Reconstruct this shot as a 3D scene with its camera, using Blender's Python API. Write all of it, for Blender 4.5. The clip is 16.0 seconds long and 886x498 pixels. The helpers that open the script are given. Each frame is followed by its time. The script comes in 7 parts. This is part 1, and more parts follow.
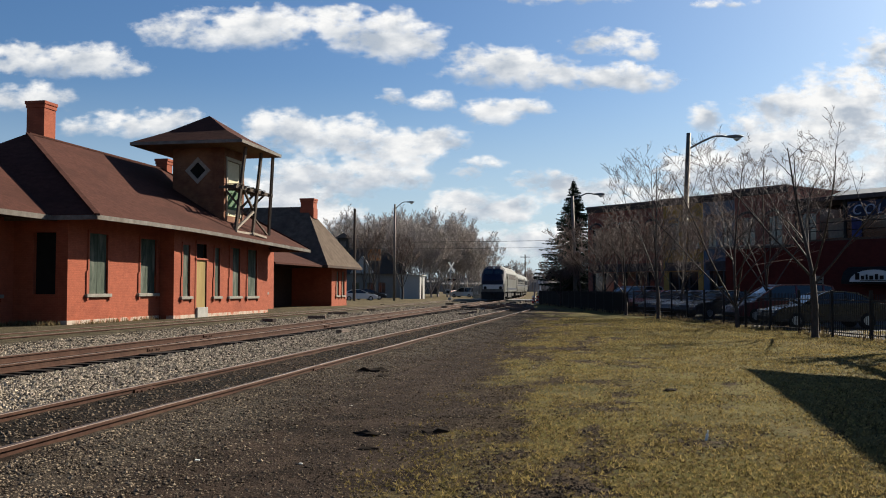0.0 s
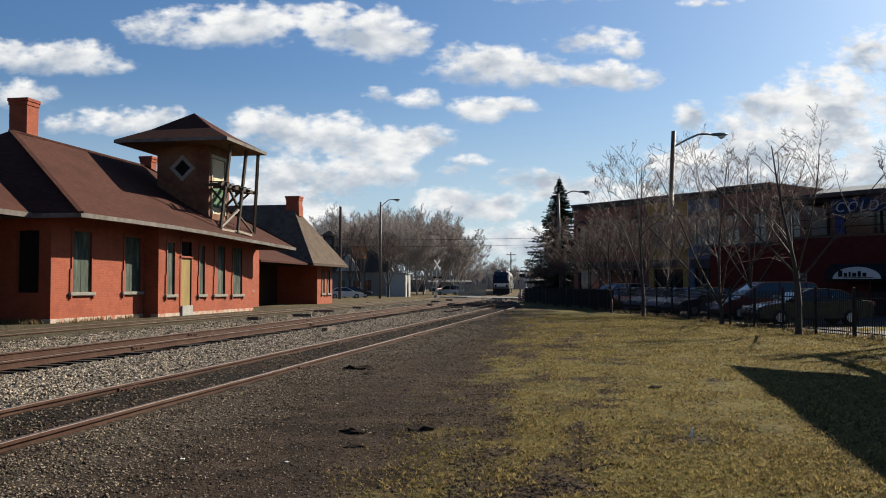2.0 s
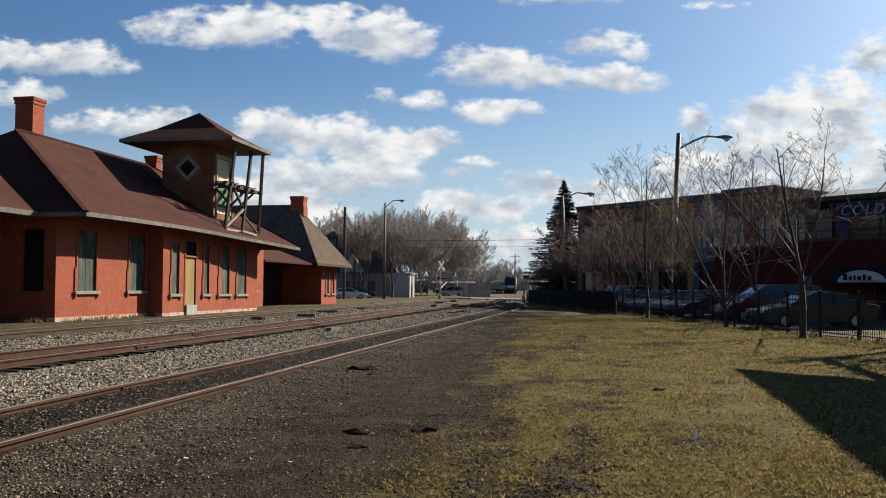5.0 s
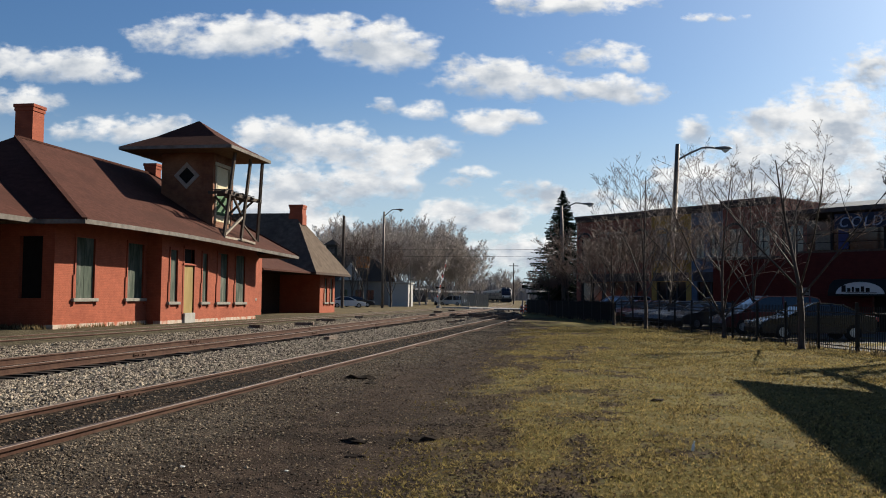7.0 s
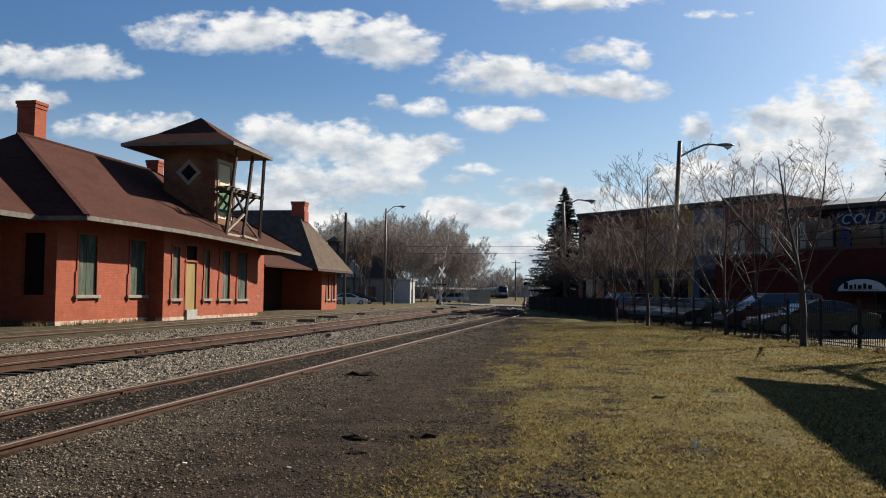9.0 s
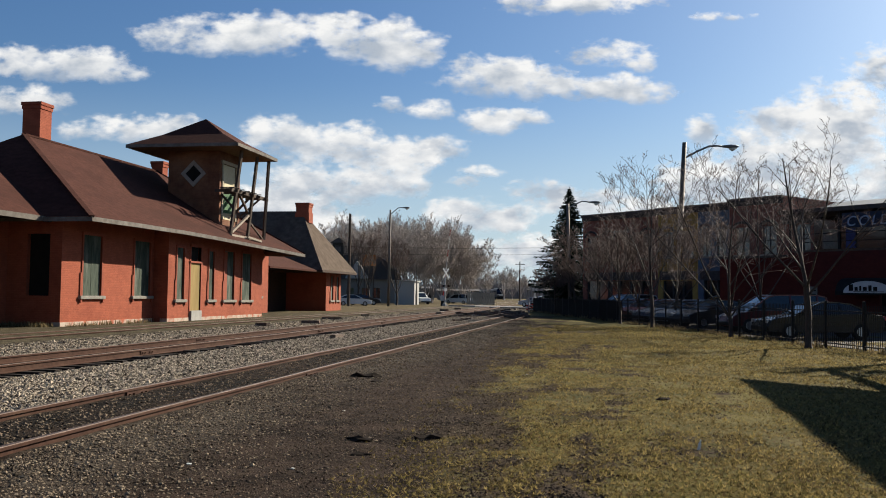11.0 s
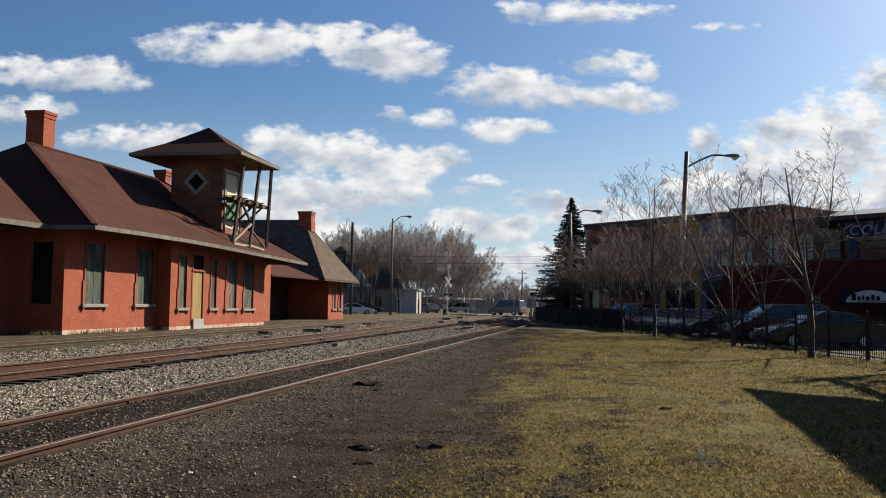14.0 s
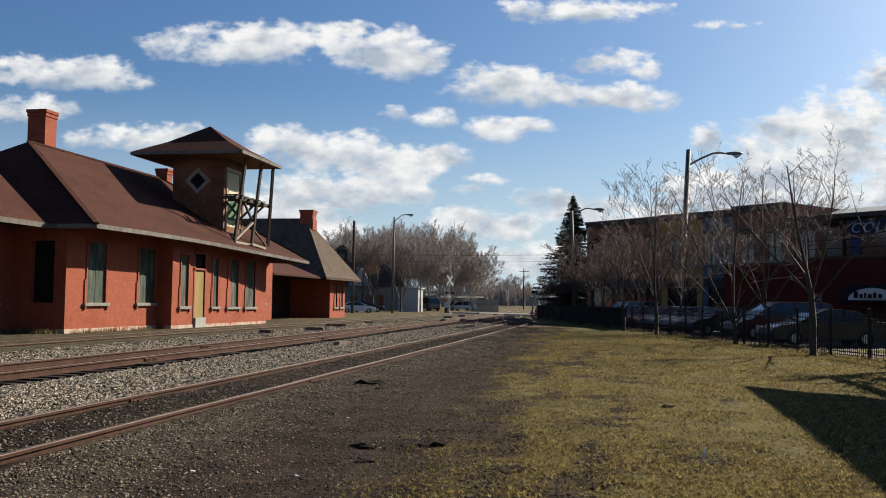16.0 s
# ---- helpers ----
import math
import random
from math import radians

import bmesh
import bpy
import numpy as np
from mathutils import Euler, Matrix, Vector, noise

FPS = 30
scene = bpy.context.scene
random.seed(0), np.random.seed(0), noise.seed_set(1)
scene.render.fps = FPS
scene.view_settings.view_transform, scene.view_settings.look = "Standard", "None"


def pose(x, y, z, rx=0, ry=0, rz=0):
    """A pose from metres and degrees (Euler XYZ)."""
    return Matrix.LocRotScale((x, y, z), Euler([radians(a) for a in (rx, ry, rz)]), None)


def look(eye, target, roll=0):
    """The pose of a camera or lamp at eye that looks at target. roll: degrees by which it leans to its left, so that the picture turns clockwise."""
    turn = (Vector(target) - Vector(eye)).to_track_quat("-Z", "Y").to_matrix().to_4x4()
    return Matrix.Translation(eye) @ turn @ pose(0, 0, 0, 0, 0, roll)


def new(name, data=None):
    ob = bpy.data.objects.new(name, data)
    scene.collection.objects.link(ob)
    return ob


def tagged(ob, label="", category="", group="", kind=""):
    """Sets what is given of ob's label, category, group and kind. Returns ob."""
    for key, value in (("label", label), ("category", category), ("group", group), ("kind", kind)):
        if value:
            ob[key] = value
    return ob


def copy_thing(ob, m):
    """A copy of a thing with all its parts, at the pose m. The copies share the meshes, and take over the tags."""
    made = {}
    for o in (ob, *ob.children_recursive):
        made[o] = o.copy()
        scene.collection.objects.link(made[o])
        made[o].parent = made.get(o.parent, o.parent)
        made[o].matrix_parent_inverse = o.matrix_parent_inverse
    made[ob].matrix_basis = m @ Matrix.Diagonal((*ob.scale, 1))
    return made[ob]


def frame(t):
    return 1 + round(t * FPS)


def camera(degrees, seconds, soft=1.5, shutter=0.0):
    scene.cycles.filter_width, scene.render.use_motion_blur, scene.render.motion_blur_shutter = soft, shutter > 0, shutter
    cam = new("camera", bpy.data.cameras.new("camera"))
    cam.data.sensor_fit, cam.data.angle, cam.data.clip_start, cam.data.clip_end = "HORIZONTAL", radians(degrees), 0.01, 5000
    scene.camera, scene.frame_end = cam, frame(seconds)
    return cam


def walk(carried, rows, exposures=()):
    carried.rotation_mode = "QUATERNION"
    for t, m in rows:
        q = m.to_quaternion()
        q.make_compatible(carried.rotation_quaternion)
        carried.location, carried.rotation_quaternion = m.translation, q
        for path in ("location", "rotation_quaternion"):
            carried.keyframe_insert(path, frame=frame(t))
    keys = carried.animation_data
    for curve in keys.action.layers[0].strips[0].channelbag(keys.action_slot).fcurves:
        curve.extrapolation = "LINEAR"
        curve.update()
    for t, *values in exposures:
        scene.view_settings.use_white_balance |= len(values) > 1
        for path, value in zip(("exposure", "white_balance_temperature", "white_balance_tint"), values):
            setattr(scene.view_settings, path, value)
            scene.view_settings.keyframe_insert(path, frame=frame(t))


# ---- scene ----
cam = camera(52.0, 16.0, soft=1.0)
EYE = (0.0, 0.0, 1.5)
PATH = [
    (0.00, 92.494, -0.000, 10.437),
    (0.50, 92.578, 0.147, 10.140),
    (1.00, 92.592, 0.099, 9.869),
    (1.50, 92.472, 0.114, 9.609),
    (2.00, 92.351, 0.087, 9.548),
    (2.50, 92.558, 0.177, 9.677),
    (3.00, 92.736, 0.213, 9.778),
    (3.50, 92.588, 0.051, 9.833),
    (4.00, 92.408, -0.032, 9.876),
    (6.50, 92.737, -0.568, 9.652),
    (7.00, 93.001, -0.586, 9.701),
    (7.50, 93.060, -0.566, 9.752),
    (8.00, 93.100, -0.580, 9.797),
    (8.50, 92.942, -0.618, 9.781),
    (9.00, 92.803, -0.613, 9.823),
    (11.50, 92.971, -0.707, 10.109),
    (12.00, 93.286, -0.720, 10.103),
    (12.50, 93.434, -0.653, 10.170),
    (13.00, 93.327, -0.672, 10.346),
    (13.50, 93.220, -0.711, 10.245),
    (14.00, 93.433, -0.786, 10.227),
    (14.50, 93.500, -0.772, 10.283),
    (15.00, 93.319, -0.756, 10.279),
    (15.50, 93.166, -0.704, 10.223),
    (16.00, 93.326, -0.708, 10.332),
]
walk(cam, [(t, pose(*EYE, a, b, c)) for t, a, b, c in PATH], exposures=[(0.0, 0.38), (4.0, 0.33), (16.0, 0.33)])

# ---- light ----
SUN_AZ, SUN_EL = radians(36.0), radians(29.5)      # from +y towards +x
world = bpy.data.worlds.new("world")
scene.world = world
world.use_nodes = True
wn, wl = world.node_tree.nodes, world.node_tree.links
sky = wn.new("ShaderNodeTexSky")
sky.sky_type, sky.sun_disc = "NISHITA", False
sky.sun_elevation, sky.sun_rotation = SUN_EL, SUN_AZ
sky.air_density, sky.dust_density, sky.ozone_density = 1.0, 1.2, 2.0
wn["Background"].inputs["Strength"].default_value = 0.0625
deep = wn.new("ShaderNodeHueSaturation")
deep.inputs["Saturation"].default_value = 1.15
wl.new(sky.outputs[0], deep.inputs["Color"])
cool = wn.new("ShaderNodeMix")
cool.data_type, cool.blend_type = "RGBA", "MULTIPLY"
cool.inputs[0].default_value, cool.inputs[7].default_value = 1.0, (0.755, 0.96, 1.18, 1)
wl.new(deep.outputs[0], cool.inputs[6])
wl.new(cool.outputs[2], wn["Background"].inputs["Color"])
# pale haze all round, thickening towards the horizon
hz_co, hz_sp, hz_mr = wn.new("ShaderNodeTexCoord"), wn.new("ShaderNodeSeparateXYZ"), wn.new("ShaderNodeMapRange")
wl.new(hz_co.outputs["Generated"], hz_sp.inputs[0])
wl.new(hz_sp.outputs[2], hz_mr.inputs[0])
hz_mr.interpolation_type = "SMOOTHSTEP"
hz_mr.inputs[1].default_value, hz_mr.inputs[2].default_value = 0.24, -0.03
hz_mr.inputs[3].default_value, hz_mr.inputs[4].default_value = 0.0, 0.8
hz_bg, hz_mix = wn.new("ShaderNodeBackground"), wn.new("ShaderNodeMixShader")
hz_bg.inputs["Color"].default_value, hz_bg.inputs["Strength"].default_value = (0.62, 0.76, 0.88, 1), 0.77
wl.new(hz_mr.outputs[0], hz_mix.inputs[0])
wl.new(wn["Background"].outputs[0], hz_mix.inputs[1])
wl.new(hz_bg.outputs[0], hz_mix.inputs[2])
wl.new(hz_mix.outputs[0], wn["World Output"].inputs["Surface"])
sun = new("sun", bpy.data.lights.new("sun", "SUN"))
sun.data.energy, sun.data.angle, sun.data.color = 8.3, radians(0.5), (1.0, 0.9, 0.74)
TO_SUN = Vector((math.sin(SUN_AZ) * math.cos(SUN_EL), math.cos(SUN_AZ) * math.cos(SUN_EL), math.sin(SUN_EL)))
sun.matrix_world = look(TO_SUN * 200, (0, 0, 0))

YAW = radians(10.437)


def site(lateral, depth, z=0.0):
    """A place by its distance along and across the street grid, which is turned against the tracks."""
    c, s = math.cos(YAW), math.sin(YAW)
    return Vector((c * lateral - s * depth, s * lateral + c * depth, z))


# ---- materials ----
TONE = 0.78      # scales down most base colours, so shaded sides come out darker against the sky


def toned(c):
    return tuple(v * TONE for v in c)


def surf(name, c1, c2, scale=4.0, rough=0.8, bump=0.2, c3=None, scale3=0.6, amount3=0.5, metal=0.0, detail=8.0,
         stretch=(1, 1, 1), dist=0.02, vary=0.0, spec=0.15):
    c1, c2, c3 = toned(c1), toned(c2), toned(c3) if c3 else None
    m = bpy.data.materials.new(name)
    m.use_nodes = True
    n, l = m.node_tree.nodes, m.node_tree.links
    b = n["Principled BSDF"]
    b.inputs["Roughness"].default_value, b.inputs["Metallic"].default_value = rough, metal
    b.inputs["Specular IOR Level"].default_value = spec
    tc, mp = n.new("ShaderNodeTexCoord"), n.new("ShaderNodeMapping")
    mp.inputs["Scale"].default_value = stretch
    l.new(tc.outputs["Object"], mp.inputs[0])
    t = n.new("ShaderNodeTexNoise")
    t.inputs["Scale"].default_value, t.inputs["Detail"].default_value, t.inputs["Roughness"].default_value = scale, detail, 0.65
    l.new(mp.outputs[0], t.inputs["Vector"])
    r = n.new("ShaderNodeValToRGB")
    r.color_ramp.elements[0].position, r.color_ramp.elements[1].position = 0.32, 0.68
    r.color_ramp.elements[0].color, r.color_ramp.elements[1].color = (*c1, 1), (*c2, 1)
    l.new(t.outputs["Fac"], r.inputs[0])
    out = r.outputs[0]
    if c3:
        t3 = n.new("ShaderNodeTexNoise")
        t3.inputs["Scale"].default_value, t3.inputs["Detail"].default_value = scale3, 5
        l.new(mp.outputs[0], t3.inputs["Vector"])
        r3 = n.new("ShaderNodeMapRange")
        r3.inputs[1].default_value, r3.inputs[2].default_value, r3.inputs[4].default_value = 0.5, 0.66, amount3
        l.new(t3.outputs["Fac"], r3.inputs[0])
        mx = n.new("ShaderNodeMix")
        mx.data_type = "RGBA"
        l.new(r3.outputs[0], mx.inputs[0])
        l.new(out, mx.inputs[6])
        mx.inputs[7].default_value = (*c3, 1)
        out = mx.outputs[2]
    if vary:
        oi, hs = n.new("ShaderNodeObjectInfo"), n.new("ShaderNodeHueSaturation")
        mr = n.new("ShaderNodeMapRange")
        mr.inputs[3].default_value, mr.inputs[4].default_value = 1 - vary, 1 + vary
        l.new(oi.outputs["Random"], mr.inputs[0])
        l.new(mr.outputs[0], hs.inputs["Value"])
        l.new(out, hs.inputs["Color"])
        out = hs.outputs[0]
    l.new(out, b.inputs["Base Color"])
    if bump:
        bp = n.new("ShaderNodeBump")
        bp.inputs["Strength"].default_value, bp.inputs["Distance"].default_value = bump, dist
        l.new(t.outputs["Fac"], bp.inputs["Height"])
        l.new(bp.outputs[0], b.inputs["Normal"])
    return m


def island(name, c1, c2, rough=0.9, through_light=0.0):
    """A material for joined small pieces, each with a shade of its own."""
    c1, c2 = toned(c1), toned(c2)
    m = bpy.data.materials.new(name)
    m.use_nodes = True
    n, l = m.node_tree.nodes, m.node_tree.links
    g, r = n.new("ShaderNodeNewGeometry"), n.new("ShaderNodeValToRGB")
    r.color_ramp.elements[0].color, r.color_ramp.elements[1].color = (*c1, 1), (*c2, 1)
    l.new(g.outputs["Random Per Island"], r.inputs[0])
    l.new(r.outputs[0], n["Principled BSDF"].inputs["Base Color"])
    n["Principled BSDF"].inputs["Roughness"].default_value = rough
    n["Principled BSDF"].inputs["Specular IOR Level"].default_value = 0.08
    if through_light:
        tl, ms = n.new("ShaderNodeBsdfTranslucent"), n.new("ShaderNodeMixShader")
        ms.inputs[0].default_value = through_light
        l.new(r.outputs[0], tl.inputs["Color"])
        l.new(n["Principled BSDF"].outputs[0], ms.inputs[1])
        l.new(tl.outputs[0], ms.inputs[2])
        l.new(ms.outputs[0], n["Material Output"].inputs["Surface"])
    return m


def brickwork(name, c1, c2, mortar, stain, rough=0.85):
    """Painted or bare brick: courses, a little relief, stains."""
    m = surf(name, c1, c2, 2.5, rough, 0.15, stain, 0.5, 0.45)
    n, l = m.node_tree.nodes, m.node_tree.links
    b = n["Principled BSDF"]
    base = b.inputs["Base Color"].links[0].from_socket
    tc, sp, cb, ad = (n.new("ShaderNodeTexCoord"), n.new("ShaderNodeSeparateXYZ"), n.new("ShaderNodeCombineXYZ"),
                      n.new("ShaderNodeMath"))
    l.new(tc.outputs["Object"], sp.inputs[0])
    l.new(sp.outputs[0], ad.inputs[0])
    l.new(sp.outputs[1], ad.inputs[1])
    l.new(ad.outputs[0], cb.inputs[0])
    l.new(sp.outputs[2], cb.inputs[1])
    k = n.new("ShaderNodeTexBrick")
    k.inputs["Scale"].default_value = 1.0
    k.inputs["Brick Width"].default_value, k.inputs["Row Height"].default_value = 0.215, 0.075
    k.inputs["Mortar Size"].default_value = 0.008
    k.inputs["Color1"].default_value = k.inputs["Color2"].default_value = (1, 1, 1, 1)
    k.inputs["Color1"].default_value = (0.82, 0.82, 0.82, 1)
    k.inputs["Mortar"].default_value = (*mortar, 1)
    l.new(cb.outputs[0], k.inputs["Vector"])
    mx = n.new("ShaderNodeMix")
    mx.data_type, mx.blend_type = "RGBA", "MULTIPLY"
    mx.inputs[0].default_value = 0.8
    l.new(base, mx.inputs[6])
    l.new(k.outputs["Color"], mx.inputs[7])
    l.new(mx.outputs[2], b.inputs["Base Color"])
    bp = n.new("ShaderNodeBump")
    bp.inputs["Strength"].default_value, bp.inputs["Distance"].default_value, bp.invert = 0.35, 0.01, True
    l.new(k.outputs["Fac"], bp.inputs["Height"])
    l.new(b.inputs["Normal"].links[0].from_socket, bp.inputs["Normal"])
    l.new(bp.outputs[0], b.inputs["Normal"])
    return m


def glass(name, tint=(0.02, 0.03, 0.03), rough=0.06):
    m = bpy.data.materials.new(name)
    m.use_nodes = True
    b = m.node_tree.nodes["Principled BSDF"]
    b.inputs["Base Color"].default_value = (*tint, 1)
    b.inputs["Roughness"].default_value = rough
    b.inputs["Specular IOR Level"].default_value = 0.8
    return m


RED = brickwork("red_painted_brick", (0.325, 0.084, 0.044), (0.415, 0.113, 0.06), (0.75, 0.72, 0.7), (0.26, 0.06, 0.032))
RED_DARK = surf("red_trim_paint", (0.27, 0.065, 0.034), (0.35, 0.085, 0.045), 5, 0.7, 0.15)
BARE = brickwork("bare_brick", (0.15, 0.065, 0.04), (0.25, 0.115, 0.065), (1.1, 1.0, 0.9), (0.36, 0.2, 0.12))
ROOF = surf("brown_shingle_roof", (0.055, 0.022, 0.0165), (0.093, 0.038, 0.028), 3.0, 1.0, 0.4, (0.05, 0.021, 0.016), 0.35, 0.6, spec=0.08,
            stretch=(1, 1, 2.4), dist=0.04)
ROOF_PALE = surf("weathered_shingle_roof", (0.075, 0.055, 0.042), (0.15, 0.115, 0.088), 2.2, 1.0, 0.4, (0.075, 0.052, 0.04), 0.5, 0.5, spec=0.1, dist=0.04)
FASCIA = surf("weathered_white_fascia", (0.12, 0.105, 0.092), (0.23, 0.21, 0.185), 3, 0.85, 0.2, (0.10, 0.08, 0.065), 1.2, 0.6)
# boards darkened: shade under the eaves and in the passage is in the colour
SOFFIT = surf("shade_dark_boards", (0.045, 0.028, 0.02), (0.08, 0.05, 0.038), 6, 0.85, 0.2)
STONE = surf("limestone_sill", (0.20, 0.185, 0.16), (0.32, 0.295, 0.26), 6, 0.85, 0.25)
PLASTER = surf("flaking_white_base", (0.40, 0.30, 0.23), (0.58, 0.5, 0.42), 5, 0.9, 0.3, (0.42, 0.12, 0.065), 2.2, 1.0)
BOARD = surf("green_grey_boarding", (0.028, 0.045, 0.033), (0.085, 0.105, 0.08), 5, 0.8, 0.2, (0.26, 0.26, 0.22), 2.6, 0.45, stretch=(1, 1, 0.25))
PLY = surf("yellowed_plywood", (0.27, 0.19, 0.06), (0.36, 0.26, 0.10), 5, 0.7, 0.15, (0.2, 0.13, 0.05), 1.2, 0.4, stretch=(1, 1, 0.2))
CREAM = surf("cream_board", (0.62, 0.55, 0.36), (0.72, 0.64, 0.44), 4, 0.7, 0.1)
GREENP = surf("green_board", (0.06, 0.14, 0.07), (0.10, 0.20, 0.10), 5, 0.7, 0.1)
TIMBER = surf("old_timber", (0.06, 0.045, 0.035), (0.13, 0.10, 0.08), 8, 0.9, 0.3, stretch=(1, 1, 0.2))
TIMBER_PALE = surf("split_pale_timber", (0.33, 0.28, 0.22), (0.46, 0.40, 0.33), 8, 0.9, 0.2)
# near-black: inner darkness of openings as a colour, also used for lettering
DARK = surf("dark_void", (0.012, 0.011, 0.010), (0.02, 0.018, 0.016), 3, 0.9, 0)
RAIL = surf("rusty_rail", (0.045, 0.02, 0.013), (0.085, 0.04, 0.026), 9, 0.85, 0.25, (0.11, 0.062, 0.04), 1.5, 0.5, metal=0.15)
RAIL_TOP = surf("worn_rail_head", (0.10, 0.07, 0.055), (0.17, 0.125, 0.10), 14, 0.5, 0.1, metal=0.5, stretch=(1, 0.1, 1))
TIE = surf("creosoted_tie", (0.018, 0.014, 0.012), (0.05, 0.038, 0.03), 9, 0.9, 0.4, stretch=(0.4, 2, 2))
OLDTIE = surf("grey_old_tie", (0.07, 0.052, 0.042), (0.24, 0.185, 0.15), 7, 0.9, 0.4)
STONES = island("ballast_stone", (0.04, 0.031, 0.023), (0.56, 0.47, 0.35))
SHOULDER = island("shoulder_stone", (0.03, 0.022, 0.015), (0.38, 0.30, 0.21))
PEBBLES = island("dirt_pebble", (0.02, 0.0145, 0.010), (0.29, 0.222, 0.155))
BLADES = island("grass_blade", (0.058, 0.045, 0.018), (0.41, 0.312, 0.126), 0.9, 0.5)
BLADES_GREEN = island("green_grass_blade", (0.035, 0.032, 0.011), (0.29, 0.245, 0.078), 0.9, 0.5)
ASPHALT = surf("asphalt", (0.055, 0.055, 0.057), (0.085, 0.085, 0.085), 3, 0.85, 0.1, (0.11, 0.105, 0.1), 0.3, 0.5)
ROADGREY = surf("worn_pale_asphalt", (0.15, 0.15, 0.152), (0.21, 0.21, 0.21), 1.5, 0.85, 0.1, (0.26, 0.255, 0.25), 0.2, 0.5)
CONCRETE = surf("concrete", (0.32, 0.31, 0.29), (0.42, 0.41, 0.38), 3, 0.9, 0.1)
STEEL = surf("weathered_steel_pole", (0.10, 0.09, 0.08), (0.19, 0.17, 0.15), 4, 0.6, 0.1, metal=0.3)
LAMPHEAD = surf("grey_lamp_head", (0.16, 0.16, 0.16), (0.24, 0.24, 0.24), 6, 0.5, 0.05)
IRON = surf("black_iron", (0.006, 0.006, 0.007), (0.014, 0.014, 0.015), 6, 0.6, 0.05, spec=0.2)
BARK = surf("grey_bark", (0.035, 0.027, 0.022), (0.09, 0.07, 0.058), 14, 0.75, 0.4, stretch=(1, 1, 0.3), spec=0.22)
TWIG = surf("bare_twig", (0.12, 0.082, 0.067), (0.215, 0.155, 0.13), 3, 0.7, 0.0, spec=0.15)
# far twigs and bark, paled: the haze of distance is put into the colour
TWIG_HAZED = surf("hazed_far_twig", (0.37, 0.325, 0.30), (0.53, 0.48, 0.45), 0.6, 0.9, 0.0)
NEEDLES = island("fir_needles", (0.010, 0.020, 0.012), (0.03, 0.05, 0.028))


# ---- building blocks ----
def part(name, bm, material, parent=None, label="", smooth=False):
    me = bpy.data.meshes.new(name)
    bm.normal_update()
    if smooth:
        for f in bm.faces:
            f.smooth = True
    bm.to_mesh(me)
    bm.free()
    for m in (material if isinstance(material, (list, tuple)) else [material]):
        me.materials.append(m)
    ob = new(name, me)
    if parent:
        ob.parent = parent
    if label:
        ob["label"] = label
    return ob


def thing(name, place=(0, 0, 0), rz=0.0, label="", category="", group="", kind=""):
    ob = new(name)
    ob.matrix_world = pose(*place, 0, 0, rz)
    return tagged(ob, label, category, group, kind)


def box(bm, x0, x1, y0, y1, z0, z1, mat=0, bevel=0.0):
    v = [bm.verts.new(p) for p in ((x0, y0, z0), (x1, y0, z0), (x1, y1, z0), (x0, y1, z0), (x0, y0, z1), (x1, y0, z1), (x1, y1, z1), (x0, y1, z1))]
    fs = [bm.faces.new([v[i] for i in q]) for q in ((3, 2, 1, 0), (4, 5, 6, 7), (0, 1, 5, 4), (1, 2, 6, 5), (2, 3, 7, 6), (3, 0, 4, 7))]
    for f in fs:
        f.material_index = mat
    if bevel:
        es = list({e for f in fs for e in f.edges})
        bmesh.ops.bevel(bm, geom=es, offset=bevel, segments=2, affect="EDGES", profile=0.5)
    return v


def bbox(x0, x1, y0, y1, z0, z1, bevel=0.0):
    bm = bmesh.new()
    box(bm, x0, x1, y0, y1, z0, z1, 0, bevel)
    return bm


def solid(bm, faces_pts, mat=0):
    """A closed or open shell from polygons given as points; shared points are merged."""
    for pts in faces_pts:
        f = bm.faces.new([bm.verts.new(p) for p in pts])
        f.material_index = mat
    bmesh.ops.remove_doubles(bm, verts=bm.verts, dist=1e-4)
    bmesh.ops.recalc_face_normals(bm, faces=bm.faces)
    return bm


def slab(bm, pts, drop):
    """A sheet through the points with its thickness downwards."""
    top = [bm.verts.new(p) for p in pts]
    low = [bm.verts.new((p[0], p[1], p[2] - drop)) for p in pts]
    bm.faces.new(top)
    bm.faces.new(low[::-1])
    for i in range(len(pts)):
        j = (i + 1) % len(pts)
        bm.faces.new((top[j], top[i], low[i], low[j]))
    bmesh.ops.recalc_face_normals(bm, faces=bm.faces)
    return bm


def tube(bm, pts, radii, sides=8, cap=True):
    rings = []
    for i, p in enumerate(pts):
        p = Vector(p)
        d = (Vector(pts[min(i + 1, len(pts) - 1)]) - Vector(pts[max(i - 1, 0)])).normalized()
        a = d.orthogonal().normalized() if abs(d.z) < 0.99 else Vector((1, 0, 0))
        b = d.cross(a)
        r = radii[i] if isinstance(radii, (list, tuple)) else radii
        rings.append([bm.verts.new(p + (a * math.cos(2 * math.pi * k / sides) + b * math.sin(2 * math.pi * k / sides)) * r) for k in range(sides)])
        if i and sum((rings[-1][0].co - rings[-2][0].co).cross(d)) and sides > 2:
            best = min(range(sides), key=lambda s: (rings[-1][s].co - rings[-2][0].co).length)
            rings[-1] = rings[-1][best:] + rings[-1][:best]
    for i in range(len(rings) - 1):
        for k in range(sides):
            bm.faces.new((rings[i][k], rings[i][(k + 1) % sides], rings[i + 1][(k + 1) % sides], rings[i + 1][k]))
    if cap:
        bm.faces.new(rings[0][::-1])
        bm.faces.new(rings[-1])
    return bm


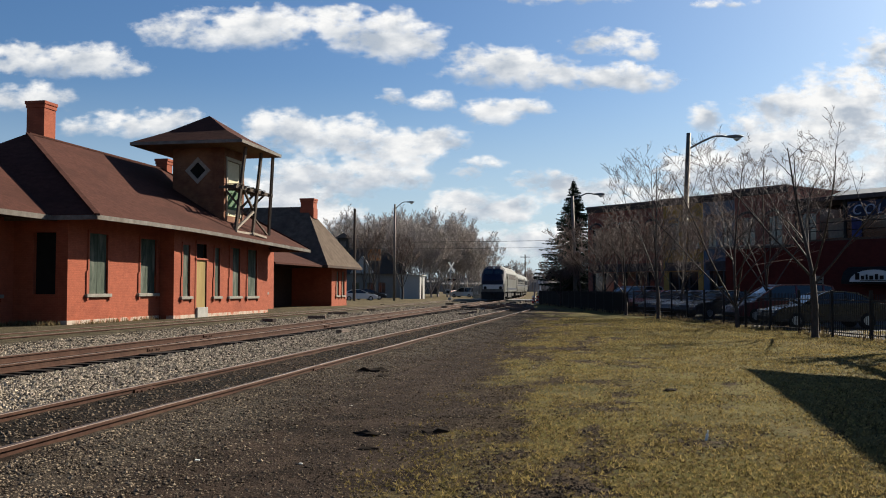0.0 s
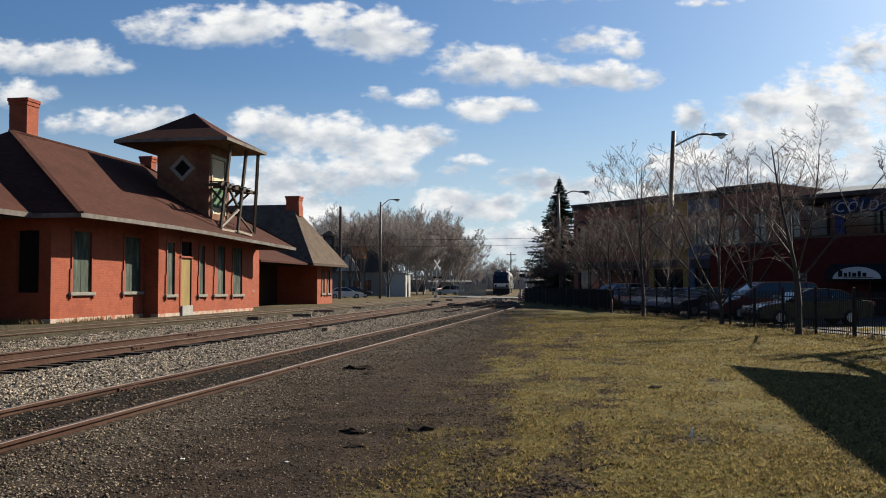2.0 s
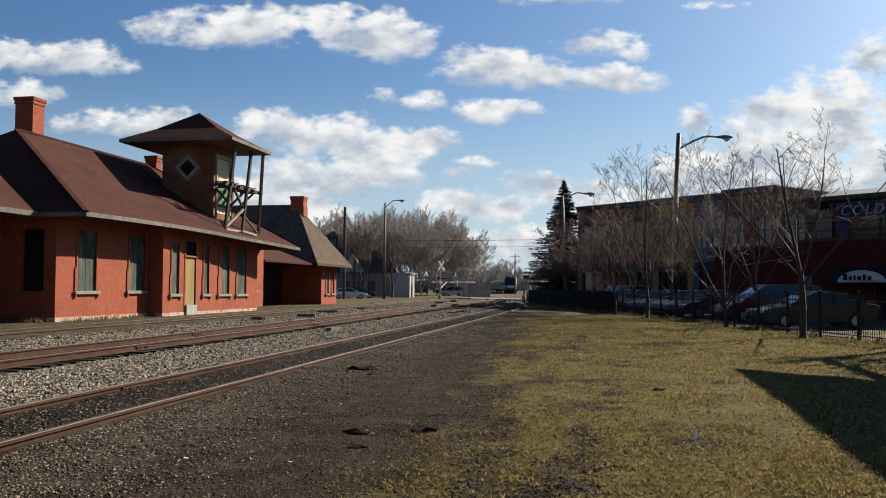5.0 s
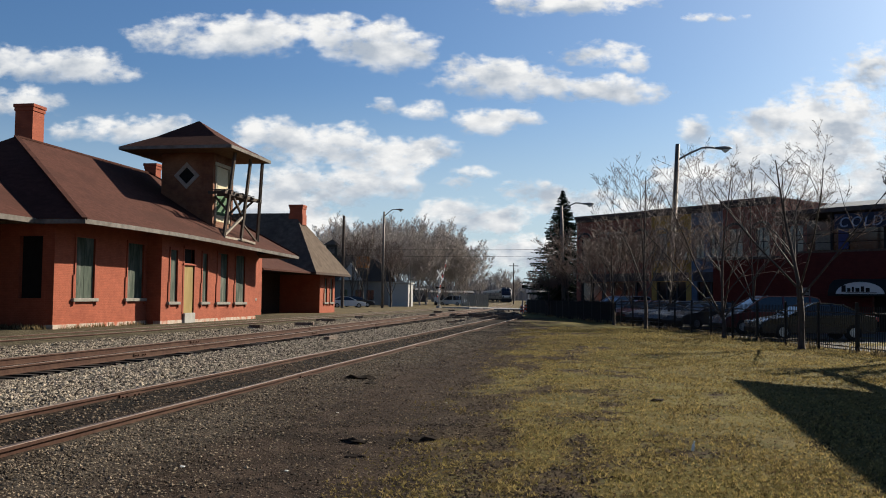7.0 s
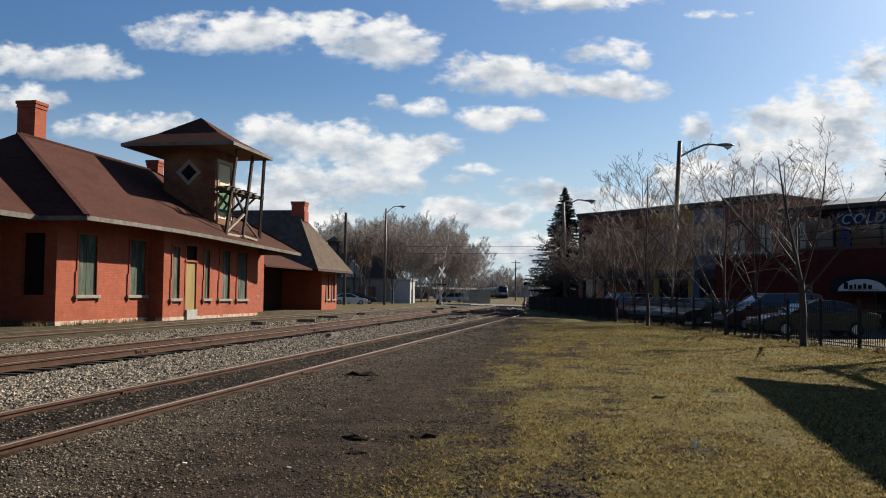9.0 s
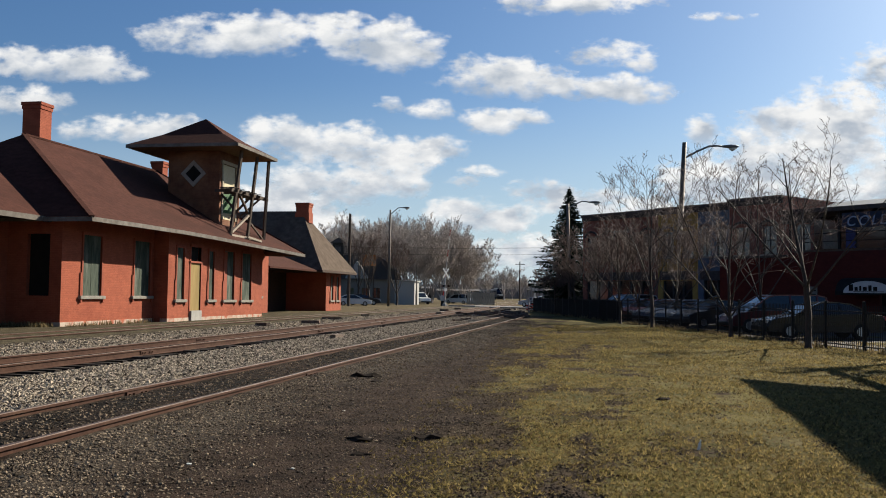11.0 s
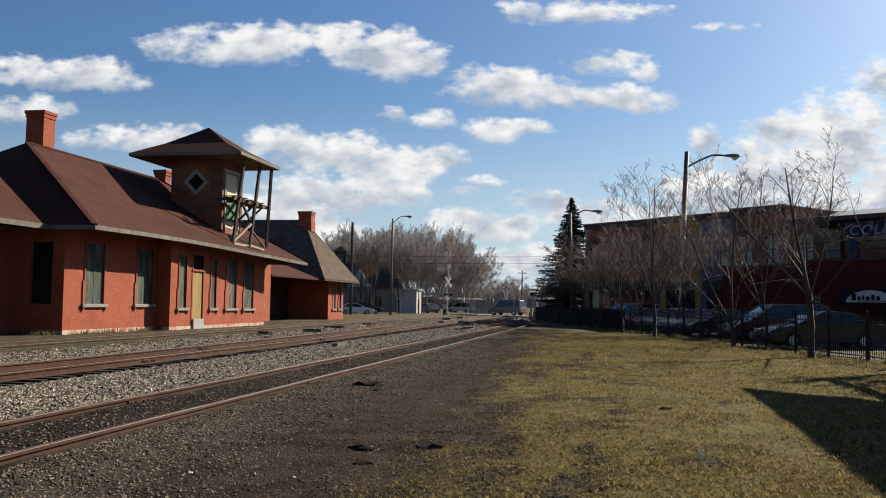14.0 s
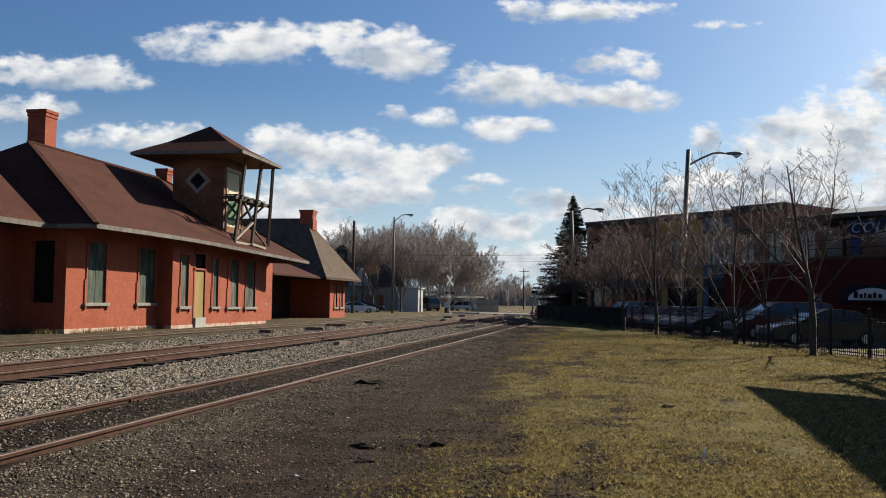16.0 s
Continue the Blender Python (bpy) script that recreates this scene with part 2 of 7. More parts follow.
def beam(bm, p, q, w, h=None):
    """A square timber from p to q."""
    p, q = Vector(p), Vector(q)
    d = (q - p).normalized()
    a = d.cross(Vector((0, 0, 1)))
    a = a.normalized() if a.length > 0.05 else Vector((1, 0, 0))
    b = d.cross(a)
    h = h or w
    v = [bm.verts.new(o + a * (i * w / 2) + b * (j * h / 2)) for o in (p, q) for i, j in ((-1, -1), (1, -1), (1, 1), (-1, 1))]
    for f in ((3, 2, 1, 0), (4, 5, 6, 7), (0, 1, 5, 4), (1, 2, 6, 5), (2, 3, 7, 6), (3, 0, 4, 7)):
        bm.faces.new([v[i] for i in f])
    bmesh.ops.recalc_face_normals(bm, faces=bm.faces)
    return bm


def wall_with_holes(along, u0, u1, z0, z1, at, thick, holes):
    """A wall along x or y at a plane, of a thickness towards the inside, with rectangular openings (u0, u1, z0, z1) through it."""
    us = sorted({u0, u1, *[h[0] for h in holes], *[h[1] for h in holes]})
    zs = sorted({z0, z1, *[h[2] for h in holes], *[h[3] for h in holes]})
    bm = bmesh.new()
    solid_cell = {}
    for i in range(len(us) - 1):
        for j in range(len(zs) - 1):
            cu, cz = (us[i] + us[i + 1]) / 2, (zs[j] + zs[j + 1]) / 2
            solid_cell[i, j] = not any(h[0] < cu < h[1] and h[2] < cz < h[3] for h in holes)

    def pt(u, z, d):
        return (at + d, u, z) if along == "y" else (u, at + d, z)
    for (i, j), full in solid_cell.items():
        if not full:
            continue
        a, b, c, d = us[i], us[i + 1], zs[j], zs[j + 1]
        quads = [[pt(a, c, 0), pt(b, c, 0), pt(b, d, 0), pt(a, d, 0)], [pt(a, c, thick), pt(b, c, thick), pt(b, d, thick), pt(a, d, thick)]]
        if not solid_cell.get((i - 1, j)):
            quads.append([pt(a, c, 0), pt(a, d, 0), pt(a, d, thick), pt(a, c, thick)])
        if not solid_cell.get((i + 1, j)):
            quads.append([pt(b, c, 0), pt(b, d, 0), pt(b, d, thick), pt(b, c, thick)])
        if not solid_cell.get((i, j - 1)):
            quads.append([pt(a, c, 0), pt(b, c, 0), pt(b, c, thick), pt(a, c, thick)])
        if not solid_cell.get((i, j + 1)):
            quads.append([pt(a, d, 0), pt(b, d, 0), pt(b, d, thick), pt(a, d, thick)])
        for q in quads:
            bm.faces.new([bm.verts.new(p) for p in q])
    bmesh.ops.remove_doubles(bm, verts=bm.verts, dist=1e-4)
    bmesh.ops.recalc_face_normals(bm, faces=bm.faces)
    return bm


def scatter(name, shape_v, shape_f, places, sizes, turns, material, flat=1.0, parent=None):
    """Many small pieces of one shape as one mesh; sizes, turns and places are arrays."""
    sv, sf = np.array(shape_v, float), np.array(shape_f, int)
    n, k = len(places), len(sv)
    rng = np.random.default_rng(5)
    c, s = np.cos(turns), np.sin(turns)
    jit = 1 + rng.uniform(-0.3, 0.3, (n, k, 3))
    v = sv[None] * jit * np.asarray(sizes).reshape(n, -1)[:, None, :]
    x = v[..., 0] * c[:, None] - v[..., 1] * s[:, None]
    y = v[..., 0] * s[:, None] + v[..., 1] * c[:, None]
    out = np.stack([x, y, v[..., 2] * flat], -1) + np.asarray(places)[:, None, :]
    f = (sf[None] + (np.arange(n) * k)[:, None, None]).reshape(-1, sf.shape[1])
    me = bpy.data.meshes.new(name)
    me.from_pydata(out.reshape(-1, 3).tolist(), [], f.tolist())
    me.materials.append(material)
    ob = new(name, me)
    if parent:
        ob.parent = parent
    return ob


# ---- ground ----
def edge_of_grass(y):
    return -0.95 - 0.072 * y


def ground_height(x, y):
    """Gravel bed, a slightly higher lawn, and the depot's level yard."""
    h = -0.16
    if x < -20.2:
        h = -0.02
    elif x < -16.0:
        h = -0.16 + 0.10 * min(1, max(0, (-16.6 - x) / 0.9)) + 0.03 * min(1, max(0, (-19.0 - x) / 1.2))
    k = min(1, max(0, (x - edge_of_grass(y)) / 1.5))
    h += 0.06 * k
    if y < 70 and -24 < x < 14:
        h += 0.022 * noise.noise((x * 1.3, y * 1.1, 0)) + (0.035 * noise.noise((x * 0.33, y * 0.3, 4)) if x > -4 else 0)
    if -14.5 < x < -10.85 and y < 110:
        h -= 0.10 * min(1, (x + 14.5) / 0.5, (-10.85 - x) / 0.3)
    if -10.85 < x < -7.6 and y < 100:
        h += 0.06 * math.sin(math.pi * (x + 10.85) / 3.25)
    # the siding lies half buried
    if -8.0 < x < -3.6 and y < 90:
        h += 0.065 * min(1, (x + 8.0) / 0.5, (-3.6 - x) / 1.6)
    return h


def bare_soil(x, y):
    """How bare the lawn is at a place: worn patches, mostly towards the tracks."""
    return 0.75 * noise.noise((x * 0.8, y * 0.42, 7)) + 0.6 * noise.noise((x * 2.3, y * 1.6, 2)) + 0.16 * min(2.0, 1.1 - x - 0.05 * y) - 0.03


def ground_material():
    m = bpy.data.materials.new("yard_ground")
    m.use_nodes = True
    n, l = m.node_tree.nodes, m.node_tree.links
    b = n["Principled BSDF"]
    b.inputs["Roughness"].default_value, b.inputs["Specular IOR Level"].default_value = 1.0, 0.05
    tc = n.new("ShaderNodeTexCoord")
    pos = tc.outputs["Object"]

    def tex(scale, detail=6, rough=0.6, stretch=None):
        t = n.new("ShaderNodeTexNoise")
        t.inputs["Scale"].default_value, t.inputs["Detail"].default_value, t.inputs["Roughness"].default_value = scale, detail, rough
        if stretch:
            mp = n.new("ShaderNodeMapping")
            mp.inputs["Scale"].default_value = stretch
            l.new(pos, mp.inputs[0])
            l.new(mp.outputs[0], t.inputs["Vector"])
        else:
            l.new(pos, t.inputs["Vector"])
        return t.outputs["Fac"]

    def math_(op, a, c, clamp=False):
        q = n.new("ShaderNodeMath")
        q.operation, q.use_clamp = op, clamp
        for i, v in enumerate((a, c)):
            if isinstance(v, (int, float)):
                q.inputs[i].default_value = v
            else:
                l.new(v, q.inputs[i])
        return q.outputs[0]

    def step(v, lo, hi):
        r = n.new("ShaderNodeMapRange")
        r.interpolation_type = "SMOOTHSTEP"
        r.inputs[1].default_value, r.inputs[2].default_value = lo, hi
        l.new(v, r.inputs[0])
        return r.outputs[0]

    def mix(f, a, c):
        q = n.new("ShaderNodeMix")
        q.data_type = "RGBA"
        l.new(f, q.inputs[0])
        for i, v in ((6, a), (7, c)):
            if isinstance(v, tuple):
                q.inputs[i].default_value = (*toned(v), 1)
            else:
                l.new(v, q.inputs[i])
        return q.outputs[2]
    sp = n.new("ShaderNodeSeparateXYZ")
    l.new(pos, sp.inputs[0])
    x, y = sp.outputs[0], sp.outputs[1]
    big, mid, fine, grit = tex(0.35), tex(1.6), tex(9, 8, 0.7), tex(38, 4, 0.7)
    dirt = mix(step(mid, 0.35, 0.7), (0.023, 0.0155, 0.0115), (0.062, 0.043, 0.032))
    dirt = mix(step(grit, 0.56, 0.7), dirt, (0.075, 0.055, 0.042))
    stone = mix(step(fine, 0.3, 0.7), (0.02, 0.016, 0.012), (0.11, 0.092, 0.072))
    stone = mix(step(grit, 0.5, 0.66), stone, (0.155, 0.13, 0.10))
    oil_shade = mix(step(fine, 0.35, 0.75), (0.009, 0.008, 0.007), (0.04, 0.033, 0.027))
    grass = mix(step(mid, 0.3, 0.72), (0.075, 0.07, 0.027), (0.19, 0.155, 0.064))
    grass = mix(step(big, 0.42, 0.62), grass, (0.155, 0.134, 0.046))
    grass = mix(step(fine, 0.55, 0.75), grass, (0.30, 0.238, 0.11))
    patch = tex(0.75, 7, 0.7, (1, 0.7, 1))
    grass = mix(math_("MULTIPLY", step(patch, 0.55, 0.66), step(math_("ADD", x, math_("MULTIPLY", y, -0.02)), 5.0, 0.5)), grass, (0.055, 0.042, 0.028))
    bare = n.new("ShaderNodeAttribute")
    bare.attribute_name = "bare_soil"
    soil = mix(step(fine, 0.35, 0.7), (0.032, 0.022, 0.014), (0.095, 0.066, 0.043))
    grass = mix(math_("MULTIPLY", step(math_("ADD", bare.outputs["Fac"], math_("MULTIPLY", math_("SUBTRACT", fine, 0.5), 1.0)), 0.06, 0.32), 0.95), grass, soil)
    # zones across the tracks
    wob = math_("MULTIPLY", math_("SUBTRACT", mid, 0.5), 1.6)
    wob2 = math_("MULTIPLY", math_("SUBTRACT", fine, 0.5), 1.2)
    xx = math_("ADD", x, math_("MULTIPLY", math_("ADD", wob, wob2), 0.35))
    ballast = math_("MULTIPLY", step(xx, -11.3, -10.9), step(xx, -7.0, -7.7))
    ballast2 = math_("MULTIPLY", step(xx, -18.2, -17.6), step(xx, -14.2, -14.9))
    ballast3 = math_("MULTIPLY", math_("MULTIPLY", step(xx, -5.75, -5.55), step(xx, -3.6, -5.0)), step(big, 0.35, 0.6))
    oily = math_("MULTIPLY", step(xx, -7.25, -7.0), step(xx, -5.6, -6.0))
    col = mix(ballast, dirt, stone)
    col = mix(ballast2, col, stone)
    col = mix(ballast3, col, stone)
    col = mix(math_("MULTIPLY", oily, step(big, 0.62, 0.45)), col, oil_shade)
    # under the main line this oily dark also holds the shadow among the ties
    col = mix(math_("MULTIPLY", step(xx, -14.3, -13.9), step(xx, -10.9, -11.3)), col, oil_shade)
    col = mix(step(xx, -17.0, -17.5), col, mix(step(mid, 0.35, 0.65), (0.062, 0.052, 0.034), (0.115, 0.098, 0.062)))
    ge = math_("ADD", math_("ADD", x, math_("MULTIPLY", y, 0.072)), 0.95)
    ge = math_("ADD", ge, math_("ADD", math_("MULTIPLY", wob, 1.0), math_("MULTIPLY", math_("SUBTRACT", patch, 0.5), 2.5)))
    col = mix(step(ge, -0.35, 0.45), col, grass)
    # beyond the crossing all is dull winter grass
    far = mix(step(big, 0.4, 0.6), (0.10, 0.08, 0.045), (0.15, 0.12, 0.07))
    col = mix(step(y, 118, 150), col, far)
    left = math_("MULTIPLY", step(y, 60, 80), step(x, -20, -22))
    col = mix(left, col, far)
    l.new(col, b.inputs["Base Color"])
    bp = n.new("ShaderNodeBump")
    bp.inputs["Strength"].default_value, bp.inputs["Distance"].default_value = 0.9, 0.05
    l.new(math_("ADD", math_("ADD", fine, math_("MULTIPLY", tex(4.2, 5, 0.6), 1.6)), math_("MULTIPLY", grit, 0.6)), bp.inputs["Height"])
    l.new(bp.outputs[0], b.inputs["Normal"])
    return m


GROUND = ground_material()
gx = sorted({*np.round(np.arange(-24, 14.01, 0.35), 3), *np.arange(-120, 121, 12.0), -3000, -1500, -600, -300, 300, 600, 1500, 3000})
gy = sorted({*np.round(np.arange(0, 70.01, 0.45), 3), *np.arange(-120, 0, 12.0), *np.arange(75, 400, 12.0), 600, 1000, 2000, 3500, -300, -600, -1500, -3000})
gv = [(float(x), float(y), ground_height(x, y)) for y in gy for x in gx]
gw = len(gx)
gf = [(j * gw + i, j * gw + i + 1, (j + 1) * gw + i + 1, (j + 1) * gw + i) for j in range(len(gy) - 1) for i in range(gw - 1)]
gm = bpy.data.meshes.new("ground")
gm.from_pydata(gv, [], gf)
gm.materials.append(GROUND)
gm.attributes.new("bare_soil", "FLOAT", "POINT").data.foreach_set("value", [bare_soil(x, y) if -8 < x < 14 and 0 < y < 70 else -1.0 for x, y, _ in gv])
gm.polygons.foreach_set("use_smooth", [True] * len(gm.polygons))
tagged(new("ground", gm), "gravel yard, dirt and patchy winter grass", "ground", kind="structure")


def strip(name, pts, width, z, mat, label, cat):
    """A road or path as a low solid along a line."""
    bm = bmesh.new()
    left, right = [], []
    for i, p in enumerate(pts):
        d = (Vector(pts[min(i + 1, len(pts) - 1)]) - Vector(pts[max(i - 1, 0)])).normalized()
        o = Vector((-d.y, d.x)) * width / 2
        left.append((p[0] + o.x, p[1] + o.y, z))
        right.append((p[0] - o.x, p[1] - o.y, z))
    slab(bm, right + left[::-1], 0.35)
    return tagged(part(name, bm, mat), label, cat, kind="structure")


STREET = [(90, 80), (40, 108), (25, 117), (12, 124.5), (6, 130), (2, 135.5), (-1.5, 142), (-6, 150), (-20, 168), (-70, 225)]
strip("road", [site(*p).xy for p in STREET], 10.0, -0.03, ROADGREY, "grey asphalt street bending over the level crossing", "road")


# ---- tracks ----
def main_line(y):
    """The middle of the main line, which bends away beyond the crossing."""
    k = max(0.0, y - 35)
    return -12.55 - 0.0217 * k - 0.00036 * max(0, y - 105) ** 2


RAIL_PROFILE = [(-0.07, -0.17), (0.07, -0.17), (0.07, -0.155), (0.012, -0.14), (0.012, -0.05), (0.036, -0.04), (0.036, -0.006), (0.03, 0), (-0.03, 0),
                (-0.036, -0.006), (-0.036, -0.04), (-0.012, -0.05), (-0.012, -0.14), (-0.07, -0.155)]


def rail(parent, line, off, ys, label=""):
    bm = bmesh.new()
    rings = [[bm.verts.new((line(y) + off + a, y, b + 0.004 * math.sin(y * 0.7 + off))) for a, b in RAIL_PROFILE] for y in ys]
    k = len(RAIL_PROFILE)
    for i in range(len(rings) - 1):
        for j in range(k):
            f = bm.faces.new((rings[i][j], rings[i][(j + 1) % k], rings[i + 1][(j + 1) % k], rings[i + 1][j]))
            f.material_index = 1 if j in (6, 7, 8) else 0
    bm.faces.new(rings[0])
    bm.faces.new(rings[-1][::-1])
    bmesh.ops.recalc_face_normals(bm, faces=bm.faces)
    return part("rail", bm, [RAIL, RAIL_TOP], parent, label)


def joint_bar(parent, x, y, side):
    bm = bmesh.new()
    box(bm, x + side * 0.014, x + side * 0.04, y - 0.32, y + 0.32, -0.135, -0.05)
    for k in (-0.25, -0.12, 0.12, 0.25):
        box(bm, x + side * 0.04, x + side * 0.07, y + k - 0.018, y + k + 0.018, -0.11, -0.075)
    part("joint_bar", bm, RAIL, parent, "rusty bolted joint bar")


TIE_MESHES = []
for k in range(3):
    bm = bmesh.new()
    box(bm, -1.3, 1.3, -0.11, 0.11, -0.17, 0.0, 0, 0.012)
    for v in bm.verts:
        v.co += Vector((random.uniform(-0.03, 0.03) if abs(v.co.x) > 1 else 0, random.uniform(-0.012, 0.012), random.uniform(-0.008, 0.008)))
    me = bpy.data.meshes.new("tie")
    bm.to_mesh(me)
    bm.free()
    me.materials.append(TIE)
    TIE_MESHES.append(me)


def track(line, y0, y1, ties, tie_z, label, joints):
    tr = thing("railway_track", label=label, category="railway track", group="tracks through the yard")
    ys = [y0 + (y1 - y0) * i / 60 for i in range(61)] if y1 > 150 else [y0 + (y1 - y0) * i / 30 for i in range(31)]
    for s in (-0.76, 0.76):
        rail(tr, line, s, ys)
    for s, y in joints:
        joint_bar(tr, line(y) + s, y, 1)
        joint_bar(tr, line(y) + s, y, -1)
    y = ties[0]
    rnd = random.Random(7)
    while y < ties[1]:
        t = new("tie", TIE_MESHES[rnd.randrange(3)])
        t.parent = tr
        t.matrix_basis = pose(line(y) + rnd.uniform(-0.06, 0.06), y, tie_z + rnd.uniform(-0.012, 0.008), 0, 0, rnd.uniform(-1.5, 1.5))
        y += 0.56 + rnd.uniform(-0.03, 0.03)
    return tr


track(lambda y: -6.44 - 0.00006 * max(0, y - 30) ** 2, 2.0, 68.0, (4, 66), -0.185, "rusty disused siding half sunk in oily dirt",
      [(-0.76, 13.2), (0.76, 17.2), (-0.76, 25.0), (0.76, 28.5)])
track(main_line, 5.0, 420.0, (8, 130), -0.165, "rusty main line on dark creosoted ties", [(0.76, 22.1), (-0.76, 28.6), (0.76, 37), (-0.76, 41.5), (0.76, 49), (-0.76, 54), (0.76, 61)])
track(lambda y: -19.1 + 0.0 * y - 0.00012 * max(0, y - 60) ** 2, 10.0, 240.0, (16, 100), -0.2, "brown rusted depot track sunk in trodden gravel", [(0.76, 34), (-0.76, 46)])


# ---- depot ----
def window(parent, along, u0, u1, z0, z1, at, fill, name="window", trim=RED_DARK, depth=0.05, top_dark=True):
    """A tall boarded window in a wall that faces +x (along y): boards, raised surround, sill on two corbels."""
    w = new(name)
    w.parent = parent
    mid = (u0 + u1) / 2
    bm = bmesh.new()
    k = max(2, int((u1 - u0) / 0.3))
    for i in range(k):
        a, b = u0 + (u1 - u0) * i / k, u0 + (u1 - u0) * (i + 1) / k
        box(bm, at - depth - 0.03, at - depth + random.uniform(0, 0.012), a + 0.006, b - 0.006, z0, z1)
    part("board", bm, fill, w)
    bm = bmesh.new()
    for u, s in ((u0, -1), (u1, 1)):
        a, b = sorted((u, u + s * 0.1))
        box(bm, at - depth + 0.02, at + 0.05, a, b, z0, z1, 0, 0.008)
        a, b = sorted((u + s * 0.1, u + s * 0.2))
        box(bm, at - 0.01, at + 0.05, a, b, z0, z0 + (z1 - z0) * 0.38, 0, 0.008)
    box(bm, at - depth + 0.02, at + 0.06, u0 - 0.1, u1 + 0.1, z1, z1 + 0.14, 0, 0.008)
    part("surround", bm, trim, w)
    part("sill", bbox(at - depth, at + 0.13, u0 - 0.26, u1 + 0.26, z0 - 0.15, z0, 0.02), STONE, w, "pale limestone sill on two corbels")
    for u in (u0 - 0.15, u1 + 0.15):
        bm = bbox(at - 0.01, at + 0.09, u - 0.06, u + 0.06, z0 - 0.3, z0 - 0.154, 0.015)
        part("corbel", bm, trim, w)
    return w


def chimney(parent, x, y, w, d, z0, z1, mat=None, label="red brick chimney with a corbelled top"):
    bm = bbox(x - w / 2, x + w / 2, y - d / 2, y + d / 2, z0, z1 - 0.35)
    box(bm, x - w / 2 - 0.04, x + w / 2 + 0.04, y - d / 2 - 0.04, y + d / 2 + 0.04, z1 - 0.354, z1 - 0.16, 0, 0.01)
    box(bm, x - w / 2 - 0.08, x + w / 2 + 0.08, y - d / 2 - 0.08, y + d / 2 + 0.08, z1 - 0.164, z1, 0, 0.015)
    box(bm, x - w / 2 - 0.05, x + w / 2 + 0.05, y - d / 2 - 0.05, y + d / 2 + 0.05, z0, z0 + 0.9)
    return part("chimney", bm, mat or RED, parent, label)


def depot():
    d = thing("railway_depot", label="old red brick railway depot with brown hip roof and watch tower", category="depot")
    WX, BX = -22.25, -21.47
    # main wall to the tracks, with the openings
    wins = [(35.95, 37.42, 1.27, 3.92), (40.32, 41.85, 1.27, 3.92)]
    wins_d = [(55.4, 56.6, 1.26, 4.0)]
    part("wall", wall_with_holes("y", 34.4, 58.0, 0.16, 4.9, WX, -0.4, wins + wins_d), RED, d)
    part("foundation", bbox(WX - 0.42, WX + 0.025, 34.38, 42.2, -0.1, 0.16, 0.01), PLASTER, d, "flaking whitewashed stone base")
    for w in wins + wins_d:
        window(d, "y", *w, WX, BOARD)
    # bay
    bay = [(43.15, 43.95, 1.1, 3.75), (44.75, 45.95, 0.3, 3.9), (46.95, 47.6, 1.08, 3.75), (49.0, 50.4, 1.06, 3.85), (51.6, 53.0, 1.04, 3.85)]
    part("wall", wall_with_holes("y", 42.25, 54.9, 0.15, 4.7, BX, -0.35, bay), RED, d)
    part("foundation", bbox(BX - 0.37, BX + 0.02, 42.22, 44.7, -0.1, 0.15, 0.01), PLASTER, d)
    part("foundation", bbox(BX - 0.37, BX + 0.02, 46.0, 54.95, -0.1, 0.15, 0.01), PLASTER, d)
    part("wall", bbox(WX + 0.01, BX - 0.352, 42.25, 42.6, -0.1, 4.7), RED, d)
    part("wall", bbox(WX + 0.01, BX - 0.352, 54.55, 54.9, -0.1, 4.6), RED, d)
    for i, w in enumerate(bay):
        if i == 1:
            continue
        win = window(d, "y", *w, BX, BOARD if i < 3 else BOARD)
        if i == 3:
            part("shutter", bbox(BX - 0.045, BX - 0.02, 49.05, 49.5, 1.08, 3.8), RED_DARK, win, "rust-red half shutter")
    door = new("door")
    door.parent = d
    part("leaf", bbox(BX - 0.08, BX - 0.03, 44.78, 45.92, 0.5, 3.05, 0.01), PLY, door, "yellowed plywood sheet over the doorway")
    part("transom", bbox(BX - 0.2, BX - 0.15, 44.78, 45.92, 3.1, 3.9), DARK, door)
    bm = bmesh.new()
    for a, b in ((44.6, 44.75), (45.95, 46.1)):
        box(bm, BX - 0.15, BX + 0.03, a, b, 0.45, 3.9, 0, 0.01)
    box(bm, BX - 0.15, BX + 0.07, 44.6, 46.1, 3.02, 3.12, 0, 0.01)
    box(bm, BX - 0.15, BX + 0.09, 44.6, 46.1, 3.88, 4.05, 0, 0.01)
    part("door_frame", bm, RED_DARK, door)
    part("door_step", bbox(BX - 0.3, BX + 0.12, 44.72, 45.98, -0.08, 0.5, 0.02), CONCRETE, door, "pale concrete door step")
    # near end wall and the set-back wing
    part("wall", wall_with_holes("x", -33.0, -22.652, -0.1, 4.9, 34.4, 0.4, [(-23.85, -22.8, 1.26, 3.86)]), RED, d)
    # a near-black sheet holds the darkness inside the opening
    part("board", bbox(-23.85, -22.8, 34.62, 34.68, 1.26, 3.86), DARK, d, "dark sheet for the unlit inside of the end opening")
    part("wall", wall_with_holes("y", 12.0, 34.39, 0.0, 4.7, -24.75, -0.4, [(32.1, 33.4, 1.25, 3.9), (27.4, 29.0, 1.25, 3.9)]), RED, d)
    window(d, "y", 32.1, 33.4, 1.25, 3.9, -24.75, BOARD)
    window(d, "y", 27.4, 29.0, 1.25, 3.9, -24.75, BOARD)
    part("wall", bbox(-33, -25.16, 12.0, 12.4, 0, 4.9), RED, d)
    part("wall", bbox(-33.4, -33.0, 12.0, 58.0, -0.1, 5.2), RED, d)
    part("wall", bbox(-33, -22.66, 57.6, 58.0, -0.1, 5.2), RED, d)
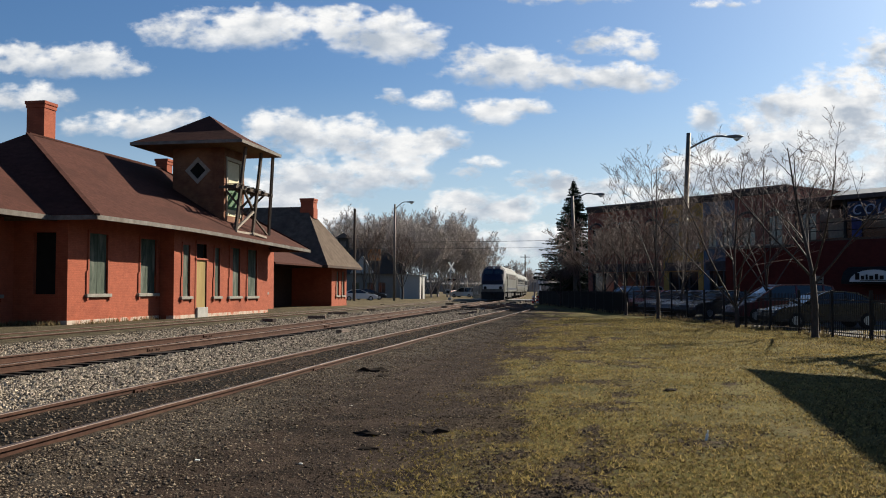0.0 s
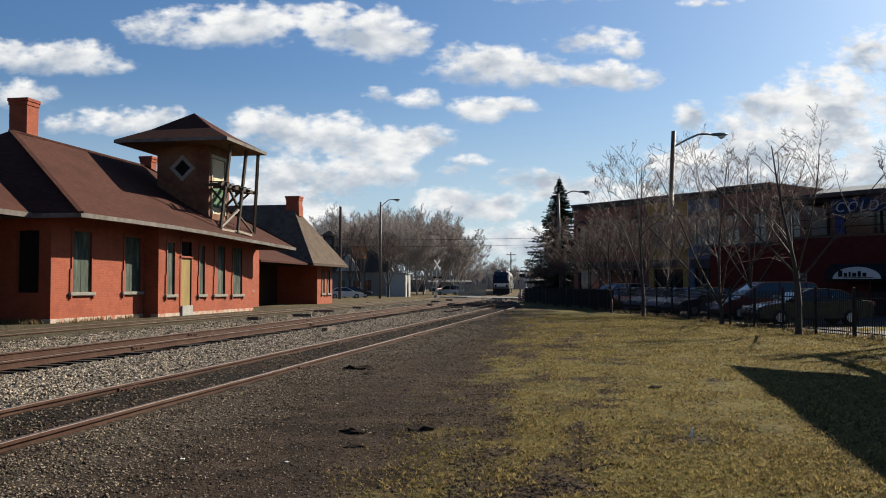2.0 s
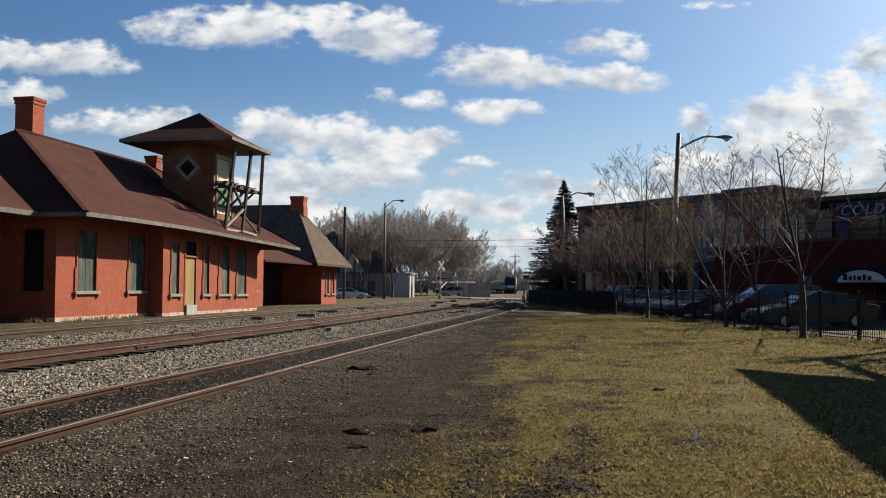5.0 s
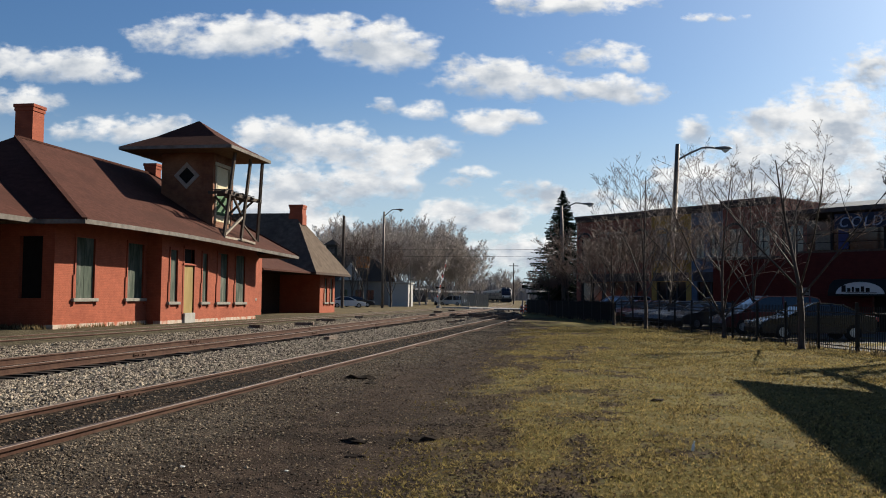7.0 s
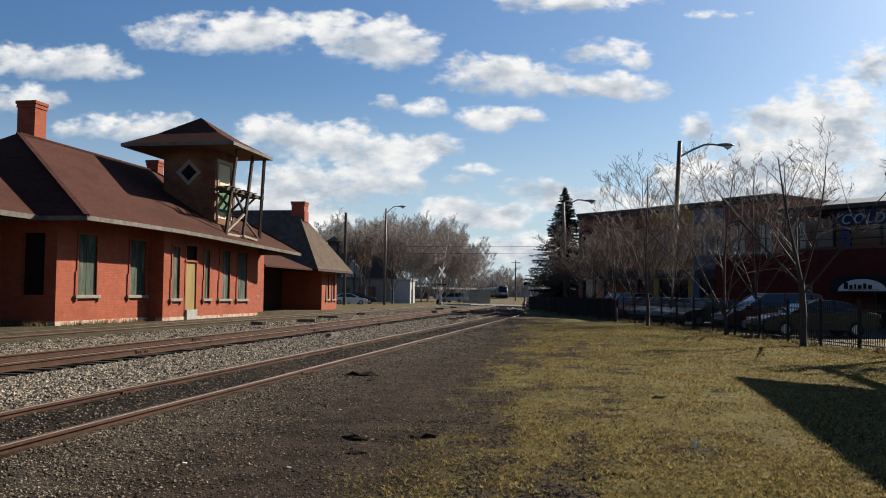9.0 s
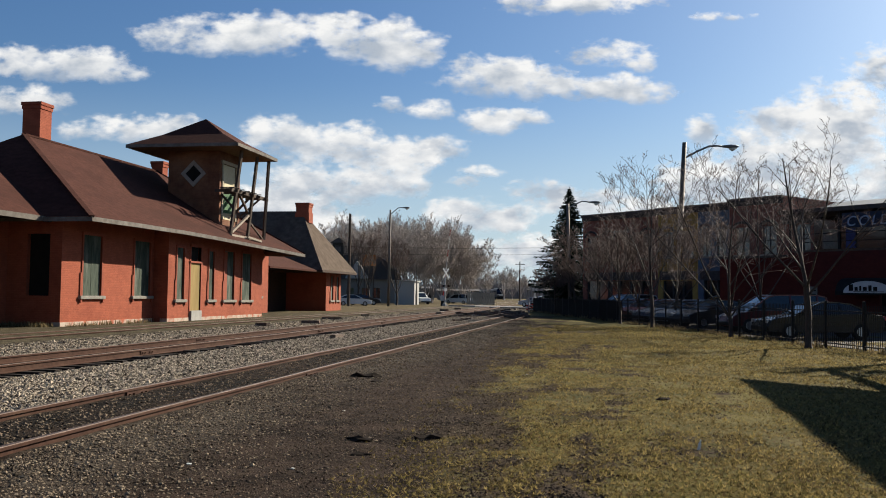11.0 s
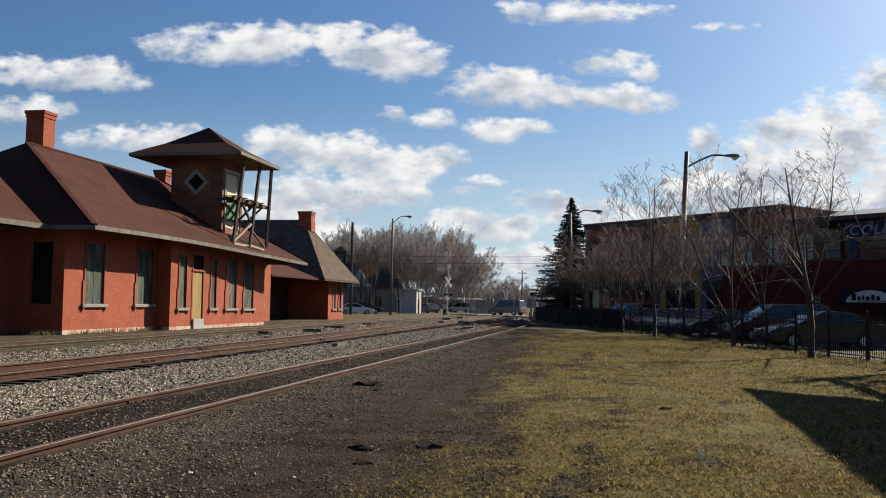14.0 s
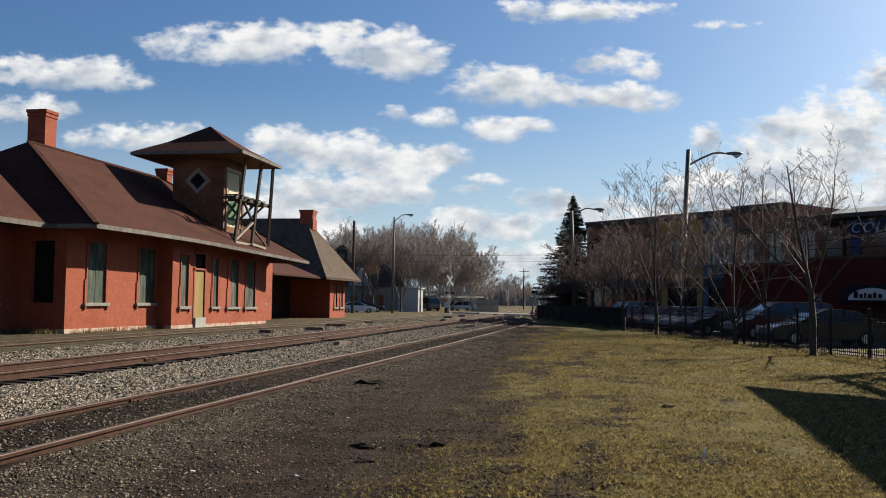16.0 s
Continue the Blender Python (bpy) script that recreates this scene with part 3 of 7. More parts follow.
    # roof: hipped, its eave sagging and flaring towards the far end
    ridge = [(-28.0, 39.8, 9.1), (-28.0, 53.2, 9.1)]
    east = [(-20.55, 33.75, 4.52), (-20.6, 38, 4.55), (-20.58, 42.4, 4.54), (-20.4, 46, 4.46), (-20.1, 49.5, 4.33), (-19.8, 53.5, 4.2), (-19.5, 57.4, 4.07)]
    west = [(-35.4, 57.4, 4.4), (-35.4, 33.75, 4.52)]
    bm = bmesh.new()
    rtop = [bm.verts.new(p) for p in ridge]
    ev = [bm.verts.new(p) for p in east]
    wv = [bm.verts.new(p) for p in west]
    # rows of vertices between eave and ridge, with slight unevenness
    mids = []
    for i, p in enumerate(east):
        f = i / (len(east) - 1)
        r = Vector(ridge[0]).lerp(Vector(ridge[1]), f)
        mids.append([bm.verts.new(Vector(p).lerp(r, q) + Vector((0, 0, -0.06 * math.sin(math.pi * q) + random.uniform(-0.02, 0.02)))) for q in (0.25, 0.5, 0.75)])
    rr = [rtop[0]] + [bm.verts.new(Vector(ridge[0]).lerp(Vector(ridge[1]), i / (len(east) - 1))) for i in range(1, len(east) - 1)] + [rtop[1]]
    cols = [[ev[i]] + mids[i] + [rr[i]] for i in range(len(east))]
    for i in range(len(cols) - 1):
        for j in range(4):
            bm.faces.new((cols[i][j], cols[i + 1][j], cols[i + 1][j + 1], cols[i][j + 1]))
    bm.faces.new((wv[1], ev[0], mids[0][0], mids[0][1], mids[0][2], rtop[0]))
    bm.faces.new((ev[-1], wv[0], rtop[1], mids[-1][2], mids[-1][1], mids[-1][0]))
    bm.faces.new((wv[0], wv[1], *rr))
    bmesh.ops.recalc_face_normals(bm, faces=bm.faces)
    roof = part("roof", bm, ROOF, d, "faded brown shingle hip roof")
    # raised hip and ridge caps
    bm = bmesh.new()
    for p, q in ((east[0], ridge[0]), (east[-1], ridge[1]), (ridge[0], ridge[1])):
        beam(bm, p, q, 0.22, 0.09)
    part("ridge_cap", bm, ROOF, roof)
    bm = bmesh.new()
    for i in range(len(east) - 1):
        p, q = Vector(east[i]), Vector(east[i + 1])
        v = [bm.verts.new(c) for c in (p + Vector((0.03, 0, -0.01)), q + Vector((0.03, 0, -0.01)), q + Vector((0.03, 0, -0.2)), p + Vector((0.03, 0, -0.2)),
                                      p + Vector((-0.04, 0, -0.01)), q + Vector((-0.04, 0, -0.01)), q + Vector((-0.04, 0, -0.2)), p + Vector((-0.04, 0, -0.2)))]
        for f in ((0, 1, 2, 3), (7, 6, 5, 4), (0, 4, 5, 1), (3, 2, 6, 7)):
            bm.faces.new([v[j] for j in f])
    for a, b in ((east[-1], west[0]), (west[1], east[0])):
        beam(bm, Vector(a) - Vector((0, 0, 0.11)), Vector(b) - Vector((0, 0, 0.11)), 0.06, 0.19)
    bmesh.ops.recalc_face_normals(bm, faces=bm.faces)
    part("fascia", bm, FASCIA, d, "weathered grey-white eaves board")
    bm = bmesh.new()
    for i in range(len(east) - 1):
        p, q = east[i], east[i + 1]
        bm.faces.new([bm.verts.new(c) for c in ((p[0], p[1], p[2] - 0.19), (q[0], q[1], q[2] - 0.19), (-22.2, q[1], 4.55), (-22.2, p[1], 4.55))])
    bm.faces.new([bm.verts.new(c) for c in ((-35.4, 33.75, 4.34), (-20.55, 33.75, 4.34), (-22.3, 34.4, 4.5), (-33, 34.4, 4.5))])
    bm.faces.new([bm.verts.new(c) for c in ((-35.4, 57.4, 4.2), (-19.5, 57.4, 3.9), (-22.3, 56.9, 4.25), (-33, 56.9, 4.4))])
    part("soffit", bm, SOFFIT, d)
    # wing roof
    we, wr = -22.75, -29.2
    bm = slab(bmesh.new(), [(we, 8.0, 4.55), (we, 34.0, 4.55), (wr, 39.0, 8.1), (wr, 8.0, 8.1)], 0.08)
    slab(bm, [(-35.4, 8.0, 4.55), (wr, 8.0, 8.1), (wr, 39.0, 8.1), (-35.4, 34.7, 4.55)], 0.08)
    part("wing_roof", bm, ROOF, d)
    part("fascia", bbox(we - 0.03, we + 0.035, 8.0, 33.9, 4.33, 4.54), FASCIA, d)
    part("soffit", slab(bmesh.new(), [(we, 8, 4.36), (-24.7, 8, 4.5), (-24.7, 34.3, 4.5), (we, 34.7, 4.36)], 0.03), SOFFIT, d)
    chimney(d, -28.4, 41.4, 0.98, 0.95, 7.6, 10.95)
    chimney(d, -28.0, 53.6, 0.75, 0.7, 7.8, 9.75)
    # watch tower
    tx0, tx1, ty0, ty1, tz0, tz1 = -25.2, -22.0, 49.3, 52.25, 4.6, 9.75
    tower = new("tower")
    tower.parent = d
    part("wall", bbox(tx0, tx1 - 0.301, ty0, ty0 + 0.3, tz0, tz1), BARE, tower, "bare patched brickwork")
    part("wall", bbox(tx0, tx1 - 0.301, ty1 - 0.3, ty1, tz0, tz1), BARE, tower)
    part("wall", bbox(tx0, tx0 + 0.3, ty0 + 0.301, ty1 - 0.301, tz0, tz1), BARE, tower)
    part("wall", wall_with_holes("y", ty0, ty1, tz0, tz1, tx1, -0.3, [(49.75, 51.55, 5.75, 9.0)]), BARE, tower)
    part("panel", bbox(tx1 - 0.12, tx1 - 0.02, 49.77, 51.53, 7.35, 8.98), CREAM, tower, "cream painted board")
    part("panel", bbox(tx1 - 0.12, tx1 - 0.03, 49.77, 51.53, 6.15, 7.348), GREENP, tower, "green board in the doorway")
    part("panel", bbox(tx1 - 0.12, tx1 - 0.02, 49.77, 51.53, 5.77, 6.148), CREAM, tower)
    bm = bmesh.new()
    for a, b in ((49.6, 49.75), (51.55, 51.7)):
        box(bm, tx1 - 0.05, tx1 + 0.06, a, b, 5.75, 9.1, 0, 0.01)
    box(bm, tx1 - 0.05, tx1 + 0.08, 49.52, 51.78, 9.0, 9.2, 0, 0.01)
    part("door_frame", bm, surf("pale_frame_paint", (0.4, 0.35, 0.26), (0.52, 0.46, 0.36), 6, 0.8, 0.2), tower)
    # diamond window on the near face
    dia = new("diamond_window")
    dia.parent = tower
    c, r = Vector((-23.62, ty0, 8.38)), 0.78
    bm = bmesh.new()
    for k in range(4):
        a0, a1 = k * math.pi / 2, (k + 1) * math.pi / 2
        o = [c + Vector((math.cos(a) * r, -0.07, math.sin(a) * r)) for a in (a0, a1)]
        i_ = [c + Vector((math.cos(a) * r * 0.64, -0.07, math.sin(a) * r * 0.64)) for a in (a0, a1)]
        back = Vector((0, 0.09, 0))
        v = [bm.verts.new(p) for p in (o[0], o[1], i_[1], i_[0], o[0] + back, o[1] + back, i_[1] + back, i_[0] + back)]
        for f in ((0, 1, 2, 3), (0, 4, 5, 1), (3, 2, 6, 7)):
            bm.faces.new([v[j] for j in f])
    bmesh.ops.recalc_face_normals(bm, faces=bm.faces)
    part("frame", bm, surf("diamond_frame_paint", (0.30, 0.26, 0.22), (0.42, 0.37, 0.32), 6, 0.8, 0.2), dia, "weathered pale diamond frame")
    bm = bmesh.new()
    bm.faces.new([bm.verts.new(c + Vector((math.cos(k * math.pi / 2) * r * 0.66, -0.012, math.sin(k * math.pi / 2) * r * 0.66))) for k in range(4)])
    part("pane", bm, DARK, dia)
    # tower roof
    ex0, ex1, ey0, ey1, ez = -26.95, -20.2, 47.55, 53.75, 9.86
    apex = (-23.57, 50.65, 11.85)
    cs = [(ex0, ey0, ez), (ex1, ey0, ez), (ex1, ey1, ez), (ex0, ey1, ez)]
    bm = bmesh.new()
    ctr = bm.verts.new(apex)
    ring = []
    for p in cs:
        ring.append((bm.verts.new(p), bm.verts.new(Vector(p).lerp(Vector(apex), 0.45) + Vector((0, 0, -0.12)))))
    for k in range(4):
        a, b = ring[k], ring[(k + 1) % 4]
        bm.faces.new((a[0], b[0], b[1], a[1]))
        bm.faces.new((a[1], b[1], ctr))
    bmesh.ops.recalc_face_normals(bm, faces=bm.faces)
    troof = part("tower_roof", bm, ROOF, tower, "brown pyramid roof with wide eaves")
    bm = bmesh.new()
    for k in range(4):
        beam(bm, Vector(cs[k]) - Vector((0, 0, 0.09)), Vector(cs[(k + 1) % 4]) - Vector((0, 0, 0.09)), 0.06, 0.18)
    part("fascia", bm, FASCIA, troof)
    part("soffit", slab(bmesh.new(), [(ex0, ey0, ez - 0.13), (ex1, ey0, ez - 0.13), (ex1, ey1, ez - 0.13), (ex0, ey1, ez - 0.13)], 0.03),
         surf("ochre_soffit", (0.17, 0.11, 0.06), (0.26, 0.18, 0.10), 5, 0.85, 0.2), troof)
    # ruined balcony: leaning posts, deck remains, braces
    balcony = new("balcony")
    balcony.parent = tower
    for lo, hi in (((-20.95, 48.55, 4.7), (-20.7, 49.35, 9.75)), ((-20.9, 50.95, 4.75), (-20.7, 51.75, 9.75)), ((-20.85, 53.4, 4.6), (-20.7, 54.0 - 0.35, 9.75))):
        part("post", beam(bmesh.new(), lo, hi, 0.15), TIMBER, balcony)
    bm = bmesh.new()
    beam(bm, (-20.85, 48.2, 7.3), (-20.85, 53.9, 7.3), 0.14, 0.2)
    for y in (48.7, 49.9, 51.1, 52.1, 53.2):
        beam(bm, (-22.0, y, 7.32), (-20.6, y, 7.28), 0.1, 0.16)
    part("deck", bm, TIMBER, balcony, "broken dark deck framing")
    for k in range(7):
        y = 48.4 + k * 0.62 + random.uniform(-0.1, 0.1)
        bm = beam(bmesh.new(), (-21.9 + random.uniform(0, 0.5), y, 7.44), (-20.6, y + random.uniform(-0.3, 0.3), 7.43), 0.2, 0.04)
        part("plank", bm, TIMBER, balcony)
    for p, q, w in (((-21.95, 49.45, 7.2), (-20.9, 49.9, 5.9), 0.12), ((-21.95, 51.0, 6.0), (-20.85, 51.2, 7.2), 0.12), ((-21.95, 52.1, 6.0), (-20.85, 52.6, 7.2), 0.12),
                    ((-20.95, 50.6, 6.0), (-20.85, 53.2, 4.8), 0.1), ((-20.9, 49.6, 7.2), (-21.0, 51.5, 6.0), 0.12)):
        part("brace", beam(bmesh.new(), p, q, w), TIMBER, balcony)
    for p, q, w in (((-20.95, 48.6, 4.85), (-20.8, 50.8, 6.05), 0.12), ((-20.8, 48.3, 4.72), (-20.6, 51.3, 4.66), 0.14), ((-20.5, 50.0, 4.72), (-20.3, 51.6, 4.55), 0.12)):
        part("fallen_board", beam(bmesh.new(), p, q, w), TIMBER_PALE, balcony, "fallen split pale board")
    return d


depot()


def baggage_house():
    b = thing("baggage_house", label="small red brick baggage house with steep weathered hip roof", category="house")
    WX = -23.6
    wins = [(76.5, 77.2, 0.9, 3.0), (78.2, 78.9, 0.9, 3.0)]
    part("wall", wall_with_holes("y", 75.2, 79.7, -0.1, 3.8, WX, -0.4, wins), RED, b)
    for w in wins:
        window(b, "y", *w, WX, BOARD)
    part("wall", bbox(-36, WX - 0.401, 75.2, 75.6, -0.1, 3.8), RED, b)
    part("wall", bbox(-36, WX - 0.401, 79.3, 79.7, -0.1, 3.8), RED, b)
    part("wall", bbox(-36.4, -36.001, 75.2, 79.7, -0.1, 3.8), RED, b)
    e = [(-22.5, 70.6, 3.4), (-22.5, 81.0, 3.4), (-37.5, 81.0, 3.4), (-37.5, 70.6, 3.4)]
    r = [(-26.1, 75.8, 8.65), (-34.0, 75.8, 8.65)]
    roof = part("roof", solid(bmesh.new(), [[e[0], e[3], r[1], r[0]], [e[0], r[0], e[1]], [e[1], r[0], r[1], e[2]], [e[2], r[1], e[3]]]), ROOF_PALE, b, "steep sun-bleached shingle hip roof")
    bm = bmesh.new()
    for k in range(4):
        beam(bm, Vector(e[k]) - Vector((0, 0, 0.1)), Vector(e[(k + 1) % 4]) - Vector((0, 0, 0.1)), 0.06, 0.18)
    part("fascia", bm, SOFFIT, roof)
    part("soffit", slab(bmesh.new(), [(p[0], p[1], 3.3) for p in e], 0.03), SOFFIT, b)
    chimney(b, -25.9, 75.8, 1.15, 1.0, 7.6, 9.35)
    # open passage roof between the two buildings
    porch = new("porch")
    porch.parent = b
    part("roof", slab(bmesh.new(), [(-22.9, 60.0, 3.35), (-22.9, 70.5, 3.35), (-27.2, 70.5, 5.0), (-27.2, 60.0, 5.0)], 0.12), ROOF, porch, "low brown lean-to roof")
    # dark board colour here stands in for the passage's deep shade
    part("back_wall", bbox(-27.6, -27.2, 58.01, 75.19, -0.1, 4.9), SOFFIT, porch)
    return b


baggage_house()


# ---- trees ----
def sticks(name, items, sides, material, parent, label=""):
    """Tapered sticks (list of points with radii) joined into one mesh."""
    vs, fs = [], []
    for pts, rad in items:
        base = len(vs)
        for i, p in enumerate(pts):
            d = (pts[min(i + 1, len(pts) - 1)] - pts[max(i - 1, 0)])
            d = d.normalized() if d.length > 1e-6 else Vector((0, 0, 1))
            a = Vector((d.y, -d.x, 0))
            a = a.normalized() if a.length > 0.1 else Vector((1, 0, 0))
            b = d.cross(a)
            for k in range(sides):
                w = 2 * math.pi * k / sides
                vs.append(tuple(p + (a * math.cos(w) + b * math.sin(w)) * rad[i]))
        for i in range(len(pts) - 1):
            for k in range(sides):
                j = (k + 1) % sides
                fs.append((base + i * sides + k, base + i * sides + j, base + (i + 1) * sides + j, base + (i + 1) * sides + k))
    me = bpy.data.meshes.new(name)
    me.from_pydata(vs, [], fs)
    me.materials.append(material)
    me.polygons.foreach_set("use_smooth", [True] * len(me.polygons))
    ob = new(name, me)
    ob.parent = parent
    if label:
        ob["label"] = label
    return ob


def bare_tree(place, height, spread, trunk_r, fork, stems, seed, label, levels=4, density=1.0, twig_r=0.006, bark=None, twig=None, group="bare trees", lift=0.25, ob=None):
    rnd = random.Random(seed)
    thick, thin = [], []

    def grow(p, d, length, r, level, leader=False):
        n = 5 if level < 2 else 3
        pts, rad = [p.copy()], [r]
        q, dd = p.copy(), d.copy()
        for i in range(n):
            dd = (dd + Vector((rnd.uniform(-1, 1), rnd.uniform(-1, 1), rnd.uniform(-0.5, 0.9) * (1 if level else 0.2) + lift * 0.5)) * (0.10 + 0.03 * level)).normalized()
            q = q + dd * length / n
            pts.append(q.copy())
            rad.append(max(twig_r, r * (1 - 0.75 * (i + 1) / n)))
        (thick if level < 2 else thin).append((pts, rad))
        if level >= levels:
            return
        kids = int((7, 5.6, 4.4, 3.4)[level] * density) + rnd.randrange(2)
        if leader:
            kids = int(11 * density)
        for k in range(kids):
            f = (0.06 if leader else 0.3) + (0.9 if leader else 0.68) * (k + rnd.random()) / kids
            i = min(n - 1, int(f * n))
            s = pts[i].lerp(pts[i + 1], f * n - i)
            out = Vector((rnd.uniform(-1, 1), rnd.uniform(-1, 1), rnd.uniform(-0.25, 0.5) + lift)).normalized()
            grow(s, (dd * 0.75 + out * (0.72 + 0.06 * level)).normalized(), length * rnd.uniform(0.34, 0.62) * (1.2 - (0.85 if leader else 0.55) * f), max(twig_r, rad[i] * 0.48), level + 1)
    base = Vector((0, 0, -0.05))
    top = Vector((rnd.uniform(-0.1, 0.1), rnd.uniform(-0.1, 0.1), fork))
    thick.append(([base, base + Vector((0, 0, 0.12)), base.lerp(top, 0.5) + Vector((0.04, 0, 0)), top], [trunk_r * 1.4, trunk_r * 1.05, trunk_r * 0.95, trunk_r * 0.85]))
    for k in range(stems):
        w = 2 * math.pi * (k + rnd.uniform(-0.25, 0.25)) / stems
        d = Vector((math.cos(w) * spread, math.sin(w) * spread, height - fork)).normalized()
        grow(top - Vector((0, 0, rnd.uniform(0, fork * 0.35))), d, (height - fork) * rnd.uniform(0.75, 1.0), trunk_r * 0.4, 0)
    grow(top, Vector((rnd.uniform(-0.15, 0.15), rnd.uniform(-0.15, 0.15), 1)).normalized(), (height - fork) * 0.85, trunk_r * 0.6, 0, True)
    t = thing("tree", place, 0, label, "tree", group)
    sticks("trunk", thick, 6, bark or BARK, t)
    sticks("crown", thin, 3, twig or TWIG, t)
    return t


row = "young trees along the fence"
bare_tree((6.61, 31.7, -0.1), 7.3, 4.8, 0.115, 2.1, 4, 3, "bare young street tree with a forked grey trunk beside the fence", 4, 0.85, 0.0045, group=row, lift=0.03)
bare_tree((5.12, 39.0, -0.1), 7.6, 5.2, 0.10, 1.0, 5, 8, "bare many-stemmed tree with arching pale branches", 4, 0.82, 0.0048, group=row, lift=0.0)
bare_tree((2.46, 49.0, -0.1), 9.2, 3.2, 0.10, 2.2, 3, 14, "tall slender bare tree by the fence", 4, 0.85, 0.0065, group=row, lift=0.12)
bare_tree((0.92, 56.0, -0.1), 6.6, 4.0, 0.09, 1.4, 4, 21, "bare bushy young tree by the fence", 4, 1.1, 0.0072, group=row, lift=0.1)
bare_tree((-0.5, 64.0, -0.1), 6.4, 3.8, 0.09, 1.3, 4, 25, "bare bushy young tree by the fence", 4, 1.1, 0.0081, group=row, lift=0.1)
bare_tree((-2.2, 70.5, -0.1), 5.0, 2.6, 0.07, 1.3, 3, 29, "bare young tree beside the dark fence", 4, 1.15, 0.0105, group=row, lift=0.1)
bare_tree((-4.2, 77.5, -0.1), 4.3, 2.2, 0.07, 1.2, 3, 33, "bare young tree beside the dark fence", 4, 1.15, 0.0115, group=row, lift=0.1)
bare_tree((7.2, 45.0, -0.1), 8.4, 4.2, 0.09, 1.6, 4, 37, "bare tree with fine upright twigs behind the fence", 4, 0.8, 0.006, group=row, lift=0.05)
bare_tree((3.9, 52.0, -0.1), 6.4, 4.4, 0.08, 1.2, 4, 39, "low spreading bare tree by the fence", 4, 1.1, 0.0068, group=row, lift=0.05)
bare_tree((2.1, 59.5, -0.1), 6.8, 4.0, 0.08, 1.3, 4, 41, "bare tree with reddish twigs behind the fence", 4, 1.1, 0.0076, group=row, lift=0.08)
# stands out of view; added for the blotchy shadow it throws on the grass
bare_tree((10.6, 27.6, -0.1), 5.6, 2.2, 0.10, 1.2, 4, 47, "unseen bushy bare tree added to shadow the lawn", 4, 1.0, 0.012, group=row)

# woods beyond the street
far = "bare trees beyond the street"
wood = bare_tree((*site(-12, 165).xy, -0.1), 13.2, 4.8, 0.2, 1.4, 7, 51, "tall grey-brown bare tree beyond the street", 4, 1.3, 0.019, bark=TWIG_HAZED, twig=TWIG_HAZED, group=far)
wood2 = bare_tree((*site(-7, 160).xy, -0.1), 12.2, 6.0, 0.2, 1.0, 7, 57, "broad bare tree with a dense twiggy crown", 4, 1.3, 0.020, bark=TWIG_HAZED, twig=TWIG_HAZED, group=far, lift=0.15)
rw = random.Random(12)
for i, (la, de, sc) in enumerate(((-15.5, 162, 1.0), (-9.5, 168, 0.98), (-17.5, 175, 1.05), (-6, 172, 1.0), (-3.5, 164, 0.97), (-1, 172, 1.0), (0.8, 165, 0.92), (2.8, 172, 0.95),
                                   (4.6, 168, 0.85), (-4.5, 150, 0.9), (6.2, 176, 0.78), (-20, 170, 0.95), (-11, 178, 1.0), (1.5, 182, 0.95), (-2, 156, 0.82))):
    m = Matrix.Translation((*site(la, de).xy, -0.1)) @ pose(0, 0, 0, 0, 0, rw.uniform(0, 360)) @ Matrix.Diagonal((sc, sc, sc * rw.uniform(0.92, 1.05), 1))
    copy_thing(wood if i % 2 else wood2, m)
bare_tree((*site(-5.7, 128).xy, -0.1), 9.2, 3.0, 0.17, 2.0, 4, 63, "dark leaning bare tree beside the street", 4, 1.0, 0.012, group=far)
bare_tree((*site(-10.4, 138).xy, -0.1), 10.5, 2.4, 0.17, 2.2, 4, 67, "slim dark bare tree before the house", 4, 0.75, 0.011, group=far)
bare_tree((*site(-12.2, 140).xy, -0.1), 11.0, 2.0, 0.16, 2.4, 4, 69, "slim upright bare tree before the house", 4, 0.75, 0.011, group=far)
tf = bare_tree((*site(22, 300).xy, -0.1), 11.0, 6.0, 0.26, 2.0, 6, 71, "far bare tree with a round crown", 4, 1.1, 0.02, bark=TWIG_HAZED, twig=TWIG_HAZED, group=far)
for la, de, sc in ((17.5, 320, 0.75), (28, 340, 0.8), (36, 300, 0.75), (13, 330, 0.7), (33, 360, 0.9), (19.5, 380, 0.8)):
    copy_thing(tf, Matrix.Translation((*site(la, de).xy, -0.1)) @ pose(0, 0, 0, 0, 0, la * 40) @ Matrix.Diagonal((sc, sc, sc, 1)))


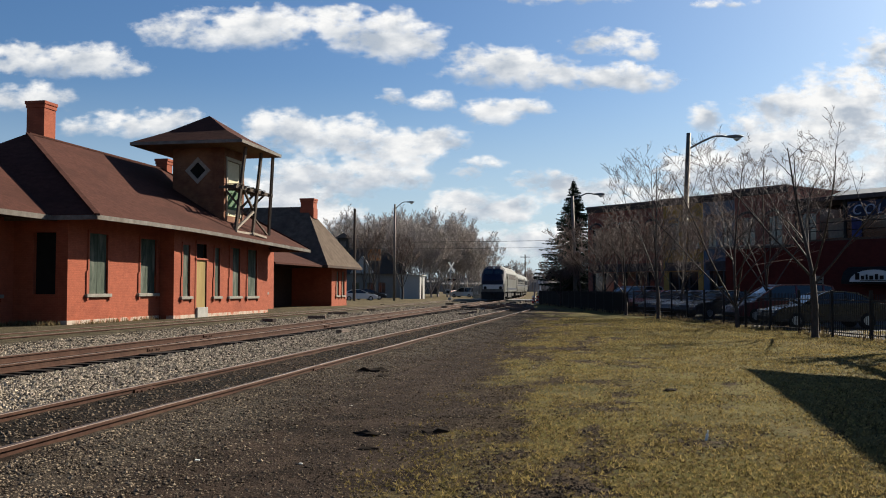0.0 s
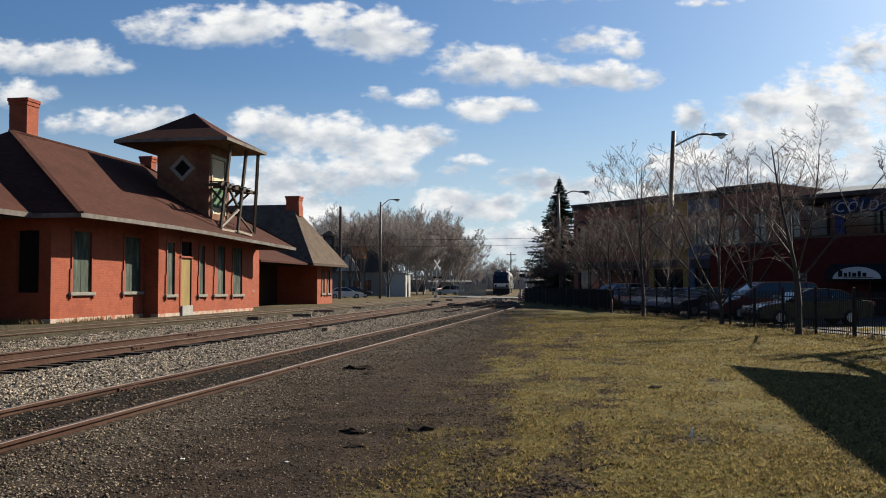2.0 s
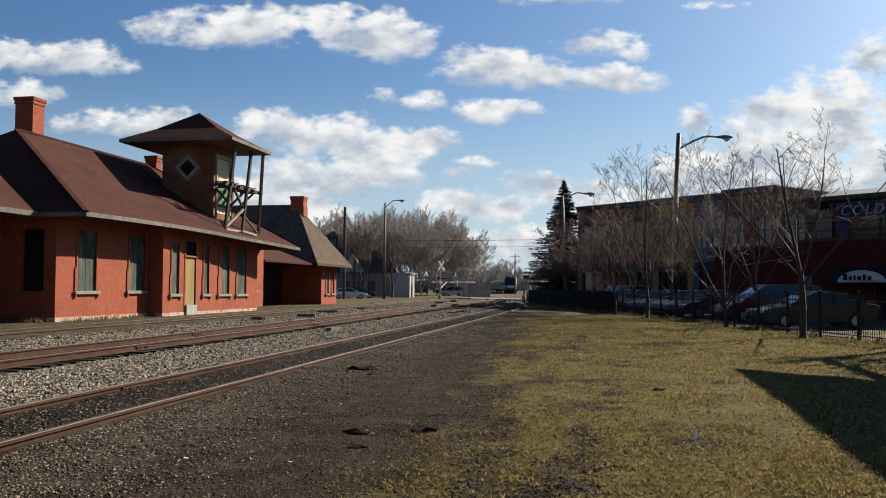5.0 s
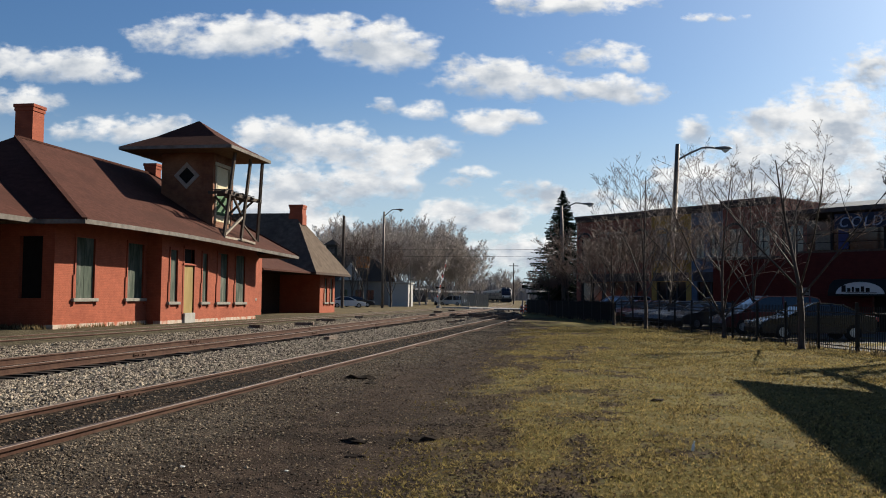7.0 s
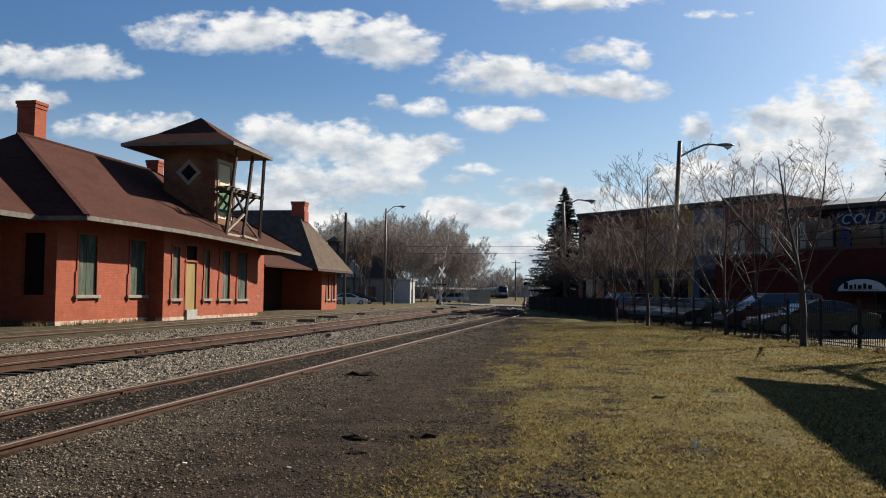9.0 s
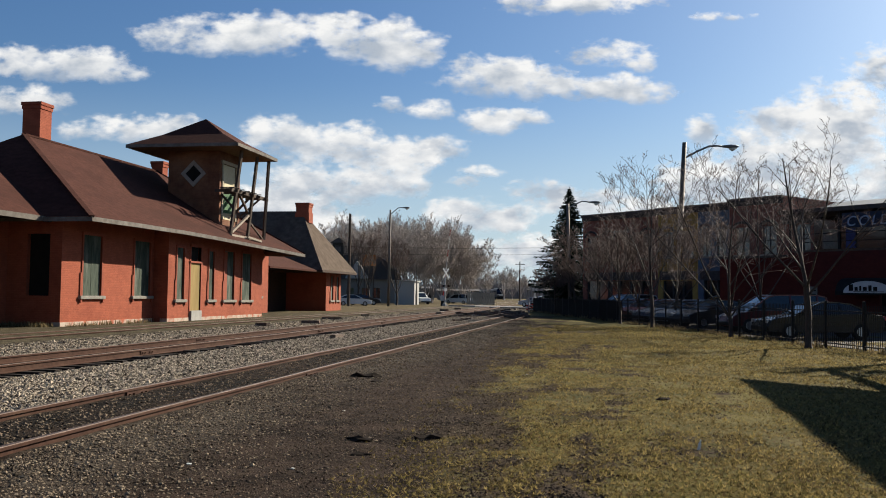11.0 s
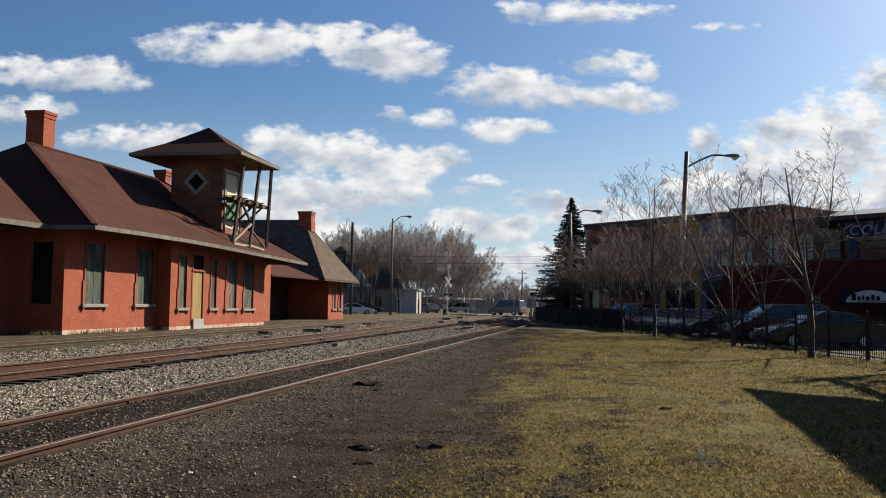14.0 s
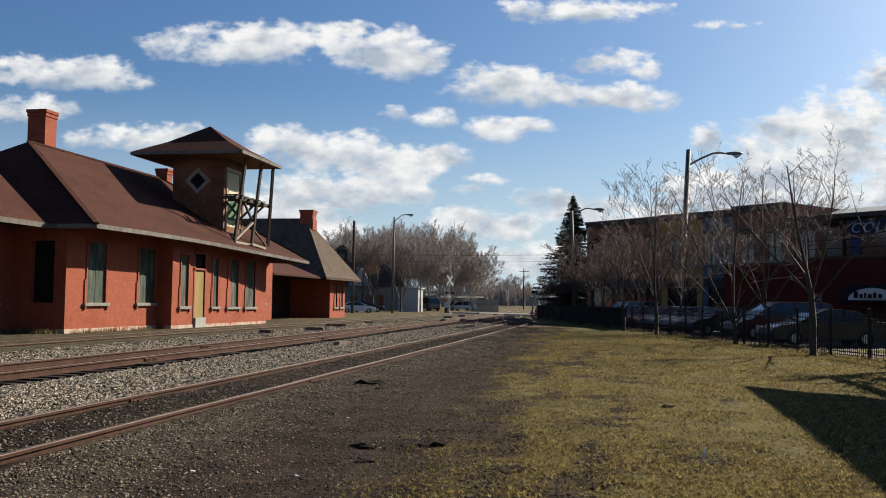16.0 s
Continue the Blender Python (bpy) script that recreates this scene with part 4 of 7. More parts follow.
def fir(place, height, radius, seed):
    rnd = random.Random(seed)
    t = thing("fir_tree", place, 0, "tall dark green fir tree with layered drooping boughs", "tree")
    sticks("trunk", [([Vector((0, 0, -0.05)), Vector((0, 0, height * 0.5)), Vector((0, 0, height))], [0.2, 0.12, 0.02])], 6, BARK, t)
    vs, fs = [], []
    z = 0.6
    while z < height - 0.15:
        f = 1 - z / height
        reach = min(3.7, radius * f ** 1.02) * (1 + 0.12 * math.sin(z * 2.3))
        for k in range(13):
            w = rnd.uniform(0, 2 * math.pi)
            L = max(0.12, reach * rnd.uniform(0.62, 1.12))
            d = Vector((math.cos(w), math.sin(w), 0))
            side = Vector((-d.y, d.x, 0))
            steps = int(4 + L * 7)
            for j in range(steps):
                q = (j + rnd.random()) / steps
                c = Vector((0, 0, z)) + d * (L * q) + Vector((0, 0, L * (-0.42 * q + 0.26 * q * q) + rnd.uniform(-0.04, 0.04)))
                wd = (0.1 + 0.42 * (1 - q)) * min(1.0, 0.12 + L * 0.5)
                for sg in (-1, 1):
                    tip = c + side * sg * wd * rnd.uniform(0.6, 1.3) + d * min(0.22, 0.1 + L * 0.06) + Vector((0, 0, rnd.uniform(-0.14, 0.03) * min(1.0, L)))
                    b = len(vs)
                    vs += [tuple(c - d * 0.06), tuple(c + d * 0.08 + Vector((0, 0, 0.05))), tuple(tip)]
                    fs.append((b, b + 1, b + 2))
        z += 0.13 + 0.1 * f
    vs += [(-0.03, 0, height - 0.7), (0.03, 0, height - 0.7), (0, 0, height + 0.25), (0, -0.03, height - 0.7), (0, 0.03, height - 0.7), (0, 0, height + 0.25)]
    fs += [(len(vs) - 6, len(vs) - 5, len(vs) - 4), (len(vs) - 3, len(vs) - 2, len(vs) - 1)]
    me = bpy.data.meshes.new("crown")
    me.from_pydata(vs, [], fs)
    me.materials.append(NEEDLES)
    o = new("crown", me)
    o.parent = t
    return t


fir((-3.55, 92.0, -0.1), 12.6, 5.7, 4)

# low woods on the horizon
rg = np.random.default_rng(3)
N = 9000
fx = rg.uniform(-420, 260, N)
fd = rg.uniform(430, 520, N)
cc, ss = math.cos(YAW), math.sin(YAW)
hh = 5 + 4.5 * np.abs(np.sin(fx * 0.021) + 0.6 * np.sin(fx * 0.067 + 1)) + rg.uniform(-1, 2.5, N)
scatter("far_woods", [(-0.5, 0, 0), (0.5, 0, 0), (0.15, 0, 1), (-0.15, 0.05, 0.8)], [(0, 1, 2, 3)],
        np.stack([cc * fx - ss * fd, ss * fx + cc * fd, np.full(N, -0.3)], -1), np.stack([rg.uniform(0.5, 1.8, N), np.ones(N), hh], -1), rg.uniform(-0.6, 0.6, N),
        island("hazy_far_woods", (0.20, 0.19, 0.19), (0.34, 0.32, 0.31)))
tagged(bpy.data.objects["far_woods"], "low hazy grey winter woods on the horizon", "woods", kind="stuff")


# ---- street furniture ----
def street_lamp(base, top, arm_from, arm_tip, r, label, wood=True):
    t = thing("street_lamp", base, 0, label, "street lamp", "street lamps")
    b = Vector(base)
    part("pole", tube(bmesh.new(), [(0, 0, -0.05), (Vector(top) - b) * 0.5, Vector(top) - b], [r, r * 0.85, r * 0.68], 10), STEEL, t, smooth=True)
    a, e = Vector(arm_from) - b, Vector(arm_tip) - b
    pts = [a, a.lerp(e, 0.35) + Vector((0, 0, 0.18)), a.lerp(e, 0.65) + Vector((0, 0, 0.26)), a.lerp(e, 0.85) + Vector((0, 0, 0.14)), e]
    part("arm", tube(bmesh.new(), pts, 0.05 * r / 0.16, 8), LAMPHEAD, t, smooth=True)
    d = (e - a)
    d.z = 0
    d.normalize()
    head = new("head")
    head.parent = t
    bm = tube(bmesh.new(), [e - d * 0.15, e + d * 0.1, e + d * 0.45, e + d * 0.75, e + d * 0.95], [0.06, 0.13, 0.2, 0.17, 0.05], 10)
    for v in bm.verts:
        v.co.z = e.z + (v.co.z - e.z) * 0.6
    part("housing", bm, LAMPHEAD, head, smooth=True)
    bm = tube(bmesh.new(), [e + d * 0.4 + Vector((0, 0, -0.07)), e + d * 0.55 + Vector((0, 0, -0.14)), e + d * 0.8 + Vector((0, 0, -0.06))], [0.09, 0.15, 0.07], 8)
    part("lens", bm, glass("lamp_lens", (0.55, 0.55, 0.5), 0.2), head, smooth=True)
    return t


street_lamp((4.03, 54.3, -0.1), (4.56, 54.3, 10.55), (4.5, 54.3, 9.6), (6.75, 54.7, 10.35), 0.19, "tall grey pole with a cobra-head street lamp beside the fence")
street_lamp((-2.85, 77.0, -0.1), (-3.1, 77.0, 9.3), (-3.08, 77.0, 8.9), (-1.3, 77.3, 9.45), 0.17, "grey pole with a cobra-head street lamp near the fir tree")
street_lamp((-26.45, 110.0, -0.1), (-26.35, 110.0, 12.0), (-26.35, 110.0, 11.4), (-24.9, 110.3, 12.3), 0.17, "dark pole with a cobra-head street lamp behind the baggage house")
street_lamp((*site(13.6, 71).xy, -0.2), (*site(13.6, 71).xy, 6.3), (*site(13.6, 71).xy, 6.1), (*site(14.0, 71).xy, 6.6), 0.1, "thin lot lamp pole among the parked cars")
p = site(-10.95, 112)
tagged(part("utility_pole", tube(bmesh.new(), [(0, 0, -0.05), (0.05, 0, 11.4)], [0.2, 0.15], 10), TIMBER), "plain dark wooden utility pole", "utility pole").matrix_world = pose(*p.xy, -0.05)
for la, de, h in ((19, 210, 9.5), (31.5, 240, 10.5)):
    up = thing("utility_pole", (*site(la, de).xy, -0.1), math.degrees(YAW), "distant wooden utility pole with a crossarm", "utility pole")
    part("pole", tube(bmesh.new(), [(0, 0, -0.05), (0, 0, h)], [0.16, 0.11], 6), TIMBER, up)
    part("crossarm", bbox(-1.1, 1.1, -0.06, 0.06, h - 0.7, h - 0.55), TIMBER, up)
bm = tube(bmesh.new(), [site(x, 134, 8.6 - 0.6 * math.sin(math.pi * (x + 30) / 70) + 0.012 * (x + 30)) for x in range(-30, 41, 5)], 0.03, 4)
tagged(part("overhead_wire", bm, IRON), "thin black wire across the street", "wire")
bm = tube(bmesh.new(), [site(x, 134, 7.7 - 0.7 * math.sin(math.pi * (x + 30) / 70) + 0.012 * (x + 30)) for x in range(-30, 41, 5)], 0.022, 4)
tagged(part("overhead_wire", bm, IRON), "thinner black wire slung below the other", "wire")

# ---- iron fence ----
FA, FB = Vector((8.46, 27.5)), Vector((-6.86, 89.1))
FD = (FB - FA).normalized()
fence = thing("iron_fence", (FA.x, FA.y, -0.1), math.degrees(math.atan2(FD.y, FD.x)), "black iron picket fence between lawn and parking lot", "fence")
FL = (FB - FA).length
bm = bbox(-0.009, 0.009, -0.009, 0.009, 0.06, 1.42)
picket = bpy.data.meshes.new("picket")
bm.to_mesh(picket)
bm.free()
picket.materials.append(IRON)
u, k, rest = 0.06, 0, bmesh.new()
while u < FL:
    if k < 300:
        o = new("picket", picket)
        o.parent = fence
        o.location = (u, 0, 0)
    else:
        box(rest, u - 0.009, u + 0.009, -0.009, 0.009, 0.06, 1.42)
    u += 0.125
    k += 1
far_pickets = part("picket_run", rest, IRON, fence)
far_pickets["kind"] = "stuff"
for j in range(int(FL / 2.45) + 1):
    bm = bbox(j * 2.45 - 0.04, j * 2.45 + 0.04, -0.04, 0.04, -0.1, 1.55, 0.006)
    part("post", bm, IRON, fence)
for z in (0.16, 1.22):
    part("rail", bbox(0, FL, -0.018, 0.018, z - 0.02, z + 0.02), IRON, fence)
# dark mesh backing on the far stretch
part("screen", bbox(30.5, FL, 0.03, 0.035, 0.0, 1.35), surf("black_screen_mesh", (0.004, 0.004, 0.004), (0.008, 0.008, 0.008), 30, 0.9, 0.1, spec=0.1), fence, "black privacy screen on the far stretch")
tagged(part("marker_post", bbox(-7.5, -7.36, 90.4, 90.54, -0.1, 2.0, 0.01), CONCRETE), "white painted end post", "post")
# parking lot
lot = [site(13.7, 28), site(9.9, 88.5), site(14, 92), site(60, 92), site(60, 20), site(16.5, 20)]
strip_bm = slab(bmesh.new(), [(p.x, p.y, -0.085) for p in lot], 0.3)
tagged(part("parking_lot", strip_bm, ASPHALT), "worn asphalt parking lot", "parking lot", kind="structure")


# ---- vehicles ----
def paint(name, c, rough=0.25, metal=0.3):
    m = bpy.data.materials.new(name)
    m.use_nodes = True
    b = m.node_tree.nodes["Principled BSDF"]
    b.inputs["Base Color"].default_value = (*c, 1)
    b.inputs["Roughness"].default_value, b.inputs["Metallic"].default_value = rough, metal
    b.inputs["Coat Weight"].default_value, b.inputs["Coat Roughness"].default_value = 0.6, 0.06
    b.inputs["Specular IOR Level"].default_value = 0.25
    n, l = m.node_tree.nodes, m.node_tree.links
    t, r = n.new("ShaderNodeTexNoise"), n.new("ShaderNodeMapRange")
    t.inputs["Scale"].default_value = 3.0
    r.inputs[3].default_value, r.inputs[4].default_value = rough, rough + 0.2
    l.new(t.outputs["Fac"], r.inputs[0])
    l.new(r.outputs[0], b.inputs["Roughness"])
    return m


CARGLASS = glass("car_glass", (0.012, 0.016, 0.02), 0.04)
TYRE = surf("tyre_rubber", (0.012, 0.012, 0.012), (0.025, 0.025, 0.025), 20, 0.85, 0.1)
RIM = surf("alloy_rim", (0.35, 0.35, 0.36), (0.5, 0.5, 0.5), 10, 0.35, 0, metal=0.8)
LIGHT_CLEAR = glass("headlight_glass", (0.6, 0.62, 0.64), 0.1)
LIGHT_RED = glass("tail_light_glass", (0.35, 0.02, 0.02), 0.15)
BLACKP = surf("black_plastic", (0.015, 0.015, 0.016), (0.03, 0.03, 0.03), 12, 0.6, 0.1)

# side outlines: lower body (x forwards, z up), and greenhouse as (x, z)
SHAPES = {
    "sedan": dict(L=4.75, W=1.8, wheel=0.33, axles=(1.42, -1.38),
                  body=[(-2.36, 0.42), (-2.38, 0.75), (-2.3, 0.98), (-1.7, 1.04), (1.0, 0.98), (1.9, 0.86), (2.28, 0.72), (2.38, 0.5), (2.34, 0.28), (-2.3, 0.28)],
                  cabin=[(-1.85, 1.02), (-1.05, 1.4), (-0.5, 1.46), (0.15, 1.44), (0.6, 1.33), (1.15, 0.98)]),
    "van": dict(L=4.95, W=1.92, wheel=0.34, axles=(1.55, -1.45),
                body=[(-2.45, 0.42), (-2.47, 0.8), (-2.42, 1.05), (1.2, 1.04), (1.95, 0.95), (2.35, 0.75), (2.46, 0.5), (2.42, 0.3), (-2.4, 0.3)],
                cabin=[(-2.42, 1.03), (-2.2, 1.68), (-1.8, 1.76), (0.2, 1.75), (0.55, 1.66), (1.55, 1.02)]),
    "large_van": dict(L=5.3, W=2.0, wheel=0.37, axles=(1.65, -1.6),
                      body=[(-2.6, 0.5), (-2.62, 0.9), (-2.58, 1.2), (1.4, 1.2), (2.1, 1.12), (2.55, 0.95), (2.64, 0.6), (2.6, 0.36), (-2.56, 0.36)],
                      cabin=[(-2.57, 1.18), (-2.45, 1.95), (-2.2, 2.12), (0.6, 2.1), (0.9, 1.98), (1.6, 1.18)]),
    "pickup": dict(L=5.6, W=1.98, wheel=0.39, axles=(1.8, -1.75),
                   body=[(-2.78, 0.55), (-2.8, 1.12), (-0.75, 1.14), (1.3, 1.12), (2.2, 1.06), (2.7, 0.95), (2.8, 0.6), (2.75, 0.42), (-2.75, 0.42)],
                   cabin=[(-0.78, 1.12), (-0.7, 1.74), (-0.45, 1.84), (0.75, 1.83), (1.0, 1.74), (1.55, 1.12)]),
}


def loft(outline, widths):
    """A body from a side outline: sections across, drawn in a little towards the sides."""
    bm = bmesh.new()
    xs = [p[0] for p in outline]
    zs = [p[1] for p in outline]
    cx, cz = (min(xs) + max(xs)) / 2, (min(zs) + max(zs)) / 2
    rings = []
    for y, s, dz in widths:
        rings.append([bm.verts.new((cx + (x - cx) * s, y, cz + (z - cz) * (1 - (1 - s) * dz))) for x, z in outline])
    k = len(outline)
    for a, b in zip(rings, rings[1:]):
        for i in range(k):
            bm.faces.new((a[i], a[(i + 1) % k], b[(i + 1) % k], b[i]))
    bm.faces.new(rings[0][::-1])
    bm.faces.new(rings[-1])
    bmesh.ops.recalc_face_normals(bm, faces=bm.faces)
    return bm


def vehicle(kind, name, mat, label, category, group=""):
    s = SHAPES[kind]
    w, r = s["W"] / 2, s["wheel"]
    t = thing(name, label=label, category=category, group=group)
    bm = loft(s["body"], [(-w, 0.955, 1), (-w + 0.06, 0.985, 1), (-w * 0.6, 1, 1), (w * 0.6, 1, 1), (w - 0.06, 0.985, 1), (w, 0.955, 1)])
    part("body", bm, mat, t)
    cab = s["cabin"]
    roof = [p for p in cab if p[1] > max(z for _, z in cab) - 0.13]
    bm = bmesh.new()
    rings = []
    top, low = max(z for _, z in cab), min(z for _, z in cab)
    for y in (-1, -0.85, 0.85, 1):
        rings.append([bm.verts.new((x, y * (w - 0.06 - 0.17 * (z - low) / (top - low)), z - (0.03 if abs(y) == 1 and z > low + 0.1 else 0))) for x, z in cab])
    for a, b in zip(rings, rings[1:]):
        for i in range(len(cab) - 1):
            bm.faces.new((a[i], a[i + 1], b[i + 1], b[i]))
    bm.faces.new(rings[0][::-1])
    bm.faces.new(rings[-1])
    bmesh.ops.recalc_face_normals(bm, faces=bm.faces)
    part("cabin_glass", bm, CARGLASS, t, "dark tinted glass")
    bm = bmesh.new()
    slab(bm, [(x, -(w - 0.22), z + 0.03) for x, z in roof] + [(x, (w - 0.22), z + 0.03) for x, z in roof[::-1]], 0.05)
    part("roof", bm, mat, t)
    for sg in (-1, 1):
        for (x0, z0), (x1, z1) in ((cab[0], roof[0]), (cab[-1], roof[-1])):
            part("pillar", beam(bmesh.new(), (x0, sg * (w - 0.07), z0), (x1, sg * (w - 0.215), z1 + 0.01), 0.07, 0.05), mat, t)
        xm = (roof[0][0] + roof[-1][0]) / 2
        for off in ((-0.15,) if "van" not in kind else (0.35, -0.95)):
            part("pillar", beam(bmesh.new(), (xm + off, sg * (w - 0.055), low), (xm + off, sg * (w - 0.215), top), 0.08, 0.04), mat, t)
    for ax in s["axles"]:
        for sg in (-1, 1):
            wh = new("wheel")
            wh.parent = t
            y0, y1 = sg * (w - 0.2), sg * (w + 0.01)
            part("tyre", tube(bmesh.new(), [(ax, y0, r), (ax, sg * (w - 0.03), r), (ax, y1, r)], [r, r, r * 0.9], 16), TYRE, wh)
            part("rim", tube(bmesh.new(), [(ax, sg * (w - 0.05), r), (ax, sg * (w + 0.018), r)], [r * 0.62, r * 0.56], 12), RIM, wh)
    fx, bx = max(x for x, _ in s["body"]), min(x for x, _ in s["body"])
    hz = 0.68 if kind != "pickup" else 0.86
    for sg in (-1, 1):
        part("headlight", bbox(fx - 0.26, fx - 0.01, min(sg * (w - 0.42), sg * (w - 0.06)), max(sg * (w - 0.42), sg * (w - 0.06)), hz - 0.06, hz + 0.08, 0.03), LIGHT_CLEAR, t)
        part("tail_light", bbox(bx - 0.005, bx + 0.16, min(sg * (w - 0.34), sg * (w - 0.05)), max(sg * (w - 0.34), sg * (w - 0.05)), 0.76, 0.95, 0.03), LIGHT_RED, t)
        part("mirror", bbox(cab[-1][0] - 0.35, cab[-1][0] - 0.15, min(sg * (w - 0.03), sg * (w + 0.16)), max(sg * (w - 0.03), sg * (w + 0.16)), low + 0.02, low + 0.16, 0.03), mat, t)
    part("bumper", bbox(fx - 0.12, fx + 0.03, -w + 0.08, w - 0.08, 0.32, 0.5, 0.03), BLACKP, t)
    part("bumper", bbox(bx - 0.03, bx + 0.12, -w + 0.08, w - 0.08, 0.38, 0.55, 0.03), BLACKP, t)
    if kind == "pickup":
        bm = bmesh.new()
        box(bm, -2.68, -0.85, -w + 0.12, w - 0.12, 1.05, 1.148)
        part("bed", bm, BLACKP, t)
    return t


def at_site(la, de, heading, z=-0.085):
    """A pose on the street grid; heading 0 points along +lateral."""
    p = site(la, de, z)
    return pose(p.x, p.y, p.z, 0, 0, math.degrees(YAW) + heading)


lotg = "parked cars behind the fence"
BLACK_PAINT = paint("black_car_paint", (0.008, 0.008, 0.010), 0.18, 0.2)
vehicle("sedan", "car", BLACK_PAINT, "black sedan parked behind the fence", "car", lotg).matrix_world = at_site(15.3, 36.6, 180, -0.085)
vehicle("van", "car", paint("dark_red_paint", (0.09, 0.008, 0.012), 0.22), "dark red minivan parked in the lot", "car", lotg).matrix_world = at_site(15.9, 43.0, 184)
for k, (la, de, c, kind, hd, lab) in enumerate((
        (14.7, 48.0, (0.02, 0.02, 0.025), "sedan", 200, "black sedan parked in a row"), (14.6, 51.5, (0.24, 0.29, 0.36), "sedan", 203, "blue-grey sedan parked in a row"),
        (14.2, 55.0, (0.12, 0.15, 0.21), "sedan", 204, "dark blue sedan parked in a row"), (13.9, 58.6, (0.12, 0.012, 0.015), "sedan", 205, "dark red car parked in a row"),
        (13.6, 62.5, (0.4, 0.42, 0.45), "sedan", 205, "silver sedan parked in a row"), (13.9, 67.0, (0.2, 0.24, 0.3), "van", 206, "grey-blue van parked in a row"),
        (19.0, 60.0, (0.03, 0.03, 0.03), "van", 190, "black van parked before the shops"))):
    vehicle(kind, "car", paint("car_paint", c, 0.22), lab, "car", lotg).matrix_world = at_site(la, de, hd)
yard = "cars by the baggage house"
vehicle("sedan", "car", paint("silver_paint", (0.5, 0.52, 0.54), 0.25), "silver sedan parked by the baggage house", "car", yard).matrix_world = at_site(-10.9, 118.0, 12, -0.1)
vehicle("sedan", "car", paint("black_paint", (0.01, 0.01, 0.012), 0.25), "black sedan parked by the baggage house", "car", yard).matrix_world = at_site(-10.2, 124.8, 8, -0.03)
vehicle("van", "car", paint("pale_silver_paint", (0.56, 0.6, 0.64), 0.28), "silver car waiting beyond the crossing", "car").matrix_world = at_site(3.75, 160.0, 150, -0.1)
pickup = vehicle("pickup", "pickup_truck", paint("white_paint", (0.62, 0.63, 0.62), 0.3, 0.1), "white crew-cab pickup truck driving over the crossing", "pickup truck")
sedan = vehicle("sedan", "car", paint("grey_paint", (0.26, 0.27, 0.29), 0.25), "grey sedan driving over the crossing", "car")
minivan = vehicle("large_van", "van", paint("bronze_paint", (0.10, 0.09, 0.075), 0.3), "tall dark bronze van driving over the crossing", "van")


# ---- shops on the street behind the lot ----
BRICK_BROWN = brickwork("brown_brick", (0.22, 0.09, 0.068), (0.32, 0.135, 0.10), (0.8, 0.75, 0.7), (0.16, 0.07, 0.058))
OCHRE = surf("ochre_painted_wall", (0.42, 0.24, 0.065), (0.52, 0.31, 0.085), 2.5, 0.8, 0.15, (0.2, 0.11, 0.035), 0.6, 0.5)
SLATE_BLUE = surf("blue_grey_painted_wall", (0.10, 0.13, 0.18), (0.14, 0.175, 0.225), 2.5, 0.8, 0.15, (0.055, 0.07, 0.1), 0.6, 0.5)
MAROON = brickwork("maroon_painted_brick", (0.085, 0.017, 0.015), (0.115, 0.025, 0.02), (0.85, 0.8, 0.8), (0.08, 0.016, 0.015))
SHOPGLASS = glass("shop_glass", (0.012, 0.015, 0.018), 0.12)
CORNICE = surf("dark_cornice", (0.05, 0.04, 0.04), (0.09, 0.075, 0.07), 5, 0.8, 0.2)
ROW_RZ = math.degrees(YAW) + math.degrees(math.atan2(-12.5, 9.3))


